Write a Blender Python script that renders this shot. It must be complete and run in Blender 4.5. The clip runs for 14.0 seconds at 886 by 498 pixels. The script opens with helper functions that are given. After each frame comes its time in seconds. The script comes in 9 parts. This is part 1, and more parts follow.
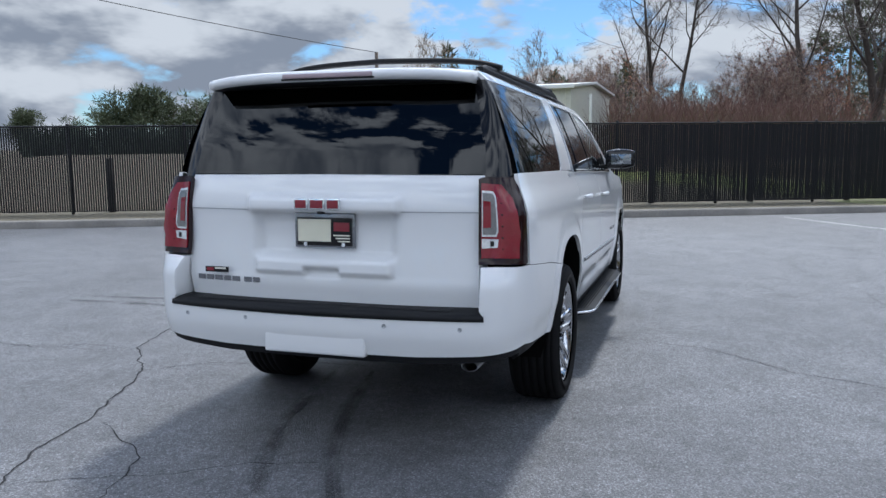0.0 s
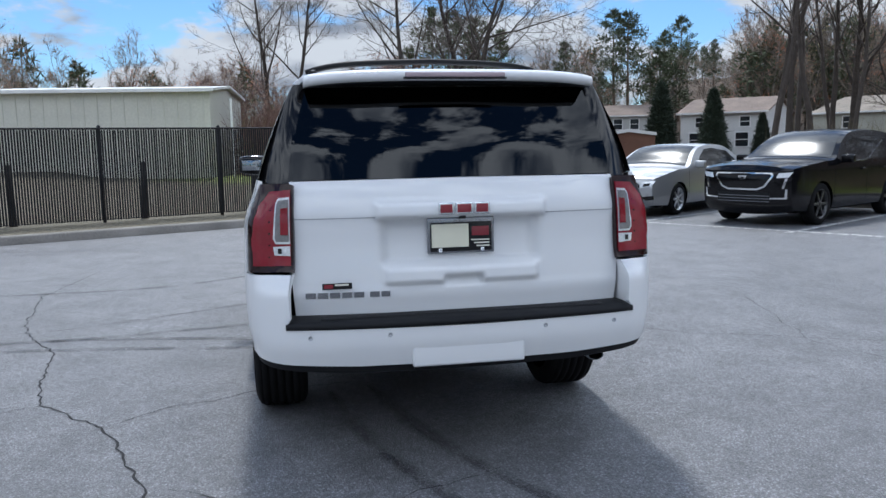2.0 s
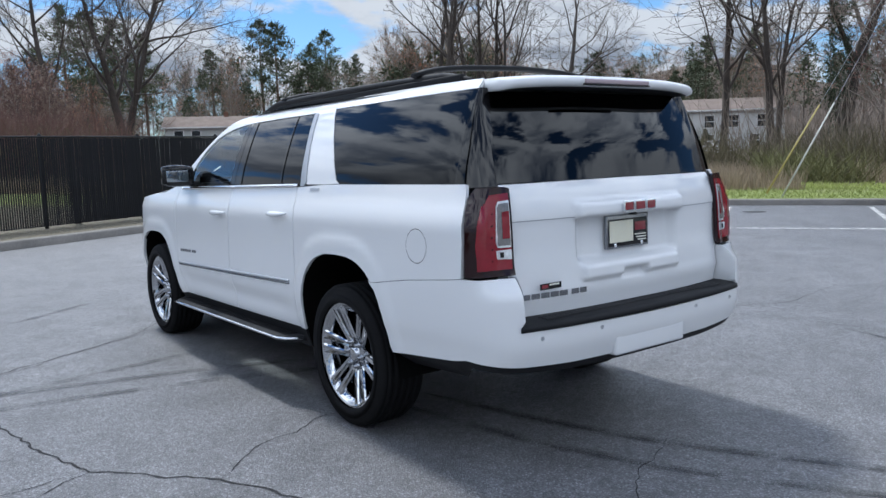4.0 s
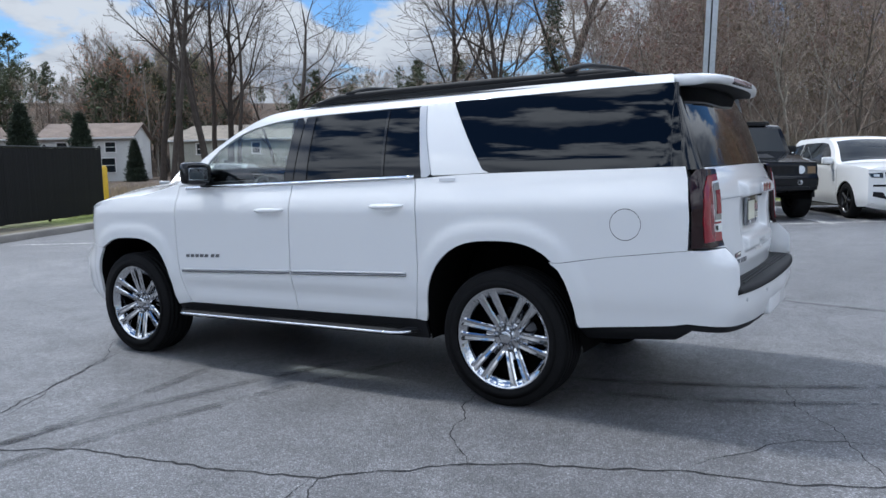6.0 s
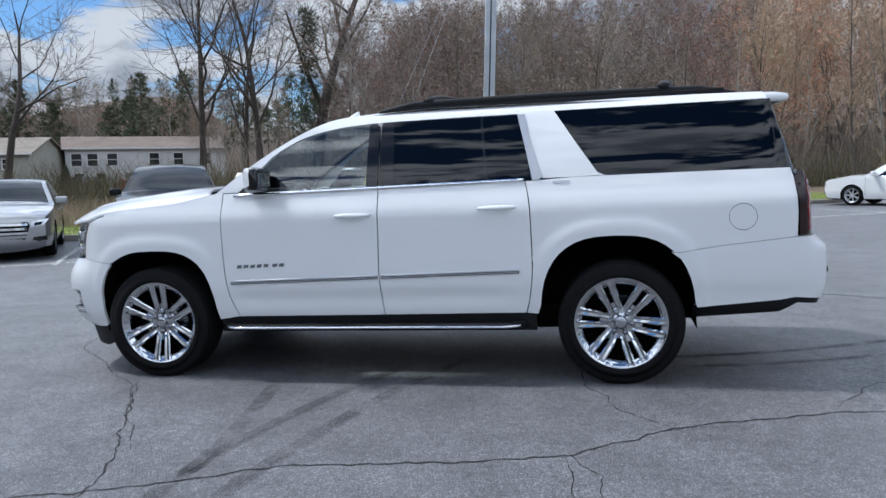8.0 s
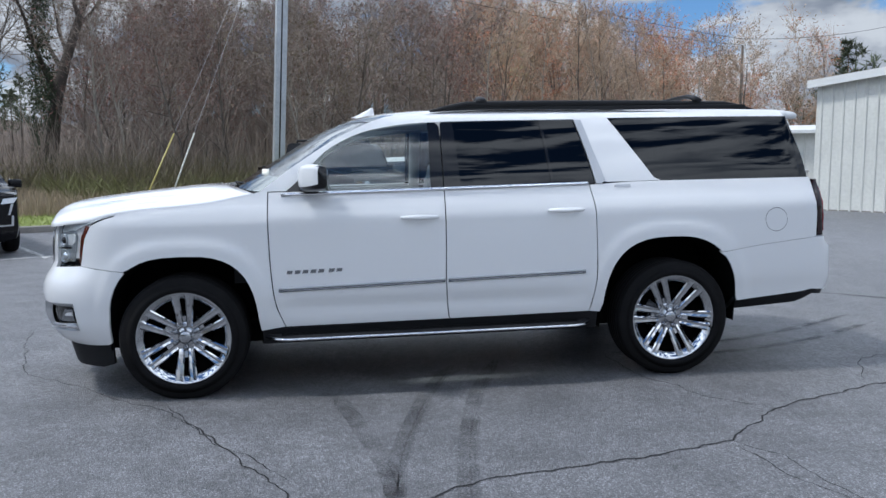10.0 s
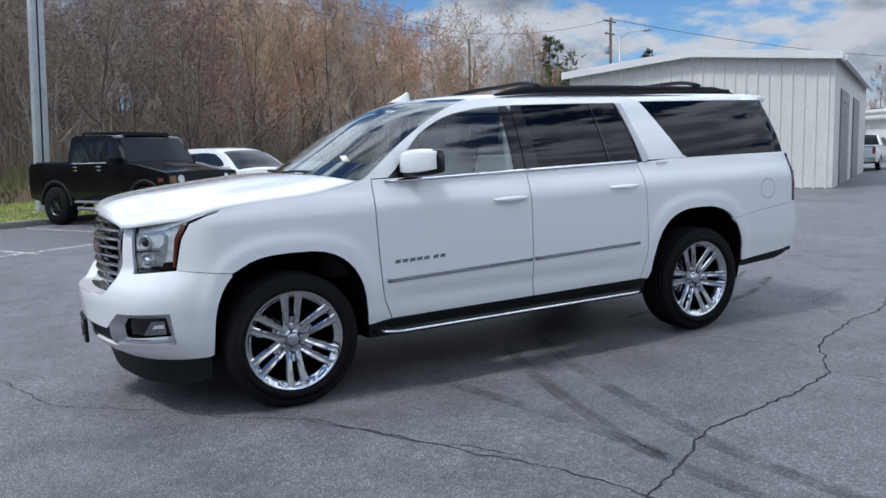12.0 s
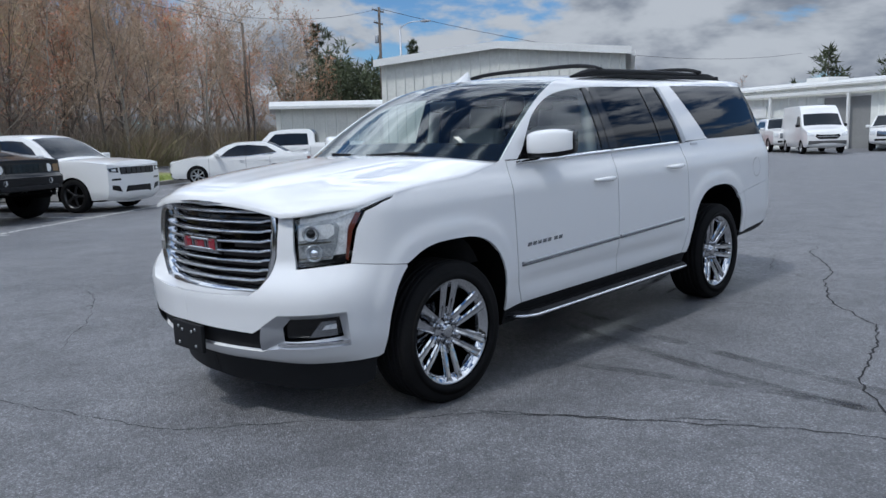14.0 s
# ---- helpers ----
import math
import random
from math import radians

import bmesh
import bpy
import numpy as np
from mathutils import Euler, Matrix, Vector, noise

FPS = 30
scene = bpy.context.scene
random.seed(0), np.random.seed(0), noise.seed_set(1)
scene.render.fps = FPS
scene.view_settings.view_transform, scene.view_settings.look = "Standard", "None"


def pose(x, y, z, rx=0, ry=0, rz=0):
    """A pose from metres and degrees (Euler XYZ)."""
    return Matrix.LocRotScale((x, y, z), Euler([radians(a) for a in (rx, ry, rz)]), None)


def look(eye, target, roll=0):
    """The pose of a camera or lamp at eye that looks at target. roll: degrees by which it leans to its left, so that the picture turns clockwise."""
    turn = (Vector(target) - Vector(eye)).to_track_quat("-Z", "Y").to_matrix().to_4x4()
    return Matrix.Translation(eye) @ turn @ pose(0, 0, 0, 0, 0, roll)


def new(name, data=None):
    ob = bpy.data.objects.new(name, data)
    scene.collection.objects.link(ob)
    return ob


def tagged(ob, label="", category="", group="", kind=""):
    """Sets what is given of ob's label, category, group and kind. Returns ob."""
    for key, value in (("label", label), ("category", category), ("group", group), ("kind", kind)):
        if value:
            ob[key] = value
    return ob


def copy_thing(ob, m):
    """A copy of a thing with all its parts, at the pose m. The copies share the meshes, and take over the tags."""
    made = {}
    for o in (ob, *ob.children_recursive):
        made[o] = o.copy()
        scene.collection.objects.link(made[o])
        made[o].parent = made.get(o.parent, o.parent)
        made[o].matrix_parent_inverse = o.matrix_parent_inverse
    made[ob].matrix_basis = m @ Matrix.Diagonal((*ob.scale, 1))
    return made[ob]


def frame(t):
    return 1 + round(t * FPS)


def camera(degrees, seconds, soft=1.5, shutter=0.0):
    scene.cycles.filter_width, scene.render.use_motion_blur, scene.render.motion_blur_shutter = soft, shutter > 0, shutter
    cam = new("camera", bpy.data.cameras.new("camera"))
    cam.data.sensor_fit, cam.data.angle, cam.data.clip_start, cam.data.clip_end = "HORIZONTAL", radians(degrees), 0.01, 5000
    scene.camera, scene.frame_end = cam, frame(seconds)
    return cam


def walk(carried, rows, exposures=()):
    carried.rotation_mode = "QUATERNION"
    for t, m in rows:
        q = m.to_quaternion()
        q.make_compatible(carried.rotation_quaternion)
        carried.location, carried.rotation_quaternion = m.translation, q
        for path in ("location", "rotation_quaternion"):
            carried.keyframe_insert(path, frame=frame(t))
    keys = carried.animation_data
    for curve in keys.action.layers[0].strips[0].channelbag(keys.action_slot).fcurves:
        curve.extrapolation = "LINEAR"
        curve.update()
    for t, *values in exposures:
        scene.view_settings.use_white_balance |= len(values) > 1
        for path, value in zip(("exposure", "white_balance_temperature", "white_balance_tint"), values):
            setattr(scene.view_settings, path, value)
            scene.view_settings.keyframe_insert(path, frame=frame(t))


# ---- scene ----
# light and exposure
EXPO, KELVIN, TINT = 0.72, 5920, 8
EXPOSURES = ((0.0, 0.04), (3.7, 0.12), (7.0, 0.06), (10.5, -0.05), (11.5, -0.09), (14.0, -0.38))
SKY_STRENGTH, SUN_STRENGTH, SUN_ANGLE = 0.080, 1.85, 6.5
CLOUD_SCALE, CLOUD_FLAT, CLOUD_LO, CLOUD_HI = 4.9, 2.4, 0.405, 0.49
CLOUD_TOP, CLOUD_BASE, SKY_TINT, ZENITH = (4.9, 5.0, 5.2), (1.9, 2.1, 2.5), (0.56, 0.74, 0.92), 3.7
CLOUD_SHIFT = (0.6, 0.2, 0.0)
ASPHALT = (0.130, 0.131, 0.139)
cam = camera(58.7, 14.0)
PATH = [
    (0, (-4.509, -1.766, 1.513), (-2.634, -1.121, 1.252), -0.5),
    (0.5, (-4.662, -1.152, 1.529), (-2.721, -0.749, 1.266), -0.3),
    (1, (-4.725, -0.545, 1.522), (-2.748, -0.392, 1.262), -0.4),
    (1.5, (-4.746, 0.077, 1.53), (-2.765, -0.018, 1.269), -0.6),
    (2, (-4.697, 0.702, 1.527), (-2.743, 0.365, 1.266), -1.0),
    (2.5, (-4.594, 1.327, 1.529), (-2.693, 0.76, 1.27), -1.2),
    (3, (-4.389, 1.902, 1.522), (-2.565, 1.123, 1.262), -1.4),
    (3.5, (-4.107, 2.47, 1.521), (-2.379, 1.496, 1.264), -1.5),
    (3.7, (-3.987, 2.704, 1.548), (-2.303, 1.656, 1.291), -1.5),
    (5.8, (-2.338, 4.758, 1.463), (-1.188, 3.137, 1.238), -1.3),
    (6, (-2.147, 4.901, 1.445), (-1.056, 3.24, 1.219), -1.3),
    (6.5, (-1.654, 5.287, 1.451), (-0.72, 3.533, 1.226), -1.3),
    (7, (-1.15, 5.614, 1.431), (-0.37, 3.785, 1.22), -1.5),
    (7.5, (-0.592, 5.884, 1.429), (0.026, 3.993, 1.222), -1.5),
    (8, (-0.007, 6.106, 1.404), (0.443, 4.167, 1.21), -1.4),
    (8.2, (0.263, 6.145, 1.398), (0.63, 4.189, 1.204), -1.1),
    (10.3, (2.609, 6.164, 1.452), (2.265, 4.205, 1.245), -0.2),
    (10.5, (2.855, 6.12, 1.454), (2.439, 4.175, 1.248), -0.4),
    (11, (3.453, 5.977, 1.444), (2.86, 4.078, 1.233), -0.9),
    (11.5, (4.018, 5.756, 1.421), (3.264, 3.917, 1.199), -1.3),
    (12, (4.58, 5.513, 1.426), (3.675, 3.745, 1.189), -1.5),
    (12.5, (5.083, 5.219, 1.423), (4.041, 3.53, 1.173), -1.5),
    (13, (5.556, 4.891, 1.434), (4.387, 3.29, 1.171), -1.5),
    (13.5, (5.956, 4.496, 1.426), (4.671, 2.988, 1.154), -1.7),
    (14, (6.328, 4.086, 1.44), (4.938, 2.676, 1.158), -1.7),
]
walk(cam, [(t, look(eye, target, roll)) for t, eye, target, roll in PATH], [(t, EXPO + e, KELVIN, TINT) for t, e in EXPOSURES])

# sky with broken cumulus cloud, and one sun
SUN_DIR = Vector((-0.60, 0.03, -1.0)).normalized()
SUN_EL = math.asin(-SUN_DIR.z)
world = bpy.data.worlds.new("world")
scene.world = world
world.use_nodes = True
wt = world.node_tree
wt.nodes.clear()


def wnode(kind, **values):
    n = wt.nodes.new(kind)
    for k, v in values.items():
        n.inputs[k].default_value = v
    return n


def wmath(op, a, b=None, clamp=False):
    n = wt.nodes.new("ShaderNodeMath")
    n.operation, n.use_clamp = op, clamp
    for i, v in enumerate((a, b)):
        if v is None:
            continue
        if isinstance(v, (int, float)):
            n.inputs[i].default_value = v
        else:
            wt.links.new(v, n.inputs[i])
    return n.outputs[0]


sky = wt.nodes.new("ShaderNodeTexSky")
sky.sky_type, sky.sun_disc = "NISHITA", False
sky.sun_elevation = SUN_EL
sky.sun_rotation = math.atan2(-SUN_DIR.x, -SUN_DIR.y)
sky.air_density, sky.dust_density, sky.ozone_density = 1.0, 0.3, 2.0
coord = wt.nodes.new("ShaderNodeTexCoord")
sep = wt.nodes.new("ShaderNodeSeparateXYZ")
wt.links.new(coord.outputs["Generated"], sep.inputs[0])
comb = wt.nodes.new("ShaderNodeCombineXYZ")
wt.links.new(sep.outputs[0], comb.inputs[0])
wt.links.new(sep.outputs[1], comb.inputs[1])
wt.links.new(wmath("MULTIPLY", sep.outputs[2], CLOUD_FLAT), comb.inputs[2])
above = wt.nodes.new("ShaderNodeVectorMath")
above.operation = "ADD"
above.inputs[1].default_value = (0.02, 0.0, 0.075)
shift = wt.nodes.new("ShaderNodeVectorMath")
shift.operation = "ADD"
shift.inputs[1].default_value = CLOUD_SHIFT
wt.links.new(comb.outputs[0], shift.inputs[0])
wt.links.new(shift.outputs[0], above.inputs[0])


def cloud_noise(src, scale, detail):
    n = wnode("ShaderNodeTexNoise", Scale=scale, Detail=detail, Roughness=0.56, Distortion=0.15)
    wt.links.new(src, n.inputs["Vector"])
    return n.outputs[0]


def wrange(src, a, b, c, d, kind="SMOOTHSTEP"):
    r = wt.nodes.new("ShaderNodeMapRange")
    r.interpolation_type = kind
    wt.links.new(src, r.inputs[0])
    for i, v in enumerate((a, b, c, d)):
        r.inputs[i + 1].default_value = v
    return r.outputs[0]


here = cloud_noise(shift.outputs[0], CLOUD_SCALE, 9.0)
over = cloud_noise(above.outputs[0], CLOUD_SCALE, 5.0)
# the cloud thins out towards the zenith
cover = wrange(wmath("SUBTRACT", here, wrange(sep.outputs[2], 0.42, 0.72, 0.0, 0.075)), CLOUD_LO, CLOUD_HI, 0.0, 1.0)
# bases lie where there is more cloud above than here, and where the cloud is thick
base_ = wrange(wmath("ADD", wmath("SUBTRACT", over, here), wmath("MULTIPLY", here, 0.55)), 0.20, 0.42, 0.0, 1.0)
ramp = wt.nodes.new("ShaderNodeValToRGB")
wt.links.new(base_, ramp.inputs[0])
ramp.color_ramp.elements[0].color = (*CLOUD_TOP, 1)
ramp.color_ramp.elements[1].color = (*CLOUD_BASE, 1)
blue = wt.nodes.new("ShaderNodeVectorMath")
blue.operation = "MULTIPLY"
blue.inputs[1].default_value = SKY_TINT
wt.links.new(sky.outputs[0], blue.inputs[0])
# clouds higher than the horizon band are brightened, as added fill for shaded sides
high = wt.nodes.new("ShaderNodeVectorMath")
high.operation = "SCALE"
wt.links.new(ramp.outputs[0], high.inputs[0])
wt.links.new(wrange(sep.outputs[2], 0.18, 0.50, 1.0, ZENITH, "SMOOTHSTEP"), high.inputs["Scale"])
mix = wt.nodes.new("ShaderNodeMixRGB")
wt.links.new(cover, mix.inputs[0])
wt.links.new(blue.outputs[0], mix.inputs[1])
wt.links.new(high.outputs[0], mix.inputs[2])
back = wt.nodes.new("ShaderNodeBackground")
wt.links.new(mix.outputs[0], back.inputs[0])
back.inputs[1].default_value = SKY_STRENGTH
wout = wt.nodes.new("ShaderNodeOutputWorld")
wt.links.new(back.outputs[0], wout.inputs[0])

sun = new("sun", bpy.data.lights.new("sun", "SUN"))
sun.data.energy, sun.data.angle, sun.data.color = SUN_STRENGTH, radians(SUN_ANGLE), (1.0, 0.96, 0.9)
sun.matrix_world = look((0, 0, 30), Vector((0, 0, 30)) + SUN_DIR)


# ---- materials ----
MATS = {}


def material(name, color, rough=0.5, metal=0.0, coat=0.0, var=0.0, scale=4.0, fine=60.0, bump=0.0, alpha_glass=False, rvar=0.0, dist=0.004, spec=0.5, rand=0.0, coat_rough=0.03):
    """A procedural surface: base colour with broad stains and fine grain, and fine relief."""
    if name in MATS:
        return MATS[name]
    m = bpy.data.materials.new(name)
    m.use_nodes = True
    t = m.node_tree
    b = t.nodes["Principled BSDF"]
    b.inputs["Base Color"].default_value = (*color, 1)
    b.inputs["Roughness"].default_value = rough
    b.inputs["Metallic"].default_value = metal
    b.inputs["Coat Weight"].default_value = coat
    b.inputs["Coat Roughness"].default_value = coat_rough
    b.inputs["Specular IOR Level"].default_value = spec
    MATS[name] = m
    if var or bump or rvar or rand:
        tc = t.nodes.new("ShaderNodeTexCoord")
        n1, n2 = t.nodes.new("ShaderNodeTexNoise"), t.nodes.new("ShaderNodeTexNoise")
        n1.inputs["Scale"].default_value, n2.inputs["Scale"].default_value = scale, fine
        n1.inputs["Detail"].default_value, n2.inputs["Detail"].default_value = 5, 4
        for n in (n1, n2):
            t.links.new(tc.outputs["Object"], n.inputs["Vector"])
        add = t.nodes.new("ShaderNodeMath")
        add.operation = "ADD"
        t.links.new(n1.outputs[0], add.inputs[0])
        t.links.new(n2.outputs[0], add.inputs[1])
        level = add.outputs[0]
        mr = t.nodes.new("ShaderNodeMapRange")
        t.links.new(level, mr.inputs[0])
        mr.inputs[1].default_value, mr.inputs[2].default_value = 0.7, 1.3
        mr.inputs[3].default_value, mr.inputs[4].default_value = 1 - var, 1 + var
        value = mr.outputs[0]
        if rand:
            info = t.nodes.new("ShaderNodeObjectInfo")
            geo = t.nodes.new("ShaderNodeNewGeometry")
            s = t.nodes.new("ShaderNodeMath")
            s.operation = "ADD"
            t.links.new(info.outputs["Random"], s.inputs[0])
            t.links.new(geo.outputs["Random Per Island"], s.inputs[1])
            r2 = t.nodes.new("ShaderNodeMapRange")
            t.links.new(s.outputs[0], r2.inputs[0])
            r2.inputs[2].default_value = 2.0
            r2.inputs[3].default_value, r2.inputs[4].default_value = 1 - rand, 1 + rand
            mul = t.nodes.new("ShaderNodeMath")
            mul.operation = "MULTIPLY"
            t.links.new(value, mul.inputs[0])
            t.links.new(r2.outputs[0], mul.inputs[1])
            value = mul.outputs[0]
        col = t.nodes.new("ShaderNodeVectorMath")
        col.operation = "SCALE"
        col.inputs[0].default_value = color
        t.links.new(value, col.inputs["Scale"])
        t.links.new(col.outputs[0], b.inputs["Base Color"])
        if rvar:
            rr = t.nodes.new("ShaderNodeMapRange")
            t.links.new(n1.outputs[0], rr.inputs[0])
            rr.inputs[1].default_value, rr.inputs[2].default_value = 0.3, 0.7
            rr.inputs[3].default_value, rr.inputs[4].default_value = max(0.02, rough - rvar), min(1, rough + rvar)
            t.links.new(rr.outputs[0], b.inputs["Roughness"])
        if bump:
            bp = t.nodes.new("ShaderNodeBump")
            bp.inputs["Strength"].default_value, bp.inputs["Distance"].default_value = bump, dist
            t.links.new(n2.outputs[0], bp.inputs["Height"])
            t.links.new(bp.outputs[0], b.inputs["Normal"])
    return m


def glass(name, tint, opacity, rough=0.0):
    """Tinted pane: a clear tinted film with a sharp mirror-like surface."""
    if name in MATS:
        return MATS[name]
    m = bpy.data.materials.new(name)
    m.use_nodes = True
    t = m.node_tree
    t.nodes.clear()
    clear, gloss, out = t.nodes.new("ShaderNodeBsdfTransparent"), t.nodes.new("ShaderNodeBsdfGlossy"), t.nodes.new("ShaderNodeOutputMaterial")
    clear.inputs[0].default_value = (*tint, 1)
    gloss.inputs["Roughness"].default_value = rough
    gloss.inputs["Color"].default_value = (0.95, 0.97, 1.0, 1)
    face = t.nodes.new("ShaderNodeLayerWeight")
    face.inputs[0].default_value = 0.5
    power, gain = t.nodes.new("ShaderNodeMath"), t.nodes.new("ShaderNodeMath")
    power.operation, gain.operation = "POWER", "MULTIPLY_ADD"
    power.inputs[1].default_value = 5.0
    gain.inputs[1].default_value, gain.inputs[2].default_value = 1.0 - opacity, opacity
    t.links.new(face.outputs["Facing"], power.inputs[0])
    t.links.new(power.outputs[0], gain.inputs[0])
    mx = t.nodes.new("ShaderNodeMixShader")
    t.links.new(gain.outputs[0], mx.inputs[0])
    t.links.new(clear.outputs[0], mx.inputs[1])
    t.links.new(gloss.outputs[0], mx.inputs[2])
    t.links.new(mx.outputs[0], out.inputs[0])
    MATS[name] = m
    return m


WHITE = material("white_paint", (0.715, 0.72, 0.725), 0.5, coat=1.0, spec=0.15, var=0.012, scale=0.8, fine=900, coat_rough=0.05)
BLACKPLASTIC = material("black_plastic", (0.012, 0.0125, 0.014), 0.6, spec=0.18, var=0.15, scale=5, fine=300, bump=0.15, dist=0.001)
GLOSSBLACK = material("gloss_black", (0.006, 0.006, 0.007), 0.08, spec=0.4)
# near-black that puts deep shade into the colour of housings and undersides
SHADE_BLACK = material("wheel_liner", (0.004, 0.004, 0.004), 0.95, spec=0.05)
CHROME = material("chrome", (0.82, 0.83, 0.85), 0.06, metal=1.0, var=0.03, scale=9, fine=80)
WHEELCHROME = material("wheel_chrome", (0.50, 0.51, 0.53), 0.045, metal=1.0, var=0.05, scale=12, fine=90)
DARKCHROME = material("dark_chrome", (0.28, 0.29, 0.31), 0.15, metal=1.0)
SILVERPLASTIC = material("silver_trim", (0.42, 0.43, 0.45), 0.35, metal=0.6)
RUBBER = material("tyre_rubber", (0.0075, 0.0075, 0.008), 0.8, spec=0.12, var=0.25, scale=7, fine=120, bump=0.2, dist=0.001)
REDLENS = material("red_lens", (0.21, 0.006, 0.016), 0.12, coat=0.3, var=0.15, scale=12, fine=150)
DARKRED = material("dark_red_lens", (0.014, 0.003, 0.004), 0.08, spec=0.4)
CLEARLENS = material("clear_lens", (0.74, 0.75, 0.76), 0.16, metal=0.35, coat=0.9, var=0.25, scale=30, fine=90)
AMBER = material("amber_lens", (0.105, 0.020, 0.010), 0.15, coat=0.8)
REDLETTER = material("red_letter", (0.20, 0.008, 0.018), 0.25, coat=0.7)
GAP = material("panel_gap", (0.004, 0.004, 0.004), 0.9, spec=0.05)
MIRROR = material("mirror_silver", (0.30, 0.32, 0.34), 0.02, metal=1.0)
GRILLECHROME = material("grille_chrome", (0.66, 0.67, 0.69), 0.12, metal=1.0, var=0.04, scale=9, fine=80)
STEEL = material("grey_steel", (0.35, 0.36, 0.37), 0.4, metal=0.9, var=0.1, scale=20, fine=200)
INTERIOR = material("grey_upholstery", (0.27, 0.27, 0.265), 0.8, var=0.1, scale=6, fine=120, bump=0.2, dist=0.001)
DARKTRIM = material("dark_trim", (0.02, 0.02, 0.022), 0.65, var=0.1, scale=8, fine=200)
PAPER = material("paper", (0.72, 0.70, 0.60), 0.7)
PLATEWHITE = material("cream_blank", (0.72, 0.70, 0.56), 0.5, var=0.03, scale=20, fine=200)
TINTGLASS = glass("privacy_glass", (0.003, 0.0036, 0.0048), 0.030)
CABGLASS = glass("cab_glass", (0.82, 0.88, 0.86), 0.075)
SHIELD = glass("windscreen_glass", (0.80, 0.87, 0.85), 0.032)


# ---- mesh tools ----
from mathutils import geometry


def part(name, bm, mat, parent=None, label="", smooth=True):
    """Links a bmesh as one mesh object under a thing or a part."""
    me = bpy.data.meshes.new(name)
    bm.to_mesh(me)
    bm.free()
    if smooth:
        me.shade_smooth()
    for m in (mat if isinstance(mat, (list, tuple)) else [mat]):
        me.materials.append(m)
    ob = new(name, me)
    if parent is not None:
        ob.parent = parent
    if label:
        ob["label"] = label
    return ob


def empty(name, m, label, category, group=""):
    e = new(name)
    e.matrix_world = m
    e.empty_display_size = 0.2
    return tagged(e, label, category, group)


def box(bm, x0, x1, y0, y1, z0, z1, bevel=0.0, m=None):
    r = bmesh.ops.create_cube(bm, size=1)
    vs = r["verts"]
    for v in vs:
        v.co = Vector((x0 + (v.co.x + 0.5) * (x1 - x0), y0 + (v.co.y + 0.5) * (y1 - y0), z0 + (v.co.z + 0.5) * (z1 - z0)))
    if bevel:
        es = list({e for v in vs for e in v.link_edges})
        out = bmesh.ops.bevel(bm, geom=es, offset=bevel, segments=2, affect="EDGES", profile=0.7)
        vs = out["verts"]
    if m is not None:
        bmesh.ops.transform(bm, matrix=m, verts=list({v for v in vs}))
    return vs


def boxed(x0, x1, y0, y1, z0, z1, bevel=0.0, m=None):
    bm = bmesh.new()
    box(bm, x0, x1, y0, y1, z0, z1, bevel, m)
    return bm


def lathe(bm, prof, steps, m=None, a0=0.0, a1=2 * math.pi, close=False):
    """Turns a profile of (radius, height) round the z axis."""
    full = abs(a1 - a0 - 2 * math.pi) < 1e-6
    n = steps if full else steps + 1
    rings = []
    for r, z in prof:
        ring = []
        for i in range(n):
            a = a0 + (a1 - a0) * i / steps
            co = Vector((r * math.cos(a), r * math.sin(a), z))
            ring.append(bm.verts.new(m @ co if m else co))
        rings.append(ring)
    pairs = list(zip(rings, rings[1:])) + ([(rings[-1], rings[0])] if close else [])
    for a, b in pairs:
        for i in range(n if full else n - 1):
            j = (i + 1) % n
            bm.faces.new((a[i], a[j], b[j], b[i]))
    return rings


def tube(bm, pts, radius, sides=8, taper=None, cap=True):
    """A round bar along a line of points."""
    pts = [Vector(p) for p in pts]
    rings = []
    for i, p in enumerate(pts):
        d = (pts[min(i + 1, len(pts) - 1)] - pts[max(i - 1, 0)]).normalized()
        a = d.orthogonal().normalized() if i == 0 else (a - d * a.dot(d)).normalized()
        b = d.cross(a)
        r = radius if taper is None else taper[i]
        rings.append([bm.verts.new(p + (a * math.cos(2 * math.pi * k / sides) + b * math.sin(2 * math.pi * k / sides)) * r) for k in range(sides)])
    for u, v in zip(rings, rings[1:]):
        for k in range(sides):
            bm.faces.new((u[k], u[(k + 1) % sides], v[(k + 1) % sides], v[k]))
    if cap:
        bm.faces.new(rings[0][::-1])
        bm.faces.new(rings[-1])


def spline(pts, n):
    """Catmull-Rom curve through points, n steps to each span."""
    p = [np.array(q, float) for q in pts]
    p = [2 * p[0] - p[1]] + p + [2 * p[-1] - p[-2]]
    out = []
    for i in range(1, len(p) - 2):
        for k in range(n):
            t = k / n
            out.append(0.5 * (2 * p[i] + (p[i + 1] - p[i - 1]) * t + (2 * p[i - 1] - 5 * p[i] + 4 * p[i + 1] - p[i + 2]) * t ** 2 + (3 * p[i] - p[i - 1] - 3 * p[i + 1] + p[i + 2]) * t ** 3))
    out.append(p[-2])
    return [tuple(float(c) for c in q) for q in out]


def dense(poly, step):
    out = []
    for a, b in zip(poly, poly[1:] + poly[:1]):
        n = max(1, int(math.dist(a, b) / step))
        out += [(a[0] + (b[0] - a[0]) * k / n, a[1] + (b[1] - a[1]) * k / n) for k in range(n)]
    return out


def inside(p, poly):
    c = False
    for (x0, y0), (x1, y1) in zip(poly, poly[1:] + poly[:1]):
        if (y0 > p[1]) != (y1 > p[1]) and p[0] < (x1 - x0) * (p[1] - y0) / (y1 - y0) + x0:
            c = not c
    return c


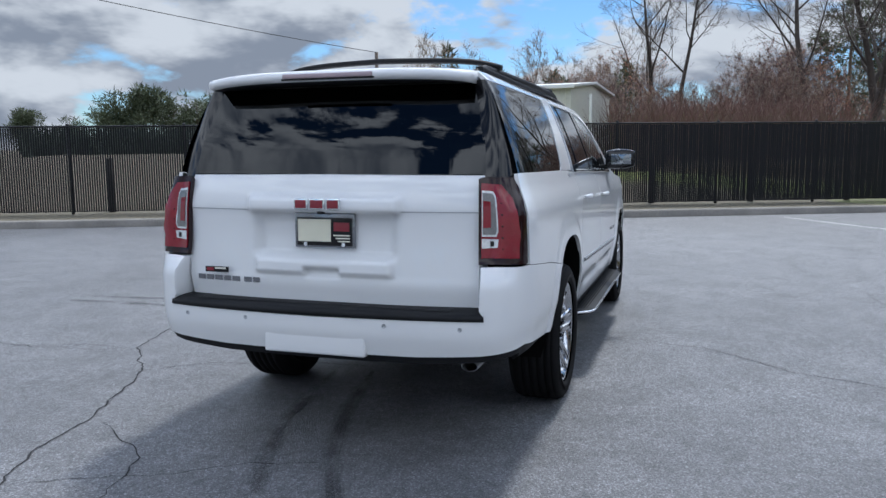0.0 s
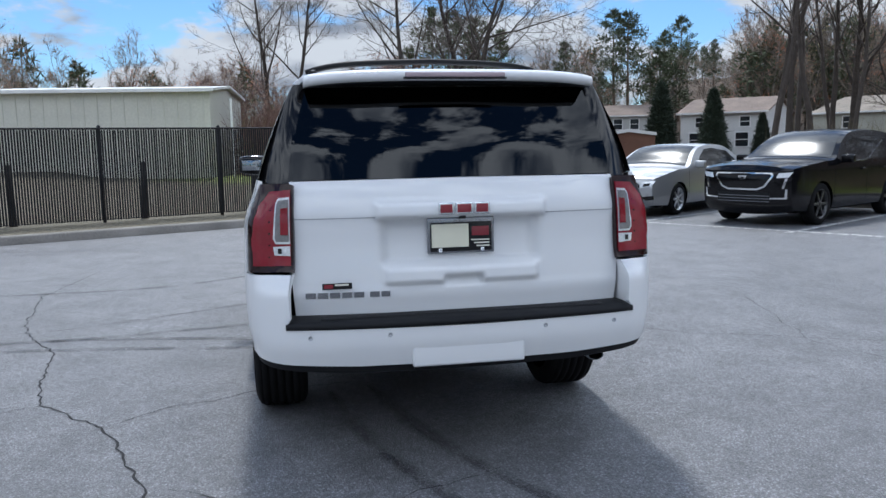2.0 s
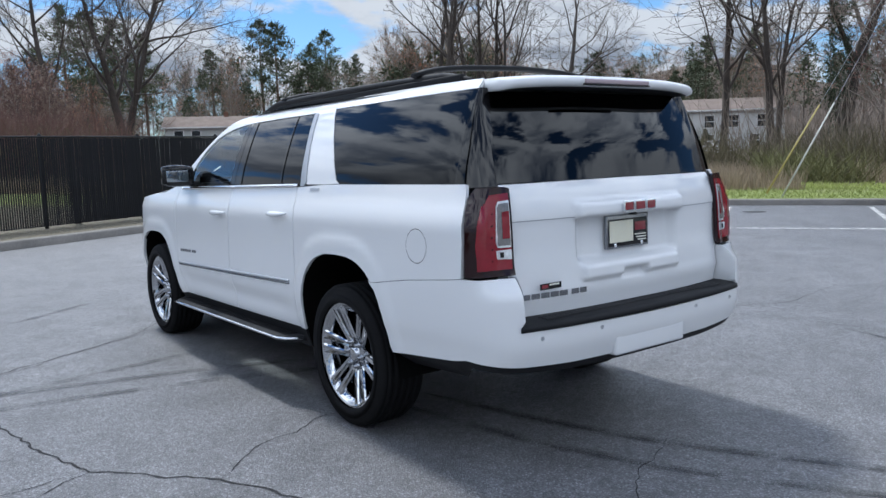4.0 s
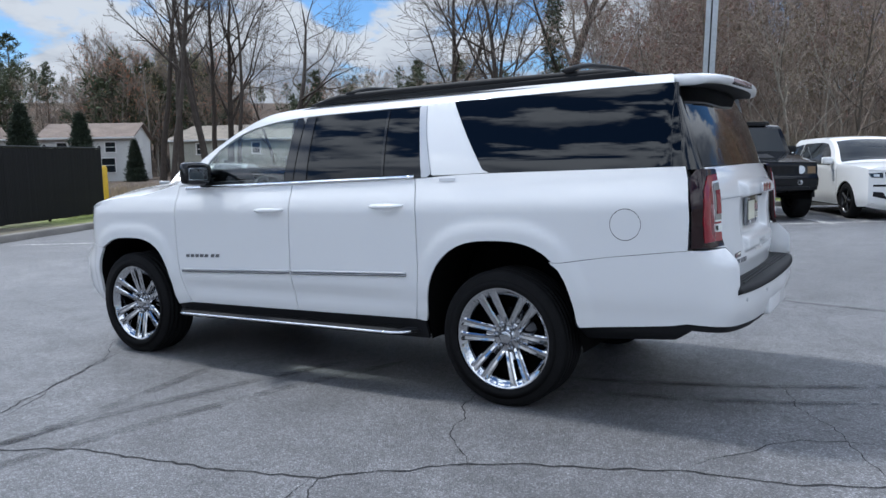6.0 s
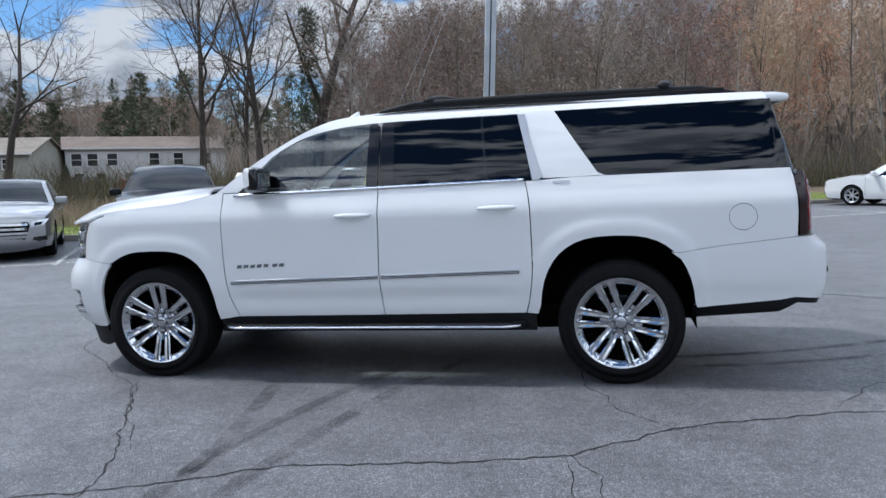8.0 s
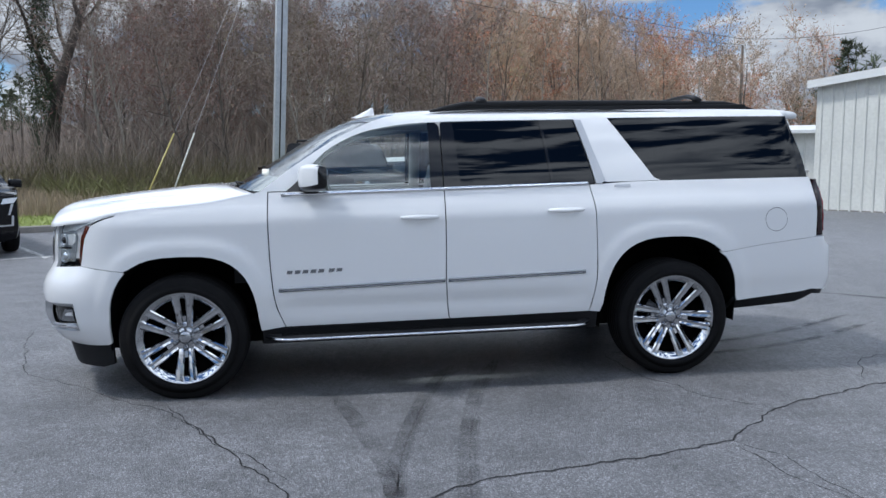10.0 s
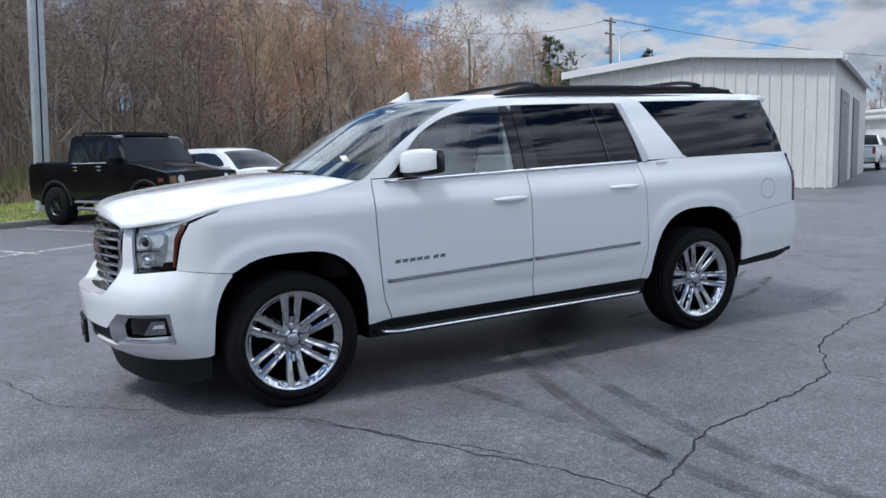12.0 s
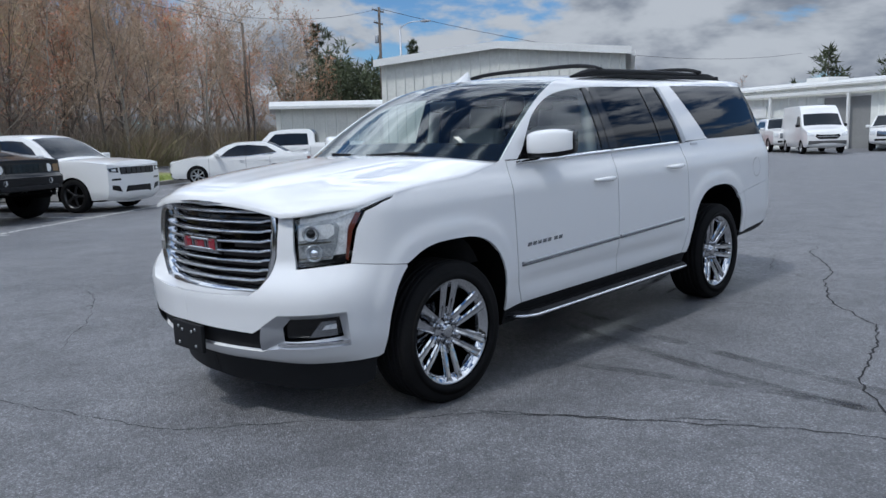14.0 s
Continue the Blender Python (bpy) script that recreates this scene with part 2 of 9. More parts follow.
def sheet(bm, poly, place, step, thick=0.012, facing=(0, 1, 0), flip=1):
    """A panel: a flat outline laid on a curved surface by place(a, b), with turned-in edges. flip -1 mirrors it in y."""
    area = sum(a[0] * b[1] - b[0] * a[1] for a, b in zip(poly, poly[1:] + poly[:1]))
    if area < 0:
        poly = poly[::-1]
    rim = dense(poly, step)
    xs, ys = [p[0] for p in rim], [p[1] for p in rim]
    pts = list(rim)
    arr = np.array(rim)
    y = min(ys) + step * 0.5
    row = 0
    while y < max(ys):
        x = min(xs) + step * (0.5 if row % 2 else 1.0)
        while x < max(xs):
            if np.min((arr[:, 0] - x) ** 2 + (arr[:, 1] - y) ** 2) > (0.55 * step) ** 2 and inside((x, y), rim):
                pts.append((x, y))
            x += step
        y += step * 0.87
        row += 1
    vs, es, fs, _, _, _ = geometry.delaunay_2d_cdt([Vector(p) for p in pts], [], [list(range(len(rim)))], 1, 1e-6)
    co = [Vector(place(v.x, v.y)) for v in vs]
    for c in co:
        c.y *= flip
    face = Vector(facing)
    face.y *= flip
    good = sum((co[f[1]] - co[f[0]]).cross(co[f[2]] - co[f[0]]).dot(face) for f in fs) > 0
    top = [bm.verts.new(c) for c in co]
    for f in fs:
        bm.faces.new([top[i] for i in (f if good else f[::-1])])
    if thick:
        nrm = [Vector() for _ in co]
        for f in fs:
            n = (co[f[1]] - co[f[0]]).cross(co[f[2]] - co[f[0]]) * (1 if good else -1)
            for i in f:
                nrm[i] += n
        count = {}
        for f in fs:
            for a, b in zip(f, f[1:] + f[:1]):
                count[(a, b)] = 1
        for a, b in count:
            if (b, a) in count:
                continue
            q = [bm.verts.new(co[a]), bm.verts.new(co[b]), bm.verts.new(co[b] - nrm[b].normalized() * thick), bm.verts.new(co[a] - nrm[a].normalized() * thick)]
            bm.faces.new(q[::-1] if good else q)
    return bm


def mirrored(poly):
    return [(-a, b) for a, b in poly]


def sstep(a, b, x):
    t = min(1.0, max(0.0, (x - a) / (b - a)))
    return t * t * (3 - 2 * t)


def lerpt(table, x):
    """Linear table look-up."""
    if x <= table[0][0]:
        return table[0][1]
    for (a, u), (b, v) in zip(table, table[1:]):
        if x <= b:
            return u + (v - u) * (x - a) / (b - a)
    return table[-1][1]


def smooth_table(table):
    pts = spline(table, 8)
    return lambda x: lerpt(pts, x)


# ---- the lot ----
STALL_DIR, STALL_OUT = Vector((0.819, 0.574)), Vector((0.574, -0.819))
KERB_P = Vector((9.2, -12.4))


def beyond(x, y):
    """How far a place lies past the kerb behind the parking stalls."""
    return (x - KERB_P.x) * STALL_OUT.x + (y - KERB_P.y) * STALL_OUT.y


def lot_z(x, y):
    return (0.015 - 0.0143 * x) * math.exp(-((x - 1.6) / 6.0) ** 2 - (y / 5.0) ** 2)


def land_z(x, y):
    s = beyond(x, y)
    rise = 0.0
    start = 24 + 1.2 * max(0.0, x - 8)
    if s > start:
        rise = 17 * (1 - math.exp(-(s - start) / 75.0))
        rise *= sstep(-75, -25, x) * 0.85 + 0.15
    r, hd = math.hypot(x, y - 3), math.degrees(math.atan2(y - 3, x))
    rise += 13.0 * sstep(109, 158, r) * sstep(-21, -28, hd) * sstep(-66, -56, hd)
    rise += 0.9 * sstep(24, 50, r) * sstep(10.5, 14.5, hd) * sstep(56, 44, hd)
    bumps = 0.10 * (noise.noise(Vector((x * 0.12, y * 0.12, 3.1))) + 0.5 * noise.noise(Vector((x * 0.45, y * 0.45, 7.7))))
    return 0.13 + rise + bumps * sstep(0.5, 6, s + max(0.0, x - 18))


def spaced(lo, hi, fine_lo, fine_hi, fine):
    vals = list(np.arange(fine_lo, fine_hi + 1e-6, fine))
    step = fine
    v = fine_hi
    while v < hi:
        step *= 1.35
        v = min(hi, v + step)
        vals.append(v)
    step, v = fine, fine_lo
    while v > lo:
        step *= 1.35
        v = max(lo, v - step)
        vals.insert(0, v)
    return vals


def asphalt():
    m = bpy.data.materials.new("worn_asphalt")
    m.use_nodes = True
    t = m.node_tree
    b = t.nodes["Principled BSDF"]
    tc = t.nodes.new("ShaderNodeTexCoord")

    def nz(scale, detail, rough=0.55, distort=0.0):
        n = t.nodes.new("ShaderNodeTexNoise")
        n.inputs["Scale"].default_value, n.inputs["Detail"].default_value, n.inputs["Roughness"].default_value, n.inputs["Distortion"].default_value = scale, detail, rough, distort
        t.links.new(tc.outputs["Object"], n.inputs["Vector"])
        return n.outputs[0]

    def rng(src, a, b_, c, d):
        r = t.nodes.new("ShaderNodeMapRange")
        t.links.new(src, r.inputs[0])
        for i, v in enumerate((a, b_, c, d)):
            r.inputs[i + 1].default_value = v
        return r.outputs[0]

    def mul(a, c):
        n = t.nodes.new("ShaderNodeMath")
        n.operation = "MULTIPLY"
        t.links.new(a, n.inputs[0])
        t.links.new(c, n.inputs[1])
        return n.outputs[0]

    broad, mid, stone, clump_ = nz(0.35, 5, 0.6, 0.4), nz(2.3, 6, 0.65), nz(85, 3, 0.75), nz(22, 4, 0.7)
    speck = t.nodes.new("ShaderNodeTexVoronoi")
    speck.inputs["Scale"].default_value = 75
    t.links.new(tc.outputs["Object"], speck.inputs["Vector"])
    level = mul(mul(rng(broad, 0.3, 0.7, 0.80, 1.22), rng(mid, 0.3, 0.7, 0.74, 1.26)), mul(mul(rng(stone, 0.3, 0.7, 0.35, 1.65), rng(clump_, 0.3, 0.7, 0.66, 1.34)), rng(speck.outputs["Distance"], 0.05, 0.48, 2.1, 0.80)))
    col = t.nodes.new("ShaderNodeVectorMath")
    col.operation = "SCALE"
    col.inputs[0].default_value = ASPHALT
    t.links.new(level, col.inputs["Scale"])
    t.links.new(col.outputs[0], b.inputs["Base Color"])
    t.links.new(rng(broad, 0.3, 0.7, 0.44, 0.58), b.inputs["Roughness"])
    b.inputs["Specular IOR Level"].default_value = 0.7
    bp = t.nodes.new("ShaderNodeBump")
    bp.inputs["Strength"].default_value, bp.inputs["Distance"].default_value = 1.0, 0.012
    t.links.new(stone, bp.inputs["Height"])
    t.links.new(bp.outputs[0], b.inputs["Normal"])
    return m


bm = bmesh.new()
gx, gy = spaced(-700, 700, -7, 9, 0.4), spaced(-700, 700, -6, 7, 0.4)
grid = [[bm.verts.new((x, y, lot_z(x, y))) for y in gy] for x in gx]
for a, b in zip(grid, grid[1:]):
    for j in range(len(gy) - 1):
        bm.faces.new((a[j], b[j], b[j + 1], a[j + 1]))
tagged(part("ground", bm, asphalt()), "worn grey-blue asphalt lot with fine cracks", "ground", kind="structure")


def ribbon(bm, pts, width, lift=0.004, rough=0.0, seed=0, taper=True):
    """A narrow strip lying on the asphalt along a jagged line."""
    rnd = random.Random(seed)
    line = []
    for a, b in zip(pts, pts[1:]):
        n = max(2, int(math.dist(a, b) / 0.045)) if rough else max(2, int(math.dist(a, b) / 0.12))
        line += [(a[0] + (b[0] - a[0]) * k / n, a[1] + (b[1] - a[1]) * k / n) for k in range(n)]
    line.append(pts[-1])
    if rough:
        walk_ = 0.0
        out = []
        for i, p in enumerate(line):
            walk_ = walk_ * 0.82 + rnd.uniform(-1, 1) * rough
            q = line[min(i + 1, len(line) - 1)]
            r = line[max(i - 1, 0)]
            d = math.dist(q, r) or 1
            k = min(1, min(i, len(line) - 1 - i) / 3)
            out.append((p[0] - (q[1] - r[1]) / d * walk_ * k, p[1] + (q[0] - r[0]) / d * walk_ * k))
        line = out
    prev = None
    for i, p in enumerate(line):
        q, r = line[min(i + 1, len(line) - 1)], line[max(i - 1, 0)]
        d = math.dist(q, r) or 1
        nx, ny = -(q[1] - r[1]) / d, (q[0] - r[0]) / d
        w = width * (rnd.uniform(0.45, 1.3) if rough else 1) * (min(1, min(i, len(line) - 1 - i) / 6 + 0.25) if taper else 1) / 2
        v = [bm.verts.new((p[0] + nx * w * s, p[1] + ny * w * s, lot_z(p[0], p[1]) + lift)) for s in (-1, 1)]
        if prev:
            bm.faces.new((prev[0], v[0], v[1], prev[1]))
        prev = v


CRACK = material("crack_shadow", (0.018, 0.018, 0.02), 0.95)
cracks = [
    [(5.8, 3.4), (4.3, 3.55), (3.1, 3.3), (2.45, 3.12), (1.62, 2.65), (0.80, 2.50), (0.26, 2.31), (-0.26, 1.86), (-0.62, 1.72), (-0.90, 1.58), (-1.11, 1.50), (-1.59, 1.38), (-1.99, 1.18), (-2.73, 0.75), (-3.3, 0.62)],
    [(-0.26, 1.86), (0.02, 1.56), (0.10, 1.30), (0.25, 1.09), (0.3, 0.4)], [(0.26, 2.31), (0.10, 2.58), (0.02, 3.1), (0.1, 3.9)],
    [(3.39, 1.20), (2.97, 1.95), (2.61, 2.58), (2.44, 3.0), (2.3, 3.9)], [(-1.19, 1.36), (-1.37, 0.99), (-1.54, 0.81), (-1.83, 0.69), (-2.4, 0.5)],
    [(1.68, -1.25), (1.57, -1.76), (1.04, -2.29), (0.81, -2.79), (0.3, -3.9), (0.5, -5.2)], [(-1.26, -0.16), (-1.47, 0.31), (-1.66, 0.59), (-1.99, 1.18)],
    [(2.53, 2.56), (2.91, 2.06), (3.31, 1.39), (4.6, 0.2), (5.2, -1.4)], [(3.32, -4.26), (3.54, -3.4), (3.94, -2.62), (4.4, -1.9)], [(0.01, 3.43), (0.21, 2.79), (0.28, 2.35)],
    [(-1.6, -3.6), (0.66, -3.06), (2.2, -3.5), (4.8, -3.2)]]
bm = bmesh.new()
for i, c in enumerate(cracks):
    ribbon(bm, c, (0.013, 0.007, 0.007, 0.009, 0.007, 0.007, 0.006, 0.006, 0.006, 0.006, 0.005)[i], 0.003, 0.016, 40 + i)
tagged(part("asphalt_cracks", bm, CRACK), "thin jagged dark cracks in the asphalt", "crack", kind="stuff")


def smear(name, color, strength, scale):
    """A worn film over the asphalt: patchy, see-through."""
    m = bpy.data.materials.new(name)
    m.use_nodes = True
    t = m.node_tree
    b = t.nodes["Principled BSDF"]
    b.inputs["Base Color"].default_value = (*color, 1)
    b.inputs["Roughness"].default_value = 0.8
    tc = t.nodes.new("ShaderNodeTexCoord")
    n = t.nodes.new("ShaderNodeTexNoise")
    n.inputs["Scale"].default_value, n.inputs["Detail"].default_value = scale, 8
    t.links.new(tc.outputs["Object"], n.inputs["Vector"])
    r = t.nodes.new("ShaderNodeMapRange")
    t.links.new(n.outputs[0], r.inputs[0])
    r.inputs[1].default_value, r.inputs[2].default_value, r.inputs[3].default_value, r.inputs[4].default_value = 0.36, 0.62, 0.0, strength
    t.links.new(r.outputs[0], b.inputs["Alpha"])
    return m


SKID = smear("tyre_rubber_film", (0.03, 0.03, 0.033), 0.17, 3)
for k, c in enumerate(([(1.50, 0.5), (1.75, 1.2), (1.96, 2.05), (2.05, 2.62), (2.05, 3.1), (1.9, 4.4)], [(1.15, 0.4), (1.42, 1.2), (1.60, 1.97), (1.70, 2.58), (1.74, 3.07), (1.65, 4.4)], [(2.35, 1.1), (2.22, 1.7), (2.08, 2.44), (2.05, 2.92)],
                       [(0.2, 0.62), (-0.76, 0.43), (-1.22, 0.28), (-1.69, 0.07), (-2.6, -0.5)], [(0.2, 0.36), (-0.57, 0.17), (-1.13, -0.02), (-1.59, -0.24), (-2.5, -0.8)], [(-0.6, -3.2), (-2.5, -2.6), (-4.5, -0.8)], [(5.4, 1.2), (4.6, 2.4), (4.4, 4.2)])):
    bm = bmesh.new()
    pts = spline(c, 6)
    for off, w in ((0.0, 0.11), (0.015, 0.07), (-0.02, 0.035)):
        ribbon(bm, [(x + off * 1.3, y + off * 0.3) for x, y in pts], w, 0.0022 + 0.0003 * k + 0.004 * abs(off))
    tagged(part("tyre_mark", bm, SKID), "faint dark curved tyre marks on the asphalt", "tyre mark", "tyre marks", kind="stuff")

# painted stall lines
LINE = smear("worn_line_paint", (0.62, 0.62, 0.60), 1.35, 14)
L0 = Vector((9.3, -5.75))
line_dir = Vector((0.806, 0.592)).normalized()


def stall_strip(name, a, b, w):
    d = (b - a).normalized()
    n = Vector((-d.y, d.x)) * w / 2
    bm = bmesh.new()
    k = max(2, int((b - a).length / 0.5))
    rows = [[bm.verts.new((*(a + (b - a) * i / k + n * s), 0.004)) for s in (-1, 1)] for i in range(k + 1)]
    for p, q in zip(rows, rows[1:]):
        bm.faces.new((p[0], q[0], q[1], p[1]))
    return tagged(part(name, bm, LINE), "worn white painted parking line on asphalt", "parking line", "parking lines")


stall_strip("parking_line", L0 + line_dir * 4.5, L0 - line_dir * 21.5, 0.11)
for k in range(9):
    a = Vector((4.64, -8.80)) - line_dir * (2.95 * (k - 2))
    stall_strip("parking_line", a, a + Vector((0.52, -0.854)) * 5.0, 0.10)
bm = bmesh.new()
lathe(bm, [(0.001, 0.006), (0.22, 0.006), (0.25, 0.003)], 24, Matrix.Translation((6.1, -12.3, 0)))
tagged(part("drain_cover", bm, material("dark_iron", (0.03, 0.03, 0.03), 0.7, var=0.2)), "dark round drain cover set in the asphalt", "drain")


# ---- kerbs and the land behind them ----
CONCRETE = material("kerb_concrete", (0.215, 0.20, 0.18), 0.9, var=0.28, scale=1.6, fine=45, bump=0.5, dist=0.004)
FK0, FKD = Vector((6.9, 11.0)), Vector((0.470, -1.0)).normalized()
CORNER = Vector((15.75, -7.85))
fence_kerb = [FK0 - FKD * 26, FK0, FK0 + FKD * 8, FK0 + FKD * 16, CORNER + Vector((-0.55, 1.2)), CORNER + Vector((-0.15, 0.35)), CORNER + Vector((-0.25, -0.25)), CORNER + Vector((-0.9, -0.72))]
stall_kerb = [KERB_P - STALL_DIR * d for d in (-4, 0, 5, 10, 15, 19, 21.5)]
stall_kerb += [stall_kerb[-1] + Vector((-1.6, -1.8)), stall_kerb[-1] + Vector((-2.2, -4.5)), stall_kerb[-1] + Vector((-3.5, -12)), stall_kerb[-1] + Vector((-7, -32))]
edge = fence_kerb + stall_kerb


def along(bm, line, section):
    """Sweeps a kerb section of (outward, height) along a ground line; outwards is to its left."""
    rows = []
    for i, p in enumerate(line):
        d = (line[min(i + 1, len(line) - 1)] - line[max(i - 1, 0)]).normalized()
        n = Vector((-d.y, d.x))
        rows.append([bm.verts.new((p.x + n.x * o, p.y + n.y * o, h)) for o, h in section])
    for a, b in zip(rows, rows[1:]):
        for k in range(len(section) - 1):
            bm.faces.new((a[k], b[k], b[k + 1], a[k + 1]))


def fine_line(line, step):
    out = []
    for a, b in zip(line, line[1:]):
        n = max(1, int((b - a).length / step))
        out += [a + (b - a) * k / n for k in range(n)]
    return out + [line[-1]]


bm = bmesh.new()
along(bm, fine_line(edge, 0.6), [(0, -0.05), (0.004, 0.115), (0.03, 0.142), (0.15, 0.146), (0.16, 0.05)])
bmesh.ops.recalc_face_normals(bm, faces=bm.faces)
tagged(part("kerb", bm, CONCRETE), "weathered concrete kerb along the lot's edge", "kerb", kind="structure")


def land_material():
    m = bpy.data.materials.new("grass_and_leaf_litter")
    m.use_nodes = True
    t = m.node_tree
    b = t.nodes["Principled BSDF"]
    b.inputs["Roughness"].default_value = 0.95
    tc = t.nodes.new("ShaderNodeTexCoord")
    dot = t.nodes.new("ShaderNodeVectorMath")
    dot.operation = "DOT_PRODUCT"
    dot.inputs[1].default_value = (STALL_OUT.x, STALL_OUT.y, 0)
    t.links.new(tc.outputs["Object"], dot.inputs[0])
    n1, n2 = t.nodes.new("ShaderNodeTexNoise"), t.nodes.new("ShaderNodeTexNoise")
    for n, s in ((n1, 0.6), (n2, 14)):
        n.inputs["Scale"].default_value, n.inputs["Detail"].default_value = s, 6
        t.links.new(tc.outputs["Object"], n.inputs["Vector"])
    a = t.nodes.new("ShaderNodeMath")
    a.operation = "MULTIPLY_ADD"
    t.links.new(n1.outputs[0], a.inputs[0])
    a.inputs[1].default_value = 5.0
    t.links.new(dot.outputs["Value"], a.inputs[2])
    r = t.nodes.new("ShaderNodeMapRange")
    t.links.new(a.outputs[0], r.inputs[0])
    base = KERB_P.x * STALL_OUT.x + KERB_P.y * STALL_OUT.y
    r.inputs[1].default_value, r.inputs[2].default_value = base - 5, base + 20
    ramp = t.nodes.new("ShaderNodeValToRGB")
    t.links.new(r.outputs[0], ramp.inputs[0])
    e = ramp.color_ramp.elements
    e[0].position, e[0].color = 0.20, (0.145, 0.128, 0.090, 1)
    e[1].position, e[1].color = 0.28, (0.22, 0.26, 0.07, 1)
    for pos, c in ((0.42, (0.22, 0.26, 0.07)), (0.52, (0.17, 0.125, 0.075)), (0.80, (0.085, 0.06, 0.042))):
        e.new(pos).color = (*c, 1)
    sc = t.nodes.new("ShaderNodeMapRange")
    t.links.new(n2.outputs[0], sc.inputs[0])
    sc.inputs[1].default_value, sc.inputs[2].default_value, sc.inputs[3].default_value, sc.inputs[4].default_value = 0.3, 0.7, 0.55, 1.4
    v = t.nodes.new("ShaderNodeVectorMath")
    v.operation = "SCALE"
    t.links.new(ramp.outputs[0], v.inputs[0])
    t.links.new(sc.outputs[0], v.inputs["Scale"])
    t.links.new(v.outputs[0], b.inputs["Base Color"])
    bp = t.nodes.new("ShaderNodeBump")
    bp.inputs["Strength"].default_value, bp.inputs["Distance"].default_value = 0.8, 0.08
    t.links.new(n2.outputs[0], bp.inputs["Height"])
    t.links.new(bp.outputs[0], b.inputs["Normal"])
    return m


bm = bmesh.new()
inner = []
fl = fine_line(edge, 2.0)
for i, p in enumerate(fl):
    d = (fl[min(i + 1, len(fl) - 1)] - fl[max(i - 1, 0)]).normalized()
    inner.append(p + Vector((-d.y, d.x)) * 0.13)
land_poly = [(p.x, p.y) for p in inner] + [(-28, -75), (-90, -120), (-520, -420), (-300, -520), (0, -520), (300, -500), (520, -200), (520, 200), (300, 420), (60, 400), (-6, 120)]
lp = land_poly
pts = [Vector(p) for p in lp]
for r in list(np.arange(6, 60, 2.2)) + list(np.arange(60, 170, 6)) + list(np.arange(170, 520, 30)):
    n = int(2 * math.pi * r / (2.2 if r < 60 else 6 if r < 170 else 30))
    for k in range(n):
        a = 2 * math.pi * (k + 0.37 * (int(r * 7) % 5)) / n
        q = (3 + r * math.cos(a), -4 + r * math.sin(a))
        if inside(q, lp):
            pts.append(Vector(q))
vs, _, fs, _, _, _ = geometry.delaunay_2d_cdt(pts, [], [list(range(len(lp)))], 1, 1e-5)
vv = [bm.verts.new((v.x, v.y, land_z(v.x, v.y))) for v in vs]
for f in fs:
    bm.faces.new([vv[i] for i in f])
bmesh.ops.recalc_face_normals(bm, faces=bm.faces)
if sum(f.normal.z for f in bm.faces) < 0:
    bmesh.ops.reverse_faces(bm, faces=bm.faces)
tagged(part("ground_verge", bm, land_material()), "grass verge and leaf-littered wooded slope", "ground", kind="structure")

# ---- slatted chain-link fence ----
SLAT = material("black_slat", (0.011, 0.011, 0.0125), 0.6, var=0.2, scale=2, fine=60, rand=0.25, spec=0.2)
FENCEBLACK = material("black_fence_steel", (0.010, 0.010, 0.011), 0.5, var=0.1, spec=0.25)
F0, FD = Vector((8.35, 11.75)), Vector((9.35, -20.0)).normalized()
F_END = 22.1
fence = empty("fence", Matrix.Translation((F0.x, F0.y, 0.13)) @ pose(0, 0, 0, 0, 0, math.degrees(math.atan2(FD.y, FD.x))), "black slatted chain-link fence behind the kerb", "fence")
FENCE_LO = -16.0
shared_post = None
k = F_END
while k > FENCE_LO:
    if shared_post is None:
        bm = bmesh.new()
        tube(bm, [(0, 0, -0.1), (0, 0, 1.86)], 0.035, 10)
        lathe(bm, [(0.04, 1.85), (0.04, 1.87), (0.02, 1.90), (0.001, 1.905)], 10)
        shared_post = part("post", bm, FENCEBLACK, fence, "black steel post")
    else:
        o = new("post", shared_post.data)
        o.parent = fence
    for o in [fence.children[-1]]:
        o.matrix_local = pose(k, 0.05, 0)
    k -= 2.37
for z, r in ((1.835, 0.021), (0.06, 0.008)):
    bm = bmesh.new()
    tube(bm, [(FENCE_LO, 0.02, z), (F_END, 0.02, z)], r, 8)
    part("rail", bm, FENCEBLACK, fence, "long black rail")
rnd = random.Random(5)
SLAT_FACES = [(0, 1, 5, 4), (1, 2, 6, 5), (2, 3, 7, 6), (3, 0, 4, 7), (4, 5, 6, 7)]
slat_me = bpy.data.meshes.new("slat")
slat_me.from_pydata([(a, b, z) for z in (0.05, 1.81) for a, b in ((0, 0), (0.034, 0), (0.034, 0.010), (0, 0.010))], [], SLAT_FACES)
slat_me.materials.append(SLAT)
verts, faces = [], []
k = FENCE_LO
while k < F_END - 0.03:
    lean, dz = rnd.uniform(-0.15, 0.15), rnd.uniform(-0.006, 0.006)
    if k > F_END - 0.049 * 298:
        o = new("slat", slat_me)
        o.parent = fence
        o.matrix_local = pose(k, 0, dz, 0, lean, rnd.uniform(-2, 2)) @ Matrix.Diagonal((1.0 + 0.24 * sstep(11.5, 14, k) + rnd.uniform(-0.06, 0.06), 1, 1, 1))
    else:
        i = len(verts)
        verts += [(k + v.co.x, v.co.y, v.co.z + dz) for v in slat_me.vertices]
        faces += [tuple(i + q for q in f) for f in SLAT_FACES]
    k += 0.049
me = bpy.data.meshes.new("privacy_slats")
me.from_pydata(verts, [], faces)
me.materials.append(SLAT)
slats = new("privacy_slats", me)
slats.parent = fence
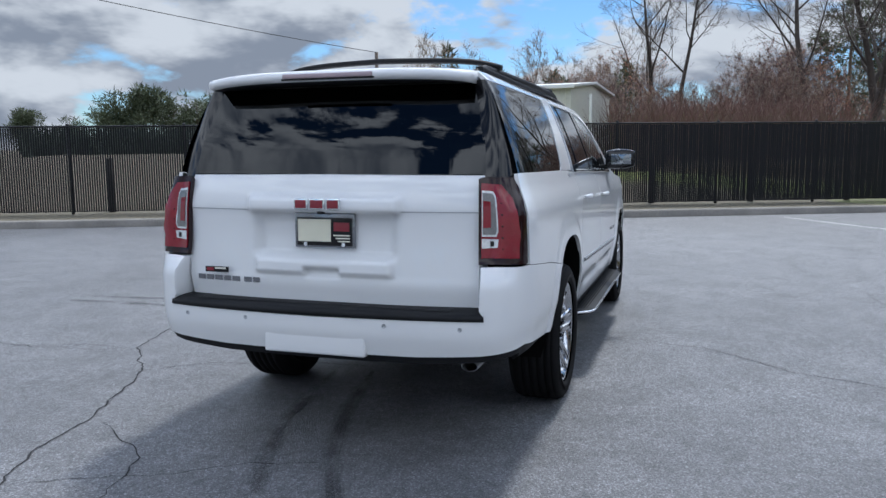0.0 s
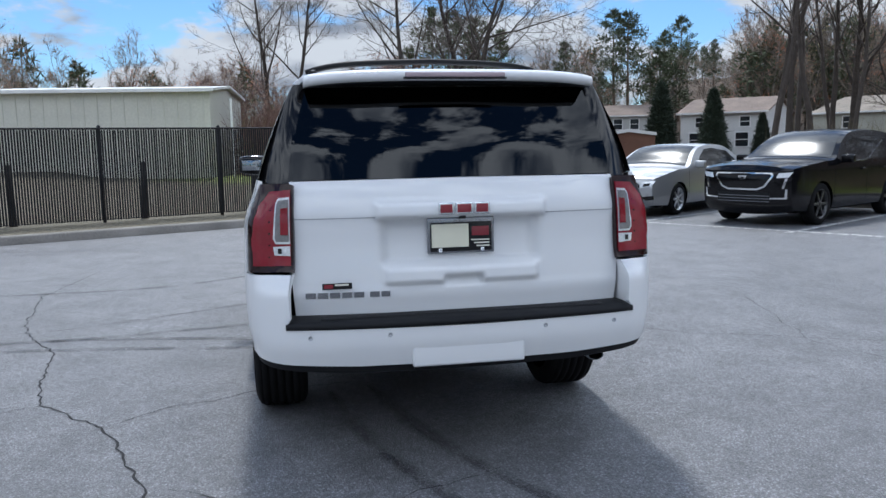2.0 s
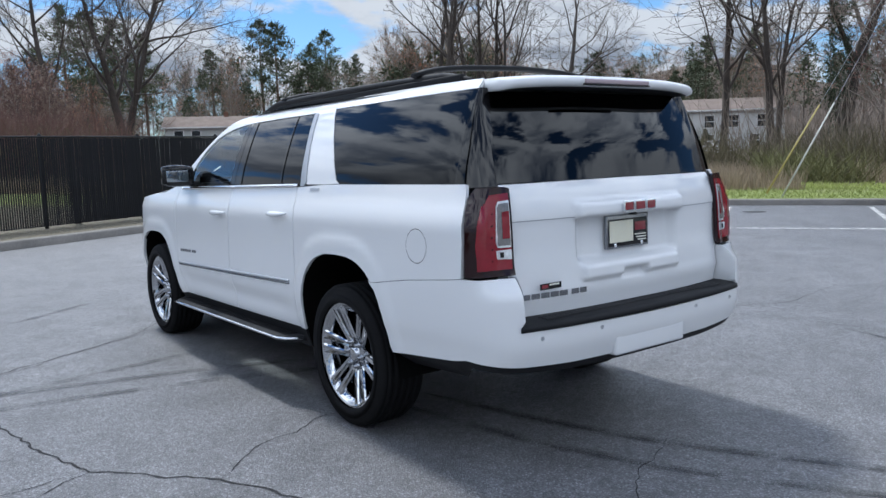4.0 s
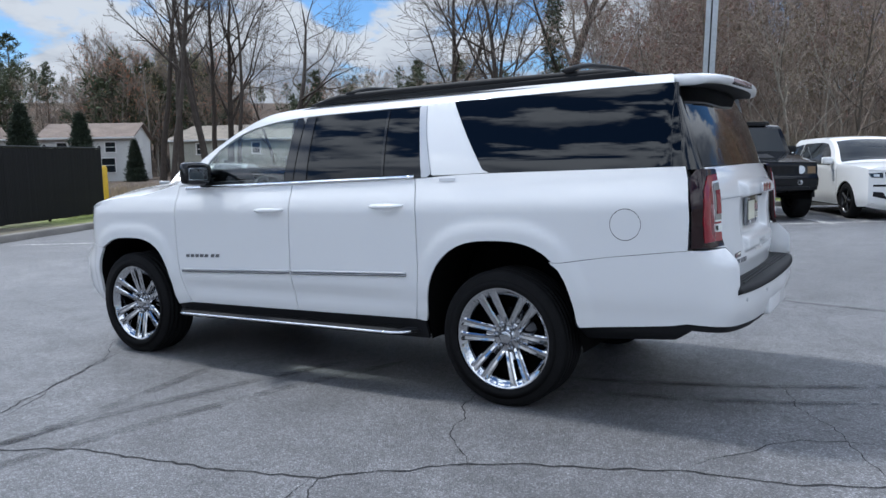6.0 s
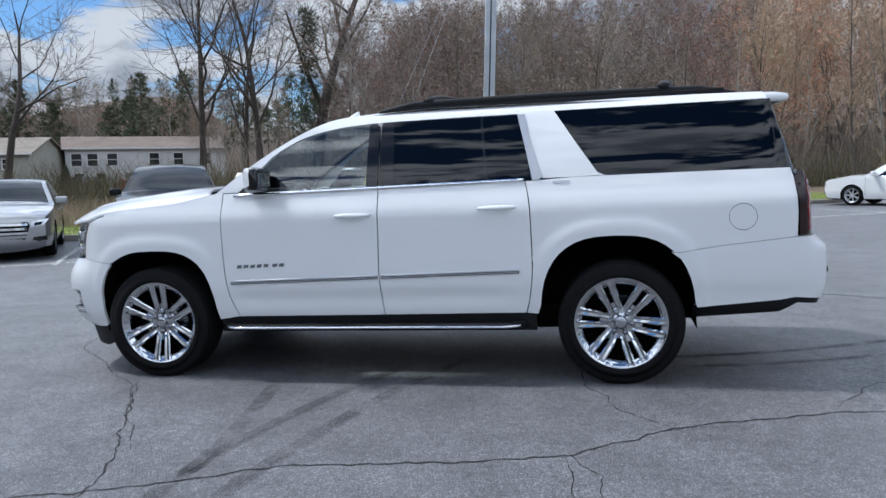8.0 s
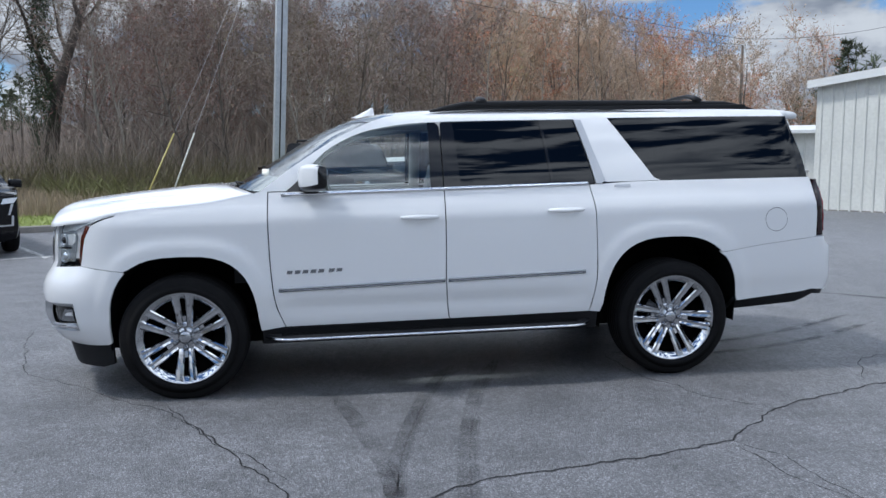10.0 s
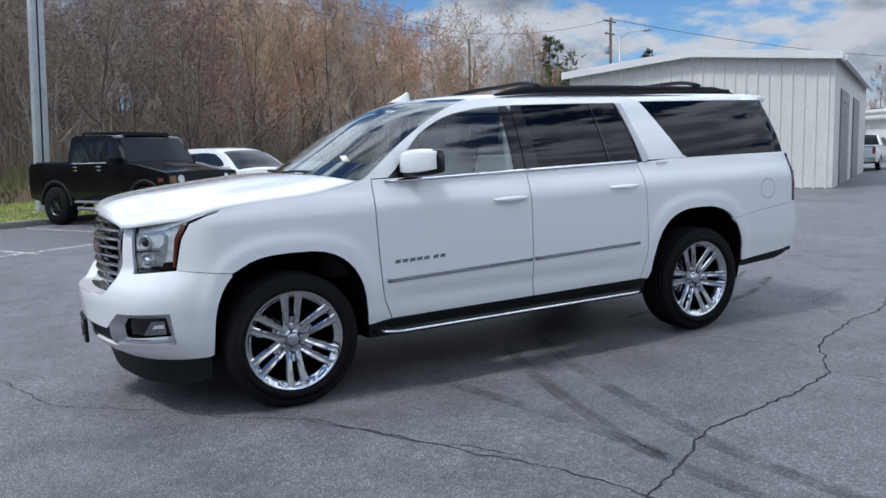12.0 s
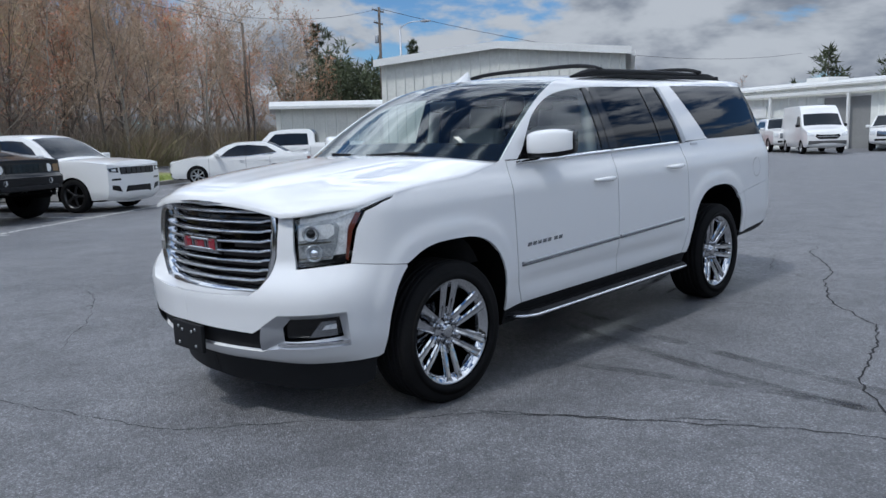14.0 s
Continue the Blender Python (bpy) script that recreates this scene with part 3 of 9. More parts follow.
tagged(slats, "closely set black plastic slats", kind="stuff")
# the wire netting that holds the slats
verts, faces = [], []
for sgn in (1, -1):
    k = FENCE_LO - 2
    while k < F_END + 2:
        x0, x1, z0, z1 = k, k + sgn * 1.76 * 0.62, 0.05, 1.81
        if sgn * 1 and min(x0, x1) > 13.4 and max(x0, x1) < F_END:
            i = len(verts)
            verts += [(x0, 0.018, z0), (x0 + 0.006, 0.018, z0), (x1 + 0.006, 0.018, z1), (x1, 0.018, z1)]
            faces.append((i, i + 1, i + 2, i + 3))
        k += 0.083
me = bpy.data.meshes.new("wire_netting")
me.from_pydata(verts, [], faces)
me.materials.append(FENCEBLACK)
net = new("wire_netting", me)
net.parent = fence
tagged(net, "black diamond wire netting", kind="stuff")
# short old posts standing just behind the fence
OLDWOOD = material("dark_weathered_wood", (0.035, 0.03, 0.024), 0.9, var=0.3, scale=6, fine=50, bump=0.4)
first = None
for k in range(14):
    u = 20.9 - 2.43 * k
    p = F0 + FD * u + Vector((-FD.y, FD.x)) * 0.45
    m = Matrix.Translation((p.x, p.y, 0.08)) @ pose(0, 0, 0, rnd.uniform(-2, 2), rnd.uniform(-2, 2), 30)
    if first is None:
        bm = bmesh.new()
        tube(bm, [(0, 0, -0.1), (0, 0, 0.6), (0.005, 0, 1.22)], 0.07, 10, [0.075, 0.07, 0.066])
        first = part("wooden_post", bm, OLDWOOD)
        first.matrix_world = m
        tagged(first, "short dark weathered wooden post behind the fence", "post", "posts behind the fence")
    else:
        copy_thing(first, m)
# yellow bollard at the fence's end
bm = bmesh.new()
lathe(bm, [(0.085, -0.1), (0.085, 1.30), (0.06, 1.37), (0.001, 1.40)], 16, Matrix.Translation((18.35, -8.75, 0.1)))
tagged(part("bollard", bm, material("yellow_paint", (0.62, 0.38, 0.02), 0.5, var=0.15, scale=4, fine=40)), "yellow painted steel bollard beside the fence", "bollard")


# ---- the white full-size SUV ----
CAR_POSE = pose(0, 0.0235, 0.0, 0, 1.2, 1.2)
suv = empty("suv", CAR_POSE, "white full-size SUV with chrome wheels parked on asphalt", "car")

# plan of the left half of the body, from the middle of the tail to the middle of the nose
RING = spline([(-1.30, -0.01), (-1.298, 0.25), (-1.280, 0.55), (-1.250, 0.75), (-1.205, 0.875), (-1.115, 0.955), (-0.98, 0.990), (-0.80, 1.001), (-0.35, 1.005), (0.6, 1.003), (1.6, 1.005), (2.6, 1.003),
               (3.3, 1.003), (3.62, 0.993), (3.85, 0.960), (4.02, 0.893), (4.15, 0.790), (4.245, 0.635), (4.32, 0.405), (4.365, 0.18), (4.375, -0.01)], 14)
RLEN = [0.0]
for a, b in zip(RING, RING[1:]):
    RLEN.append(RLEN[-1] + math.dist(a, b))


def ring_at(u):
    i = min(max(int(np.searchsorted(RLEN, u)) - 1, 0), len(RING) - 2)
    t = (u - RLEN[i]) / (RLEN[i + 1] - RLEN[i])
    (x0, y0), (x1, y1) = RING[i], RING[i + 1]
    d = math.hypot(x1 - x0, y1 - y0)
    return x0 + (x1 - x0) * t, y0 + (y1 - y0) * t, -(y1 - y0) / d, (x1 - x0) / d


def ux(x):
    """Where along the plan the side reaches x."""
    return lerpt([(p[0], l) for p, l in zip(RING, RLEN)], x)


def uyf(y):
    return lerpt([(p[1], l) for p, l in list(zip(RING, RLEN))[::-1] if p[0] > 3.3], y)


def uyr(y):
    return lerpt([(p[1], l) for p, l in zip(RING, RLEN) if p[0] < -0.4], y)


SIDE = smooth_table([(0.30, 0.10), (0.44, 0.055), (0.52, 0.034), (0.60, 0.022), (0.68, 0.006), (0.80, 0.0), (0.95, 0.001), (1.08, 0.005), (1.178, 0.010), (1.205, 0.021), (1.235, 0.027), (1.275, 0.046), (1.345, 0.068),
                     (1.45, 0.098), (1.58, 0.148), (1.70, 0.202), (1.79, 0.25), (1.83, 0.285), (1.855, 0.325), (1.87, 0.37)])
NOSE = smooth_table([(0.30, 0.24), (0.37, 0.17), (0.40, 0.105), (0.46, 0.055), (0.54, 0.016), (0.65, 0.006), (0.74, 0.0), (0.81, 0.016), (0.87, 0.050), (0.92, 0.078), (1.0, 0.082), (1.1, 0.092), (1.18, 0.115), (1.25, 0.16)])
TAIL = smooth_table([(0.40, 0.10), (0.50, 0.045), (0.56, 0.022), (0.62, 0.004), (0.68, 0.0), (0.80, 0.0), (0.865, 0.004), (0.90, 0.030), (0.945, 0.075), (1.0, 0.092), (1.2, 0.104), (1.34, 0.125), (1.5, 0.16), (1.8, 0.27)])


def arch_dist(x, z, cx, cz, a, b, n):
    return (abs((x - cx) / a) ** n + abs(max(z - cz, 0) / b) ** n) ** (1 / n)


ARCH = ((3.301, 0.40, 0.466, 0.560, 2.9), (0.053, 0.40, 0.487, 0.582, 2.7))


def body(u, z, out=0.0):
    """The body's skin: along the plan by u, at the height z, pushed outwards by out."""
    x, y, nx, ny = ring_at(u)
    wf, wr = sstep(3.72, 4.12, x) if y < 0.95 or x > 3.7 else 0.0, sstep(0.30, 0.92, -nx) if x < 0 else 0.0
    off = SIDE(z) * (1 - wf - wr) + NOSE(z) * wf + TAIL(z) * wr
    for cx, cz, a, b, n in ARCH:
        if z < 1.2 and abs(x - cx) < 0.8:
            d = arch_dist(x, z, cx, cz, a, b, n)
            off -= 0.011 * (1 - sstep(1.12, 1.21, d)) * (1 - wf) * (1 - wr) * sstep(0.40, 0.55, z)
    # scooped flank above the sill
    off += 0.010 * math.exp(-((z - 0.60) / 0.05) ** 2) * sstep(0.62, 0.9, x) * (1 - sstep(2.55, 2.72, x))
    k = out - off
    return (x + nx * k, y + ny * k, z)


def arch_line(i, z_end, n=22, scale=1.0, front_first=True, z_end2=None):
    """Points along a wheel arch, in (x, z)."""
    cx, cz, a, b, e = ARCH[i]
    pts = []
    for k in range(n + 1):
        th = math.pi * k / n
        c, s = math.cos(th), math.sin(th)
        pts.append((cx + a * scale * math.copysign(abs(c) ** (2 / e), c), cz + b * scale * abs(s) ** (2 / e)))
    pts = [p for p in pts if p[1] > cz + 0.02]
    pts = [(pts[0][0] + 0.012, z_end)] + pts + [(pts[-1][0] - 0.012, z_end2 or z_end)]
    return pts if front_first else pts[::-1]


def side_panel(name, poly, mat, parent, s, step=0.035, thick=0.02, out=0.0, label=""):
    bm = bmesh.new()
    sheet(bm, [(ux(x), z) for x, z in poly], lambda u, z: body(u, z, out), step, thick, (0, 1, 0), s)
    return part(name, bm, mat, parent, label)


def wrap_panel(name, poly, mat, parent, s, step=0.03, thick=0.02, out=0.0, label="", facing=(1, 0.3, 0)):
    bm = bmesh.new()
    sheet(bm, poly, lambda u, z: body(u, z, out), step, thick, facing, s)
    return part(name, bm, mat, parent, label)


FRONT_GAP = spline([(2.752, 1.345), (2.757, 1.20), (2.756, 1.05), (2.747, 0.80), (2.725, 0.62), (2.672, 0.475)], 5)
MID_GAP = spline([(1.612, 1.345), (1.614, 1.0), (1.618, 0.75), (1.604, 0.52), (1.592, 0.48)], 5)
REAR_GAP = spline([(0.618, 1.345), (0.592, 1.2), (0.584, 1.0), (0.584, 0.75), (0.608, 0.58), (0.632, 0.485)], 5)
G = 0.0035


def shifted(line, d):
    return [(x + d, z) for x, z in line]


def bar_on_side(bm, x0, x1, z0, z1, h, out, s, zf=lambda x: 0.0, n=24):
    """A slim raised strip lying along the flank."""
    rows = []
    for i in range(n + 1):
        x = x0 + (x1 - x0) * i / n
        dz = zf(x)
        ring = [body(ux(x), z0 + dz, 0.0), body(ux(x), z0 + dz + h * 0.1, out), body(ux(x), z1 + dz - h * 0.1, out), body(ux(x), z1 + dz, 0.0)]
        rows.append([bm.verts.new((p[0], p[1] * s, p[2])) for p in ring])
    for a, b in zip(rows, rows[1:]):
        for k in range(3):
            bm.faces.new((a[k], b[k], b[k + 1], a[k + 1])[::s])
    for r in (rows[0], rows[-1]):
        bm.faces.new(r)


mold_z = lambda x: 0.722 + (2.705 - x) * 0.0215
belt_z = lambda x: 1.330 + (2.68 - x) * 0.0125

for s in (1, -1):
    # front wing
    arch = arch_line(0, 0.455, front_first=False)[:-2]
    arch_f = [p for p in arch if not (p[0] > 3.6 and p[1] < 0.87)]
    top = [(3.13, 1.287), (3.44, 1.264), (3.68, 1.238), (3.70, 1.218), (3.755, 1.205), (3.855, 1.165), (3.905, 1.08), (3.945, 0.912), (3.648, 0.8765)]
    wing = part("front_wing", sheet(bmesh.new(), [(ux(x), z) for x, z in shifted(FRONT_GAP[::-1], G) + [(2.752, 1.362), (2.84, 1.343), (2.98, 1.315)] + top + arch_f[::-1]],
                                   body, 0.035, 0.02, (0, 1, 0), s), WHITE, suv)
    # doors, each with its window frame, pane, handle and trim
    fd = side_panel("front_door", shifted(FRONT_GAP, -G) + shifted(MID_GAP, G)[::-1], WHITE, suv, s)
    rd = side_panel("rear_door", shifted(MID_GAP, -G) + shifted(REAR_GAP, G)[::-1], WHITE, suv, s)
    for door, hx, hz in ((fd, 1.785, 1.164), (rd, 0.80, 1.184)):
        bm = bmesh.new()
        n = 14
        rows = []
        for i in range(n + 1):
            x = hx - 0.125 + 0.25 * i / n
            w = math.sin(math.pi * min(1, max(0, (i + 0.35) / (n + 0.7)))) ** 0.35
            rise = 0.040 * math.sin(math.pi * (i + 0.4) / (n + 0.8)) ** 0.5
            r = []
            for k in range(8):
                a = 2 * math.pi * k / 8
                p = body(ux(x), hz + 0.017 * w * math.sin(a), rise + 0.011 * math.cos(a))
                r.append(bm.verts.new((p[0], p[1] * s, p[2])))
            rows.append(r)
        for a, b in zip(rows, rows[1:]):
            for k in range(8):
                bm.faces.new((a[k], a[(k + 1) % 8], b[(k + 1) % 8], b[k]))
        bm.faces.new(rows[0]), bm.faces.new(rows[-1])
        bmesh.ops.recalc_face_normals(bm, faces=bm.faces)
        part("door_handle", bm, WHITE, door)
        bm = bmesh.new()
        oval = [(ux(hx) + 0.062 * math.cos(2 * math.pi * k / 20), hz - 0.010 + 0.026 * math.sin(2 * math.pi * k / 20)) for k in range(20)]
        sheet(bm, oval, lambda u, z: body(u, z, 0.0015 - 0.008 * max(0, 1 - (((u - ux(hx)) / 0.062) ** 2 + ((z - hz + 0.01) / 0.026) ** 2))), 0.012, 0, (0, 1, 0), s)
        part("handle_cup", bm, WHITE, door)
    # flank moulding and belt strip
    for door, x0, x1 in ((fd, 1.628, 2.705), (rd, 0.668, 1.604)):
        bm = bmesh.new()
        bar_on_side(bm, x0, x1, -0.001, 0.014, 0.012, 0.012, s, mold_z)
        part("flank_moulding", bm, SILVERPLASTIC, door, "satin chrome strip")
        bm = bmesh.new()
        bar_on_side(bm, x0, x1, -0.014, -0.001, 0.010, 0.009, s, mold_z)
        part("moulding_base", bm, DARKCHROME, door, "dark lower edge of the strip")
        bm = bmesh.new()
        bar_on_side(bm, x0 - 0.04, min(x1, 2.66) + 0.01, -0.011, 0.011, 0.015, 0.010, s, belt_z)
        part("belt_strip", bm, CHROME, door, "bright chrome window strip")
    # quarter panel over the rear wheel, with the tail-lamp edge behind
    qp = side_panel("quarter_panel", [(0.614, 1.345)] + shifted(REAR_GAP, -G)[1:] + [(0.556, 0.478)] + [p for p in arch_line(1, 0.478)[1:] if not (p[0] < -0.30 and p[1] < 0.868)]
                    + [(-0.288, 0.8675), (-0.345, 0.867), (-0.62, 0.9055), (-1.028, 0.945), (-1.036, 1.10), (-1.028, 1.30), (-1.015, 1.362), (-0.3, 1.362), (0.12, 1.362), (0.3, 1.36)], WHITE, suv, s)
    if s == 1:
        bm = bmesh.new()
        ringp = [(ux(-0.715) + 0.083 * math.cos(2 * math.pi * k / 40), 1.075 + 0.083 * math.sin(2 * math.pi * k / 40)) for k in range(40)]
        inner = [(ux(-0.715) + 0.0805 * math.cos(2 * math.pi * k / 40), 1.075 + 0.0795 * math.sin(2 * math.pi * k / 40)) for k in range(40)]
        va = [bm.verts.new(body(u, z, 0.0012)) for u, z in ringp]
        vb = [bm.verts.new(body(u, z, 0.0012)) for u, z in inner]
        for k in range(40):
            bm.faces.new((va[k], va[(k + 1) % 40], vb[(k + 1) % 40], vb[k]))
        part("fuel_flap_gap", bm, GAP, qp)
        bm = bmesh.new()
        sheet(bm, inner, lambda u, z: body(u, z, 0.0015), 0.02, 0, (0, 1, 0), 1)
        part("fuel_flap", bm, WHITE, qp)
    # pillars and roof edge round the side windows, one pressing
    glass_top = spline([(2.640, 1.352), (2.575, 1.405), (2.478, 1.51), (2.363, 1.615), (2.173, 1.712), (1.983, 1.758), (1.753, 1.783), (1.4, 1.793), (0.672, 1.795)], 4)
    screen_edge = spline([(2.80, 1.352), (2.55, 1.535), (2.28, 1.70), (2.06, 1.80), (1.90, 1.84), (1.6, 1.862)], 4)
    frame_poly = screen_edge + [(1.0, 1.866), (0.2, 1.866), (-0.5, 1.858), (-0.90, 1.848), (-0.925, 1.80), (-0.4, 1.803), (0.43, 1.803), (0.30, 1.60), (0.155, 1.385), (0.11, 1.366), (0.30, 1.362), (0.50, 1.362), (0.556, 1.40), (0.60, 1.55), (0.660, 1.782)] + glass_top[::-1]
    sf = side_panel("side_frame", frame_poly, WHITE, suv, s, 0.03)
    # chrome edge behind the rear door glass
    bm = bmesh.new()
    sheet(bm, [(ux(x), z) for x, z in [(0.672, 1.79), (0.622, 1.79), (0.575, 1.60), (0.505, 1.375), (0.53, 1.352), (0.570, 1.352), (0.615, 1.56)]], lambda u, z: body(u, z, 0.006), 0.02, 0.01, (0, 1, 0), s)
    part("pillar_trim", bm, SILVERPLASTIC, rd, "satin silver window trim")
    # dark door pillars
    for nm, poly in (("door_pillar", [(1.700, 1.345), (1.618, 1.345), (1.618, 1.785), (1.695, 1.785)]), ("door_pillar", [(1.610, 1.345), (1.500, 1.350), (1.525, 1.788), (1.610, 1.788)]), ("sail_panel", [(2.640, 1.345), (2.50, 1.345), (2.50, 1.485), (2.575, 1.405)])):
        side_panel(nm, poly, GLOSSBLACK, fd if poly[0][0] > 1.65 else rd, s, 0.03, 0.015, -0.003)
    side_panel("glass_divider", [(0.880, 1.352), (0.862, 1.352), (0.905, 1.79), (0.923, 1.79)], GLOSSBLACK, rd, s, 0.03, 0.01, -0.003)
    # panes
    pane = side_panel("window_pane", [p for p in glass_top if p[0] > 1.69] + [(1.690, 1.783), (1.698, 1.345), (2.64, 1.345)], CABGLASS, fd, s, 0.04, 0, -0.008)
    pane2 = side_panel("window_pane", [(1.512, 1.35), (1.53, 1.79), (0.92, 1.79), (0.875, 1.35)], TINTGLASS, rd, s, 0.04, 0, -0.008)
    pane3 = side_panel("window_pane", [(0.875, 1.35), (0.918, 1.79), (0.668, 1.79), (0.575, 1.35)], TINTGLASS, rd, s, 0.04, 0, -0.008)
    pane4 = side_panel("quarter_window", [(0.435, 1.806), (-0.915, 1.803), (-0.955, 1.70), (-0.985, 1.55), (-1.00, 1.362), (0.12, 1.362), (0.165, 1.392), (0.31, 1.60)], TINTGLASS, suv, s, 0.04, 0, -0.004)
    # sill, running board with bright edge
    side_panel("sill", [(2.82, 0.462), (1.6, 0.476), (0.57, 0.480), (0.57, 0.36), (2.82, 0.36)], BLACKPLASTIC, suv, s, 0.05, 0.02, -0.004)
    bm = bmesh.new()
    sec = [(0.90, 0.395), (0.90, 0.425), (1.03, 0.428), (1.065, 0.418), (1.072, 0.405), (1.06, 0.392)]
    rows = []
    for i in range(40):
        x = 0.60 + 2.22 * i / 39
        k = 1 - 0.95 * max(0, 1 - min(i, 39 - i) / 3.2) ** 2
        rows.append([bm.verts.new((x, s * (0.90 + (y - 0.90) * k), z)) for y, z in sec])
    for a, b in zip(rows, rows[1:]):
        for q in range(6):
            bm.faces.new((a[q], b[q], b[(q + 1) % 6], a[(q + 1) % 6])[::s])
    bm.faces.new(rows[0]), bm.faces.new(rows[-1])
    board = part("running_board", bm, BLACKPLASTIC, suv, "black side step with a bright edge", smooth=False)
    bm = bmesh.new()
    tube(bm, [(0.62 + 2.18 * i / 30, s * (1.068 - 0.12 * max(0, 1 - min(i, 30 - i) / 2.0) ** 2), 0.410) for i in range(31)], 0.009, 8)
    part("bright_edge", bm, CHROME, board)
    for i in range(5):
        bm = boxed(0.72, 2.70, min(s * (0.945 + i * 0.018), s * (0.951 + i * 0.018)), max(s * (0.945 + i * 0.018), s * (0.951 + i * 0.018)), 0.4275, 0.431)
        part("tread_rib", bm, RUBBER, board, smooth=False)
    # wheel housings
    for i in (0, 1):
        bm = bmesh.new()
        line = arch_line(i, 0.36)
        rows = []
        for x, z in line:
            o = body(ux(x), max(z, 0.40), -0.012)
            rows.append([bm.verts.new((x, s * o[1], z)), bm.verts.new((x, s * 0.52, z))])
        for a, b in zip(rows, rows[1:]):
            bm.faces.new((a[0], a[1], b[1], b[0])[::s])
        v = [r[1] for r in rows]
        bm.faces.new(v)
        part("wheel_housing", bm, SHADE_BLACK, suv, smooth=False)
        # turned edge of the arch
    # door mirror
    bm = bmesh.new()
    mpts = []
    for i in range(9):
        t = i / 8
        y = 0.945 + 0.245 * t
        k = math.sin(math.pi * (0.20 + 0.68 * t)) ** 0.30
        xf, xr = 2.560 - 0.130 * t ** 2.2, 2.385 - 0.012 * t
        ring = []
        for q in range(16):
            a = 2 * math.pi * q / 16
            cx, sx = math.copysign(abs(math.cos(a)) ** 0.45, math.cos(a)), math.copysign(abs(math.sin(a)) ** 0.45, math.sin(a))
            ring.append(bm.verts.new(((xf + xr) / 2 + (xf - xr) / 2 * cx, s * y, 1.430 + 0.008 * t + 0.086 * sx * k)))
        mpts.append(ring)
    for a, b in zip(mpts, mpts[1:]):
        for q in range(16):
            bm.faces.new((a[q], a[(q + 1) % 16], b[(q + 1) % 16], b[q]))
    bm.faces.new(mpts[0]), bm.faces.new(mpts[-1])
    bmesh.ops.recalc_face_normals(bm, faces=bm.faces)
    for f in bm.faces:
        f.normal_update()
        c = f.calc_center_median()
        f.material_index = 0 if c.z > 1.388 and (f.normal.x > 0.12 or (f.normal.z > 0.4 and c.x > 2.43)) else 1
    mirror = part("door_mirror", bm, [WHITE, GLOSSBLACK], suv, "white capped mirror with a black lower half")
    bm = bmesh.new()
    box(bm, 2.43, 2.53, min(s * 0.88, s * 1.02), max(s * 0.88, s * 1.02), 1.348, 1.388, 0.012)
    part("mirror_arm", bm, BLACKPLASTIC, mirror)
    bm = boxed(2.368, 2.382, min(s * 0.995, s * 1.165), max(s * 0.995, s * 1.165), 1.388, 1.474, 0.004)
    part("mirror_glass", bm, MIRROR, mirror)
    # roof rail
    bm = bmesh.new()
    pts = [(1.66 - 2.42 * i / 28, s * (0.645 - 0.02 * (i / 28)), 1.868 + 0.040 * min(1, min(i, 28 - i) / 3.0) - 0.018 * (i / 28) + 0.012 * math.sin(math.pi * i / 28)) for i in range(29)]
    tube(bm, pts, 0.021, 8, [0.006 + 0.016 * min(1, min(i, 28 - i) / 2.0 + 0.1) for i in range(29)])
    for v in bm.verts:
        v.co.z = 1.868 + (v.co.z - 1.868) * 1.0
    rail = part("roof_rail", bm, BLACKPLASTIC, suv, "black roof rail")
    bm = boxed(-0.66, 1.55, min(s * 0.615, s * 0.655), max(s * 0.615, s * 0.655), 1.852, 1.895, 0.01)
    part("rail_base", bm, BLACKPLASTIC, rail)

# raised cross bars between the rails
for x in (1.30, -0.28):
    bm = bmesh.new()
    pts = [(x - 0.04 * (1 - abs(t)), 0.66 * t, 1.925 + 0.038 * (1 - abs(t) ** 6) + 0.012 * (1 - t * t)) for t in [i / 12 - 1 for i in range(25)]]
    tube(bm, pts, 0.016, 8)
    for v in bm.verts:
        v.co.x = x + (v.co.x - x) * 2.4
    part("cross_bar", bm, BLACKPLASTIC, suv, "black roof cross bar")

# roof skin
ROOF = smooth_table([(-1.02, 1.852), (-0.6, 1.872), (0.0, 1.888), (0.7, 1.902), (1.3, 1.908), (1.75, 1.900), (1.98, 1.884), (2.12, 1.864), (2.2, 1.845)])
bm = bmesh.new()
nx_, ny_ = 60, 30
grid = []
for i in range(nx_ + 1):
    row = []
    for j in range(ny_ + 1):
        t = 2 * j / ny_ - 1
        x1 = 2.14 - 0.36 * t * t
        x = -1.0 + (x1 + 1.0) * i / nx_
        ye = 0.700 - 0.03 * sstep(-0.3, -1.0, x)
        zc = ROOF(x + 0.30 * t * t * sstep(1.2, 2.0, x + 0.3 * t * t) * 0.9)
        groove = 0.008 * math.exp(-((abs(t) - 0.90) / 0.02) ** 2)
        row.append(bm.verts.new((x, ye * t, zc - 0.040 * abs(t) ** 2.6 - groove)))
    grid.append(row)
for a, b in zip(grid, grid[1:]):
    for j in range(ny_):
        bm.faces.new((a[j], a[j + 1], b[j + 1], b[j])[::-1])
roof = part("roof", bm, WHITE, suv)
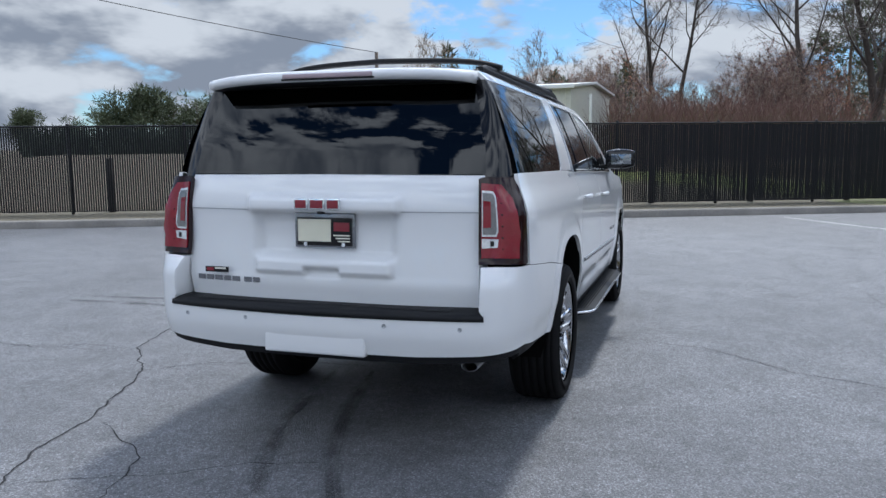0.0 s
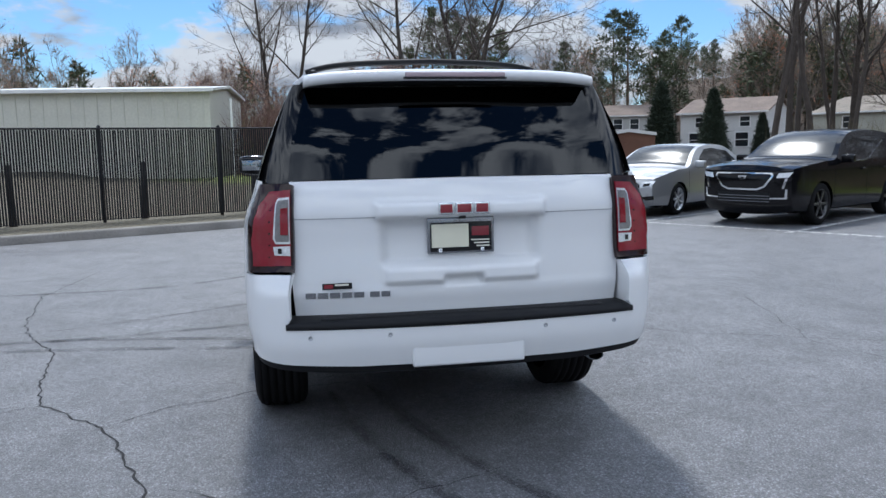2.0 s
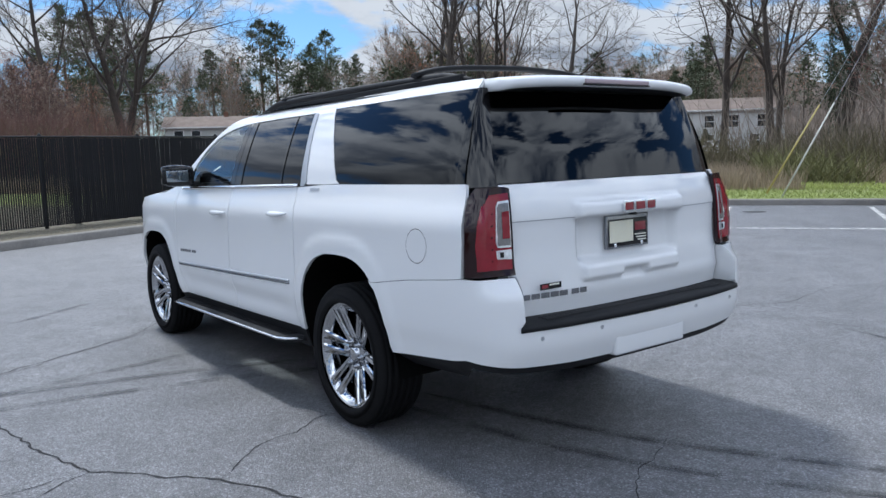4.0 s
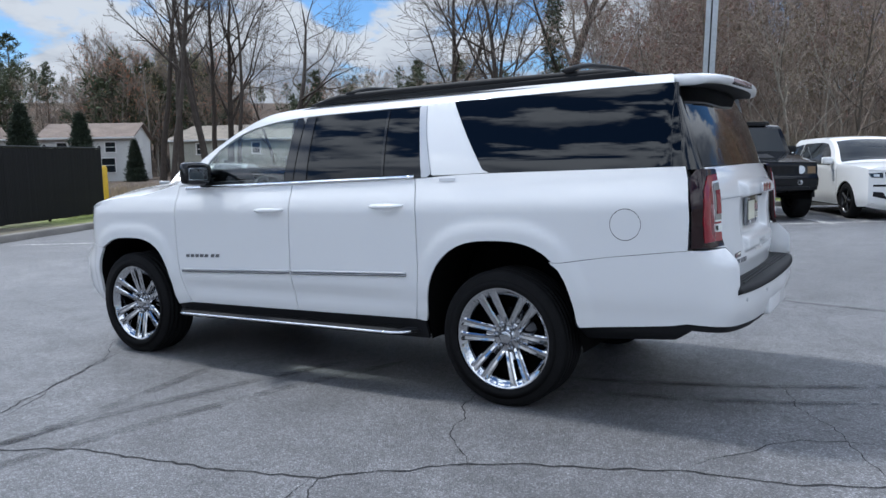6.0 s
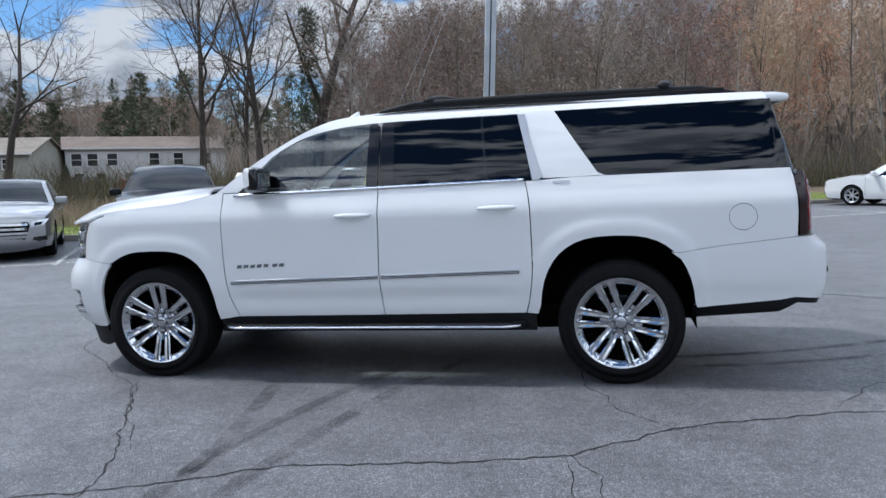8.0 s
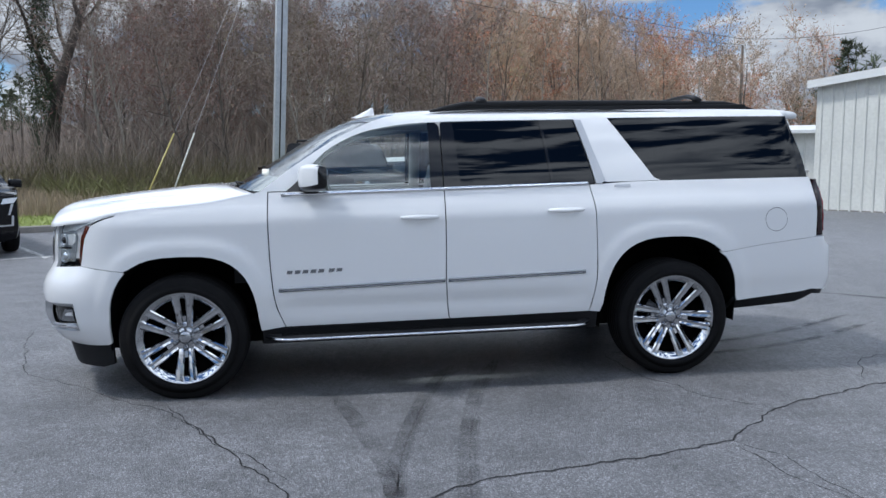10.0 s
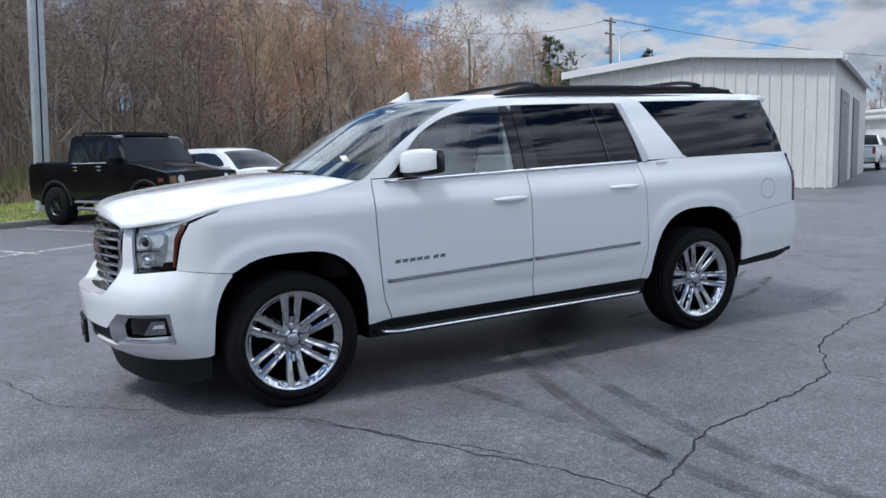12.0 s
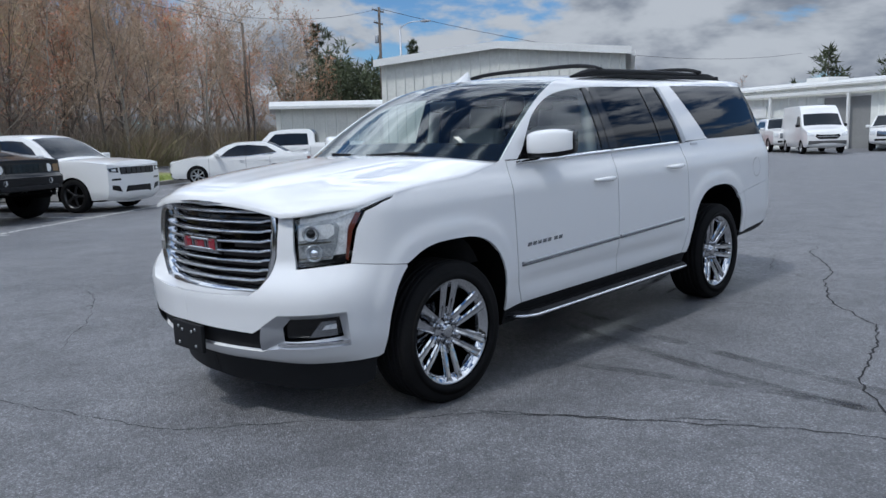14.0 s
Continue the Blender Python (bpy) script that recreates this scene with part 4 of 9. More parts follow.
# aerial fin
bm = bmesh.new()
rows = []
for i in range(8):
    t = i / 7
    z = 1.868 + 0.072 * t
    x0, x1 = 2.18 - 0.150 * t ** 0.85, 2.00 + 0.012 * t
    w = 0.022 * (1 - t) ** 0.8 + 0.004
    rows.append([bm.verts.new(p) for p in ((x0, 0, z), ((x0 + x1) / 2, w, z), (x1, w * 0.5, z), (x1, -w * 0.5, z), ((x0 + x1) / 2, -w, z))])
for a, b in zip(rows, rows[1:]):
    for q in range(5):
        bm.faces.new((a[q], a[(q + 1) % 5], b[(q + 1) % 5], b[q]))
bm.faces.new(rows[-1])
bmesh.ops.recalc_face_normals(bm, faces=bm.faces)
part("aerial_fin", bm, WHITE, suv)


def strip_surface(bm, centre, edge, ny=24, p=2.0, pz=2.0, flip=False, lo=-1.0, hi=1.0):
    """A symmetric skin between a middle line and an edge line, both given from one end to the other."""
    rows = []
    for c, e in zip(centre, edge):
        row = []
        for j in range(ny + 1):
            t = lo + (hi - lo) * j / ny
            k, kz = abs(t) ** p, abs(t) ** pz
            row.append(bm.verts.new((c[0] + (e[0] - c[0]) * k, e[1] * t, c[2] + (e[2] - c[2]) * kz)))
        rows.append(row)
    for a, b in zip(rows, rows[1:]):
        for j in range(ny):
            bm.faces.new((a[j], a[j + 1], b[j + 1], b[j])[::-1 if flip else 1])
    return bm


def edge_y(x, z):
    return body(ux(x), z)[1]


# windscreen with black border, wipers, sticker
cen = spline([(3.07, 0, 1.372), (2.735, 0, 1.568), (2.476, 0, 1.724), (2.26, 0, 1.826), (2.14, 0, 1.862)], 4)
scr = [(2.80, 1.352), (2.545, 1.535), (2.275, 1.70), (2.05, 1.80), (1.88, 1.84)]
edg = spline([(x, edge_y(x, z) - 0.004, z) for x, z in scr], 4)
bm = strip_surface(bmesh.new(), cen, edg, 28, 2.0, 2.0, False)
screen = part("windscreen", bm, SHIELD, suv, "clear windscreen")
bm = bmesh.new()
for lo, hi in ((-1, -0.955), (0.955, 1)):
    strip_surface(bm, cen, edg, 2, 2, 2, True, lo, hi)
strip_surface(bm, cen[-3:], edg[-3:], 28, 2, 2, True, -0.96, 0.96)
strip_surface(bm, cen[:3], edg[:3], 28, 2, 2, True, -0.96, 0.96)
for v in bm.verts:
    v.co += Vector((-0.003, 0, -0.004))
part("screen_border", bm, GLOSSBLACK, screen)
bm = boxed(2.80, 3.06, -0.70, 0.70, 1.33, 1.365, 0.01)
part("scuttle", bm, BLACKPLASTIC, suv)
for y0, y1 in ((0.60, 0.02), (-0.06, -0.62)):
    bm = bmesh.new()
    tube(bm, [(2.98 - 0.30 * (y0 / 0.75) ** 2 * 0.9, y0, 1.392 - 0.012 * y0 ** 2), (3.02, (y0 + y1) / 2, 1.408), (3.045 - 0.3 * (y1 / 0.75) ** 2, y1, 1.398)], 0.008, 6)
    part("wiper", bm, BLACKPLASTIC, screen)
bm = boxed(-0.034, 0.034, -0.024, 0.024, 0, 0.001, 0, Matrix.Translation((2.785, 0.60, 1.477)) @ pose(0, 0, 0, 0, 33, 90))
part("windscreen_sticker", bm, PAPER, screen)

# bonnet
cen = spline([(3.085, 0, 1.400), (3.30, 0, 1.388), (3.55, 0, 1.366), (3.80, 0, 1.341), (4.02, 0, 1.314), (4.14, 0, 1.288), (4.212, 0, 1.256), (4.236, 0, 1.226)], 6)
ed = [(2.845, 1.343), (3.13, 1.289), (3.44, 1.266), (3.70, 1.242), (3.86, 1.205), (3.99, 1.172), (4.08, 1.15)]
edp = [(x, edge_y(x, z) + 0.002, z) for x, z in ed]
edp = edp[:5] + [(3.99, 0.825, 1.190), (4.11, 0.735, 1.174), (4.165, 0.650, 1.168)]
edg = spline(edp, 6)
bm = bmesh.new()
rows = []
for i, (c, e) in enumerate(zip(cen, edg)):
    row = []
    for j in range(41):
        t = j / 20 - 1
        k = abs(t)
        dome = 0.010 * sstep(0.66, 0.52, k) - 0.006 * sstep(0.30, 0.12, k)
        fade = min(1, i / 6) * min(1, (len(cen) - 1 - i) / 10)
        row.append(bm.verts.new((c[0] + (e[0] - c[0]) * k ** 2.2, e[1] * t, c[2] + (e[2] - c[2]) * k ** 2.7 + dome * fade)))
    rows.append(row)
for a, b in zip(rows, rows[1:]):
    for j in range(40):
        bm.faces.new((a[j], a[j + 1], b[j + 1], b[j])[::-1])
eg = [e for e in bm.edges if e.is_boundary]
ret = bmesh.ops.extrude_edge_only(bm, edges=eg)
for v in [g for g in ret["geom"] if isinstance(g, bmesh.types.BMVert)]:
    v.co.z -= 0.018
    v.co.y *= 0.995
part("bonnet", bm, WHITE, suv)

# nose: bumper skin in bands round the openings, left and right halves meeting in the middle
UF = RLEN[-1]
gr_top, gr_low = 1.178, 0.752


def grille_half(z):
    return lerpt([(0.762, 0.49), (0.80, 0.555), (0.86, 0.602), (0.96, 0.630), (1.10, 0.642), (1.165, 0.628), (1.195, 0.59), (1.225, 0.51)], z)


fog_low, fog_top = 0.505, 0.660
nose_parts = bmesh.new()
for s in (1, -1):
    ua = ux(3.795)
    hl_in = uyf(0.740)
    # above the fog lamps, from the wheel arch to the middle, round the grille
    arch_b = sorted([p for p in arch_line(0, 0.412) if p[0] > 3.6 and p[1] < 0.868], key=lambda p: p[1])
    poly = [(ux(3.652), 0.8725), (ux(3.945), 0.9095), (hl_in, 0.892)] + [(hl_in + 0.01, 0.98), (hl_in + 0.01, 1.172), (uyf(0.65), 1.172)] + [(uyf(grille_half(z) + 0.006), z) for z in (1.10, 0.96, 0.86, 0.80, 0.762)] + [(UF, 0.755), (UF, 0.585), (uyf(0.50), 0.568), (uyf(0.56), 0.60), (uyf(0.66), 0.668), (ux(3.99), 0.675), (ux(3.975), 0.50), (uyf(0.66), 0.495), (uyf(0.52), 0.462), (UF, 0.462), (UF, 0.398), (uyf(0.5), 0.385), (ux(4.05), 0.388), (ux(3.93), 0.392), (ux(3.80), 0.400)] + [(ux(x), z) for x, z in arch_b]
    sheet(nose_parts, poly, lambda u, z: body(u, z), 0.028, 0.02, (1, 0.3, 0), s)
part("front_bumper", nose_parts, WHITE, suv)
# dark band and air dam
bm = bmesh.new()
for s in (1, -1):
    sheet(bm, [(UF, 0.60), (uyf(0.52), 0.59), (uyf(0.58), 0.50), (uyf(0.53), 0.45), (UF, 0.45)], lambda u, z: body(u, z, -0.022), 0.03, 0, (1, 0, 0), s)
part("lower_grille", bm, BLACKPLASTIC, suv)
bm = bmesh.new()
for s in (1, -1):
    sheet(bm, [(UF, 0.405), (uyf(0.5), 0.395), (ux(4.05), 0.402), (ux(3.93), 0.406), (ux(3.79), 0.415), (ux(3.80), 0.26), (ux(3.9), 0.235), (uyf(0.6), 0.235), (UF, 0.25)], lambda u, z: body(u, max(z, 0.40), -0.03 - 0.25 * max(0, 0.40 - z)) [:2] + (z,), 0.04, 0.02, (1, 0.3, 0), s)
part("air_dam", bm, BLACKPLASTIC, suv, "black lower air dam")
# grille: frame, mesh backing, bars, badge, all in one leaning plane behind the bumper's bulge
def grille_at(y, z, out):
    p = body(uyf(y), max(z, 0.93), out - 0.05 * max(0.0, 0.93 - z))
    return (p[0], p[1], z)


bm = bmesh.new()
for s in (1, -1):
    sheet(bm, [(UF, 1.225)] + [(uyf(grille_half(z)), z) for z in (1.225, 1.17, 1.0, 0.86, 0.80, 0.762)] + [(UF, 0.762)], lambda u, z: body(u, max(z, 0.93), -0.090)[:2] + (z,), 0.04, 0, (1, 0, 0), s)
grille = part("grille", bm, GLOSSBLACK, suv, "chrome barred radiator grille")
bm = bmesh.new()
for s in (1, -1):
    zs = [0.762, 0.78, 0.80, 0.83, 0.86, 0.91, 0.96, 1.02, 1.08, 1.13, 1.165, 1.195, 1.217]
    pts = [(0.0, 0.755), (0.15, 0.756), (0.30, 0.758)] + [(grille_half(z), z) for z in zs] + [(0.40, 1.229), (0.25, 1.234), (0.12, 1.237), (0.0, 1.238)]
    rows = []
    for y, z in pts:
        cy, cz = 0.0, 1.0
        dy, dz = (cy - y), (cz - z)
        l = math.hypot(dy, dz)
        w = 0.052 if z > 0.79 else 0.030
        y2, z2 = y + dy / l * w, z + dz / l * w
        o, m_, i_ = grille_at(y, z, 0.002), grille_at((y + y2) / 2, (z + z2) / 2, 0.010), grille_at(y2, z2, -0.075)
        rows.append([bm.verts.new((p[0], p[1] * s if y > 0 else 0.0, p[2])) for p in (o, m_, i_)])
    for a, b in zip(rows, rows[1:]):
        for k in range(2):
            bm.faces.new((a[k], b[k], b[k + 1], a[k + 1])[::s])
part("grille_frame", bm, GRILLECHROME, grille, "chrome grille surround")
bm = bmesh.new()
for s in (1, -1):
    rows = []
    for y, z in [(0.0, 0.753), (0.15, 0.754), (0.30, 0.756)] + [(grille_half(z) + 0.004, z) for z in (0.762, 0.78, 0.80, 0.83, 0.86, 0.90, 0.94)]:
        o, i_ = body(uyf(y), z, -0.001), grille_at(max(0.0, y - 0.004), z + 0.004, -0.012)
        rows.append([bm.verts.new((p[0], p[1] * s if y > 0 else 0.0, p[2])) for p in (o, i_)])
    for a, b in zip(rows, rows[1:]):
        bm.faces.new((a[0], b[0], b[1], a[1])[::s])
part("grille_ledge", bm, WHITE, grille, "white ledge under the grille")
for i in range(8):
    zc = 0.818 + i * 0.0505
    bm = bmesh.new()
    rows = []
    w = grille_half(zc) - 0.014
    for j in range(33):
        t = j / 16 - 1
        y = w * t
        st = 0.010 * sstep(0.80, 0.90, abs(t))
        p0 = grille_at(abs(y), zc + st - 0.009, -0.064)
        p1 = grille_at(abs(y), zc + st - 0.004, -0.026)
        p2 = grille_at(abs(y), zc + st + 0.006, -0.032)
        p3 = grille_at(abs(y), zc + st + 0.010, -0.074)
        rows.append([bm.verts.new((p[0], math.copysign(p[1], y) if abs(y) > 1e-6 else 0.0, p[2])) for p in (p0, p1, p2, p3)])
    for a, b in zip(rows, rows[1:]):
        for k in range(3):
            bm.faces.new((a[k], b[k], b[k + 1], a[k + 1]))
    part("grille_bar", bm, GRILLECHROME, grille, "chrome bar")
bm = boxed(4.222, 4.246, -0.19, 0.19, 0.945, 1.045, 0.008)
part("badge_plate", bm, GLOSSBLACK, grille)
# the maker's badge as plain red blocks
for y, w in ((0.124, 0.100), (0.0, 0.122), (-0.124, 0.100)):
    bm = boxed(4.240, 4.256, y - w / 2, y + w / 2, 0.950, 1.040, 0.006)
    bk = part("badge_block", bm, DARKCHROME, grille, "plain chrome-edged red block")
    part("badge_face", boxed(4.253, 4.259, y - w / 2 + 0.015, y + w / 2 - 0.015, 0.965, 1.025, 0.002), REDLETTER, bk)

# headlamps and fog lamps
LAMPBOWL = material("pale_lamp_bowl", (0.64, 0.65, 0.66), 0.3, metal=0.25, coat=0.6, var=0.25, scale=25, fine=80)
LAMPCHROME = material("lamp_chrome", (0.42, 0.44, 0.46), 0.22, metal=0.6, var=0.4, scale=30, fine=120, bump=0.3, dist=0.004)
for s in (1, -1):
    hl_in = uyf(0.743)
    outline = [(hl_in, 0.900), (ux(3.955), 0.917), (ux(3.915), 1.08), (ux(3.865), 1.168), (ux(3.765), 1.210), (ux(3.712), 1.221), (ux(3.70), 1.236), (ux(3.85), 1.203), (ux(3.98), 1.174), (uyf(0.82), 1.162), (hl_in, 1.142)]
    hl = wrap_panel("headlamp", outline, GLOSSBLACK, suv, s, 0.03, 0.02, -0.022, "clear headlamp with dark housing and amber side marker")
    mid_u, mid_z = sum(p[0] for p in outline) / len(outline), sum(p[1] for p in outline) / len(outline)
    wrap_panel("lamp_bowl", [(mid_u + (u - mid_u) * 0.93, mid_z + 0.012 + (z - mid_z) * 0.86) for u, z in outline], LAMPBOWL, hl, s, 0.03, 0.006, -0.018)
    inner = [(hl_in + -0.012, 0.925), (ux(4.03), 0.935), (ux(4.005), 1.00), (ux(3.985), 1.10), (ux(4.02), 1.135), (hl_in - 0.012, 1.112)]
    wrap_panel("reflector", inner, LAMPCHROME, hl, s, 0.02, 0.01, -0.014, "bright reflector bowl")
    # dark recess round the upper projector, and a pale blade under it
    wrap_panel("projector_recess", [(hl_in - 0.020, 1.032), (ux(4.045), 1.038), (ux(4.012), 1.06), (ux(4.010), 1.10), (ux(4.03), 1.112), (hl_in - 0.020, 1.098)], LAMPBOWL, hl, s, 0.02, 0.004, -0.010)
    wrap_panel("turn_marker", [(ux(3.968), 0.935), (ux(3.945), 1.09), (ux(3.90), 1.165), (ux(3.875), 1.16), (ux(3.925), 1.07), (ux(3.955), 0.925)], AMBER, hl, s, 0.02, 0.01, -0.006, "amber strip")
    wrap_panel("light_pipe", [(ux(4.02), 1.128), (ux(3.91), 1.165), (ux(3.82), 1.196), (ux(3.725), 1.221), (ux(3.722), 1.230), (ux(3.86), 1.198), (ux(3.99), 1.167)], LAMPBOWL, hl, s, 0.02, 0.006, -0.006)
    for (yy, zz, r) in ((0.815, 1.066, 0.032), (0.826, 0.968, 0.034)):
        u0 = uyf(yy)
        p = Vector(body(u0, zz, -0.014))
        x_, y_, nx1, ny1 = ring_at(u0)
        m = Matrix.Translation((p.x, p.y * s, p.z)) @ Vector((nx1, ny1 * s, 0.05)).to_track_quat("Z", "Y").to_matrix().to_4x4()
        bm = bmesh.new()
        lathe(bm, [(r * 1.3, 0), (r * 1.3, 0.014), (r * 1.15, 0.016), (r * 0.85, 0.002), (r * 0.72, 0.002)], 24, m)
        part("lamp_ring", bm, LAMPCHROME, hl)
        bm = bmesh.new()
        lathe(bm, [(r * 0.72, 0.002), (r * 0.62, 0.012), (r * 0.35, 0.018), (0.001, 0.020)], 24, m)
        part("projector_lens", bm, GLOSSBLACK if zz > 1.0 else CHROME, hl)
    for k in range(2):
        wrap_panel("light_guide", [(hl_in - 0.014, 1.012 - k * 0.075), (ux(4.035), 1.018 - k * 0.075), (ux(4.03), 1.026 - k * 0.075), (hl_in - 0.014, 1.020 - k * 0.075)], CHROME, hl, s, 0.015, 0.004, -0.002)
    lens = wrap_panel("lens", outline, glass("clear_cover", (0.96, 0.97, 0.97), 0.04), hl, s, 0.03, 0, 0.001)
    # fog lamp in its silver surround
    fo = [(uyf(0.525), 0.47), (uyf(0.56), 0.605), (uyf(0.66), 0.672), (ux(3.992), 0.678), (ux(3.972), 0.497), (uyf(0.66), 0.492)]
    fog = wrap_panel("fog_lamp", fo, GLOSSBLACK, suv, s, 0.03, 0, -0.05, "fog lamp in a silver surround")
    bm = bmesh.new()
    ins = [(uyf(0.665), 0.527), (uyf(0.665), 0.600), (uyf(0.705), 0.645), (ux(4.02), 0.650), (ux(4.003), 0.545), (uyf(0.72), 0.525)]
    A, B_ = [], []
    for k in range(6):
        for q in range(8):
            t = q / 8
            A.append([fo[k][c] + (fo[(k + 1) % 6][c] - fo[k][c]) * t for c in (0, 1)])
            B_.append([ins[k][c] + (ins[(k + 1) % 6][c] - ins[k][c]) * t for c in (0, 1)])
    va = [bm.verts.new((p[0], p[1] * s, p[2])) for p in (body(u, z, 0.003) for u, z in A)]
    vb = [bm.verts.new((p[0], p[1] * s, p[2])) for p in (body(u, z, -0.03) for u, z in B_)]
    for k in range(48):
        bm.faces.new((va[k], va[(k + 1) % 48], vb[(k + 1) % 48], vb[k]))
    bmesh.ops.recalc_face_normals(bm, faces=bm.faces)
    part("fog_surround", bm, SILVERPLASTIC, fog, "silver plastic surround")
    wrap_panel("fog_lens", [(ux(4.155), 0.545), (ux(4.03), 0.552), (ux(4.035), 0.628), (ux(4.10), 0.628)], DARKCHROME, fog, s, 0.02, 0.01, -0.040)
    wrap_panel("fog_bulb", [(ux(4.10), 0.585), (ux(4.035), 0.588), (ux(4.035), 0.612), (ux(4.085), 0.606)], CLEARLENS, fog, s, 0.02, 0.01, -0.034)
    wrap_panel("fog_trim", [(uyf(0.63), 0.505), (ux(3.98), 0.512), (ux(3.98), 0.528), (uyf(0.64), 0.520)], CHROME, fog, s, 0.02, 0.008, 0.0)

# blank front plate bracket
br = part("plate_bracket", boxed(4.357, 4.380, -0.155, 0.155, 0.425, 0.575, 0.006), BLACKPLASTIC, suv, "empty black plate bracket")
for y, z in ((-0.09, 0.545), (0.09, 0.545), (-0.05, 0.53), (0.05, 0.53), (-0.09, 0.455), (0.09, 0.455)):
    bm = bmesh.new()
    lathe(bm, [(0.009, 0), (0.009, 0.004), (0.001, 0.005)], 10, Matrix.Translation((4.380, y, z)) @ pose(0, 0, 0, 0, 90, 0))
    part("bracket_bolt", bm, STEEL, br)

# ---- tail ----
GATE = smooth_table([(0.70, -1.168), (0.765, -1.176), (0.85, -1.184), (0.95, -1.178), (1.05, -1.170), (1.15, -1.172), (1.20, -1.176), (1.27, -1.162), (1.33, -1.135), (1.365, -1.115), (1.55, -1.055), (1.79, -0.955)])


def gate(y, z):
    """The tailgate's skin, with its brow over the plate, its plate recess and its lower lip."""
    x = GATE(z) + 0.055 * (abs(y) / 0.75) ** 2.4
    ay = abs(y)
    brow = sstep(0.415, 0.375, ay) * sstep(1.178, 1.186, z) * sstep(1.262, 1.245 - 0.0 * ay, z)
    rec = sstep(0.395, 0.33, ay) * sstep(1.182, 1.178, z) * sstep(0.955, 0.985, z)
    lip = sstep(0.37, 0.345, ay) * sstep(0.876, 0.884, z) * sstep(0.958, 0.952, z)
    grip = sstep(0.095, 0.08, ay) * sstep(0.872, 0.878, z) * sstep(0.912, 0.906, z)
    crease = sstep(0.775, 0.835, z) * sstep(0.885, 0.845, z)
    return (x - 0.040 * brow + 0.045 * rec - 0.026 * lip + 0.040 * grip - 0.004 * crease, y, z)


tg = [(0.768, 0.746), (0.779, 0.90), (0.784, 1.05), (0.782, 1.20), (0.774, 1.352)]
bm = bmesh.new()
sheet(bm, tg + [(0, 1.356)] + mirrored(tg)[::-1] + [(-0.4, 0.736), (0, 0.732), (0.4, 0.736)], gate, 0.0155, 0.02, (-1, 0, 0))
tailgate = part("tailgate", bm, WHITE, suv)
# joint line across the gate at the brow
for s in (1, -1):
    bm = bmesh.new()
    rows = [[bm.verts.new(Vector(gate(s * (0.40 + 0.376 * i / 10), z)) + Vector((-0.0015, 0, 0))) for z in (1.182, 1.186)] for i in range(11)]
    for a, b in zip(rows, rows[1:]):
        bm.faces.new((a[0], b[0], b[1], a[1]))
    part("gate_joint", bm, material("joint_grey", (0.30, 0.31, 0.33), 0.6), tailgate)


# maker's badge as plain red blocks with bright rims
for y, w in ((0.083, 0.070), (0.0, 0.078), (-0.083, 0.070)):
    bd = part("badge_block", boxed(-1.232, -1.218, y - w / 2, y + w / 2, 1.192, 1.244, 0.004), CHROME, tailgate, "bright-rimmed red block")
    part("badge_face", boxed(-1.236, -1.230, y - w / 2 + 0.007, y + w / 2 - 0.007, 1.199, 1.237, 0.003), REDLETTER, bd)
# model lettering as plain dark bars, and a small dealer sticker
for y0, y1 in ((0.722, 0.676), (0.668, 0.622), (0.614, 0.568), (0.560, 0.514), (0.506, 0.460), (0.434, 0.390), (0.382, 0.342)):
    bm = bmesh.new()
    vs = [Vector(gate(y, z)) for y, z in ((y0, 0.824), (y1, 0.824), (y1, 0.849), (y0, 0.849))]
    f = [bm.verts.new(v + Vector((-0.004, 0, 0))) for v in vs]
    g_ = [bm.verts.new(v) for v in vs]
    bm.faces.new(f)
    for k in range(4):
        bm.faces.new((f[k], f[(k + 1) % 4], g_[(k + 1) % 4], g_[k]))
    part("model_letter", bm, DARKCHROME, tailgate, "plain chrome bar", smooth=False)
st = part("dealer_sticker", boxed(-1.1875, -1.184, 0.515, 0.648, 0.868, 0.896), GLOSSBLACK, tailgate, "small black sticker", smooth=False)
part("sticker_print", boxed(-1.1885, -1.187, 0.60, 0.640, 0.874, 0.891), REDLETTER, st, smooth=False)
part("sticker_print", boxed(-1.1885, -1.187, 0.53, 0.592, 0.884, 0.892), PAPER, st, smooth=False)
# number plate holder with a blank plate
pl = part("plate_frame", boxed(-1.150, -1.130, -0.158, 0.158, 1.003, 1.172, 0.006), DARKCHROME, tailgate, "chrome plate frame with a blank insert")
part("plate_back", boxed(-1.1525, -1.145, -0.146, 0.146, 1.014, 1.150, 0.002), GLOSSBLACK, pl)
part("plate_blank", boxed(-1.155, -1.150, -0.035, 0.140, 1.034, 1.142, 0.001), PLATEWHITE, pl, "blank cream insert")
part("plate_print", boxed(-1.1545, -1.150, -0.132, -0.050, 1.085, 1.128, 0.001, pose(0, 0, 0, 0, 0, 0)), REDLETTER, pl)
for k in range(3):
    part("plate_print", boxed(-1.1545, -1.150, -0.134, -0.048 - 0.012 * k, 1.062 - k * 0.014, 1.068 - k * 0.014), PAPER, pl, smooth=False)
for y in (-0.10, 0.10):
    bm = bmesh.new()
    lathe(bm, [(0.010, 0), (0.010, 0.004), (0.001, 0.006)], 10, Matrix.Translation((-1.154, y, 1.022)) @ pose(0, 0, 0, 0, -90, 0))
    part("plate_bolt", bm, CHROME, pl)
part("camera_lens", boxed(-1.20, -1.168, -0.014, 0.014, 1.168, 1.184, 0.004), GLOSSBLACK, tailgate)

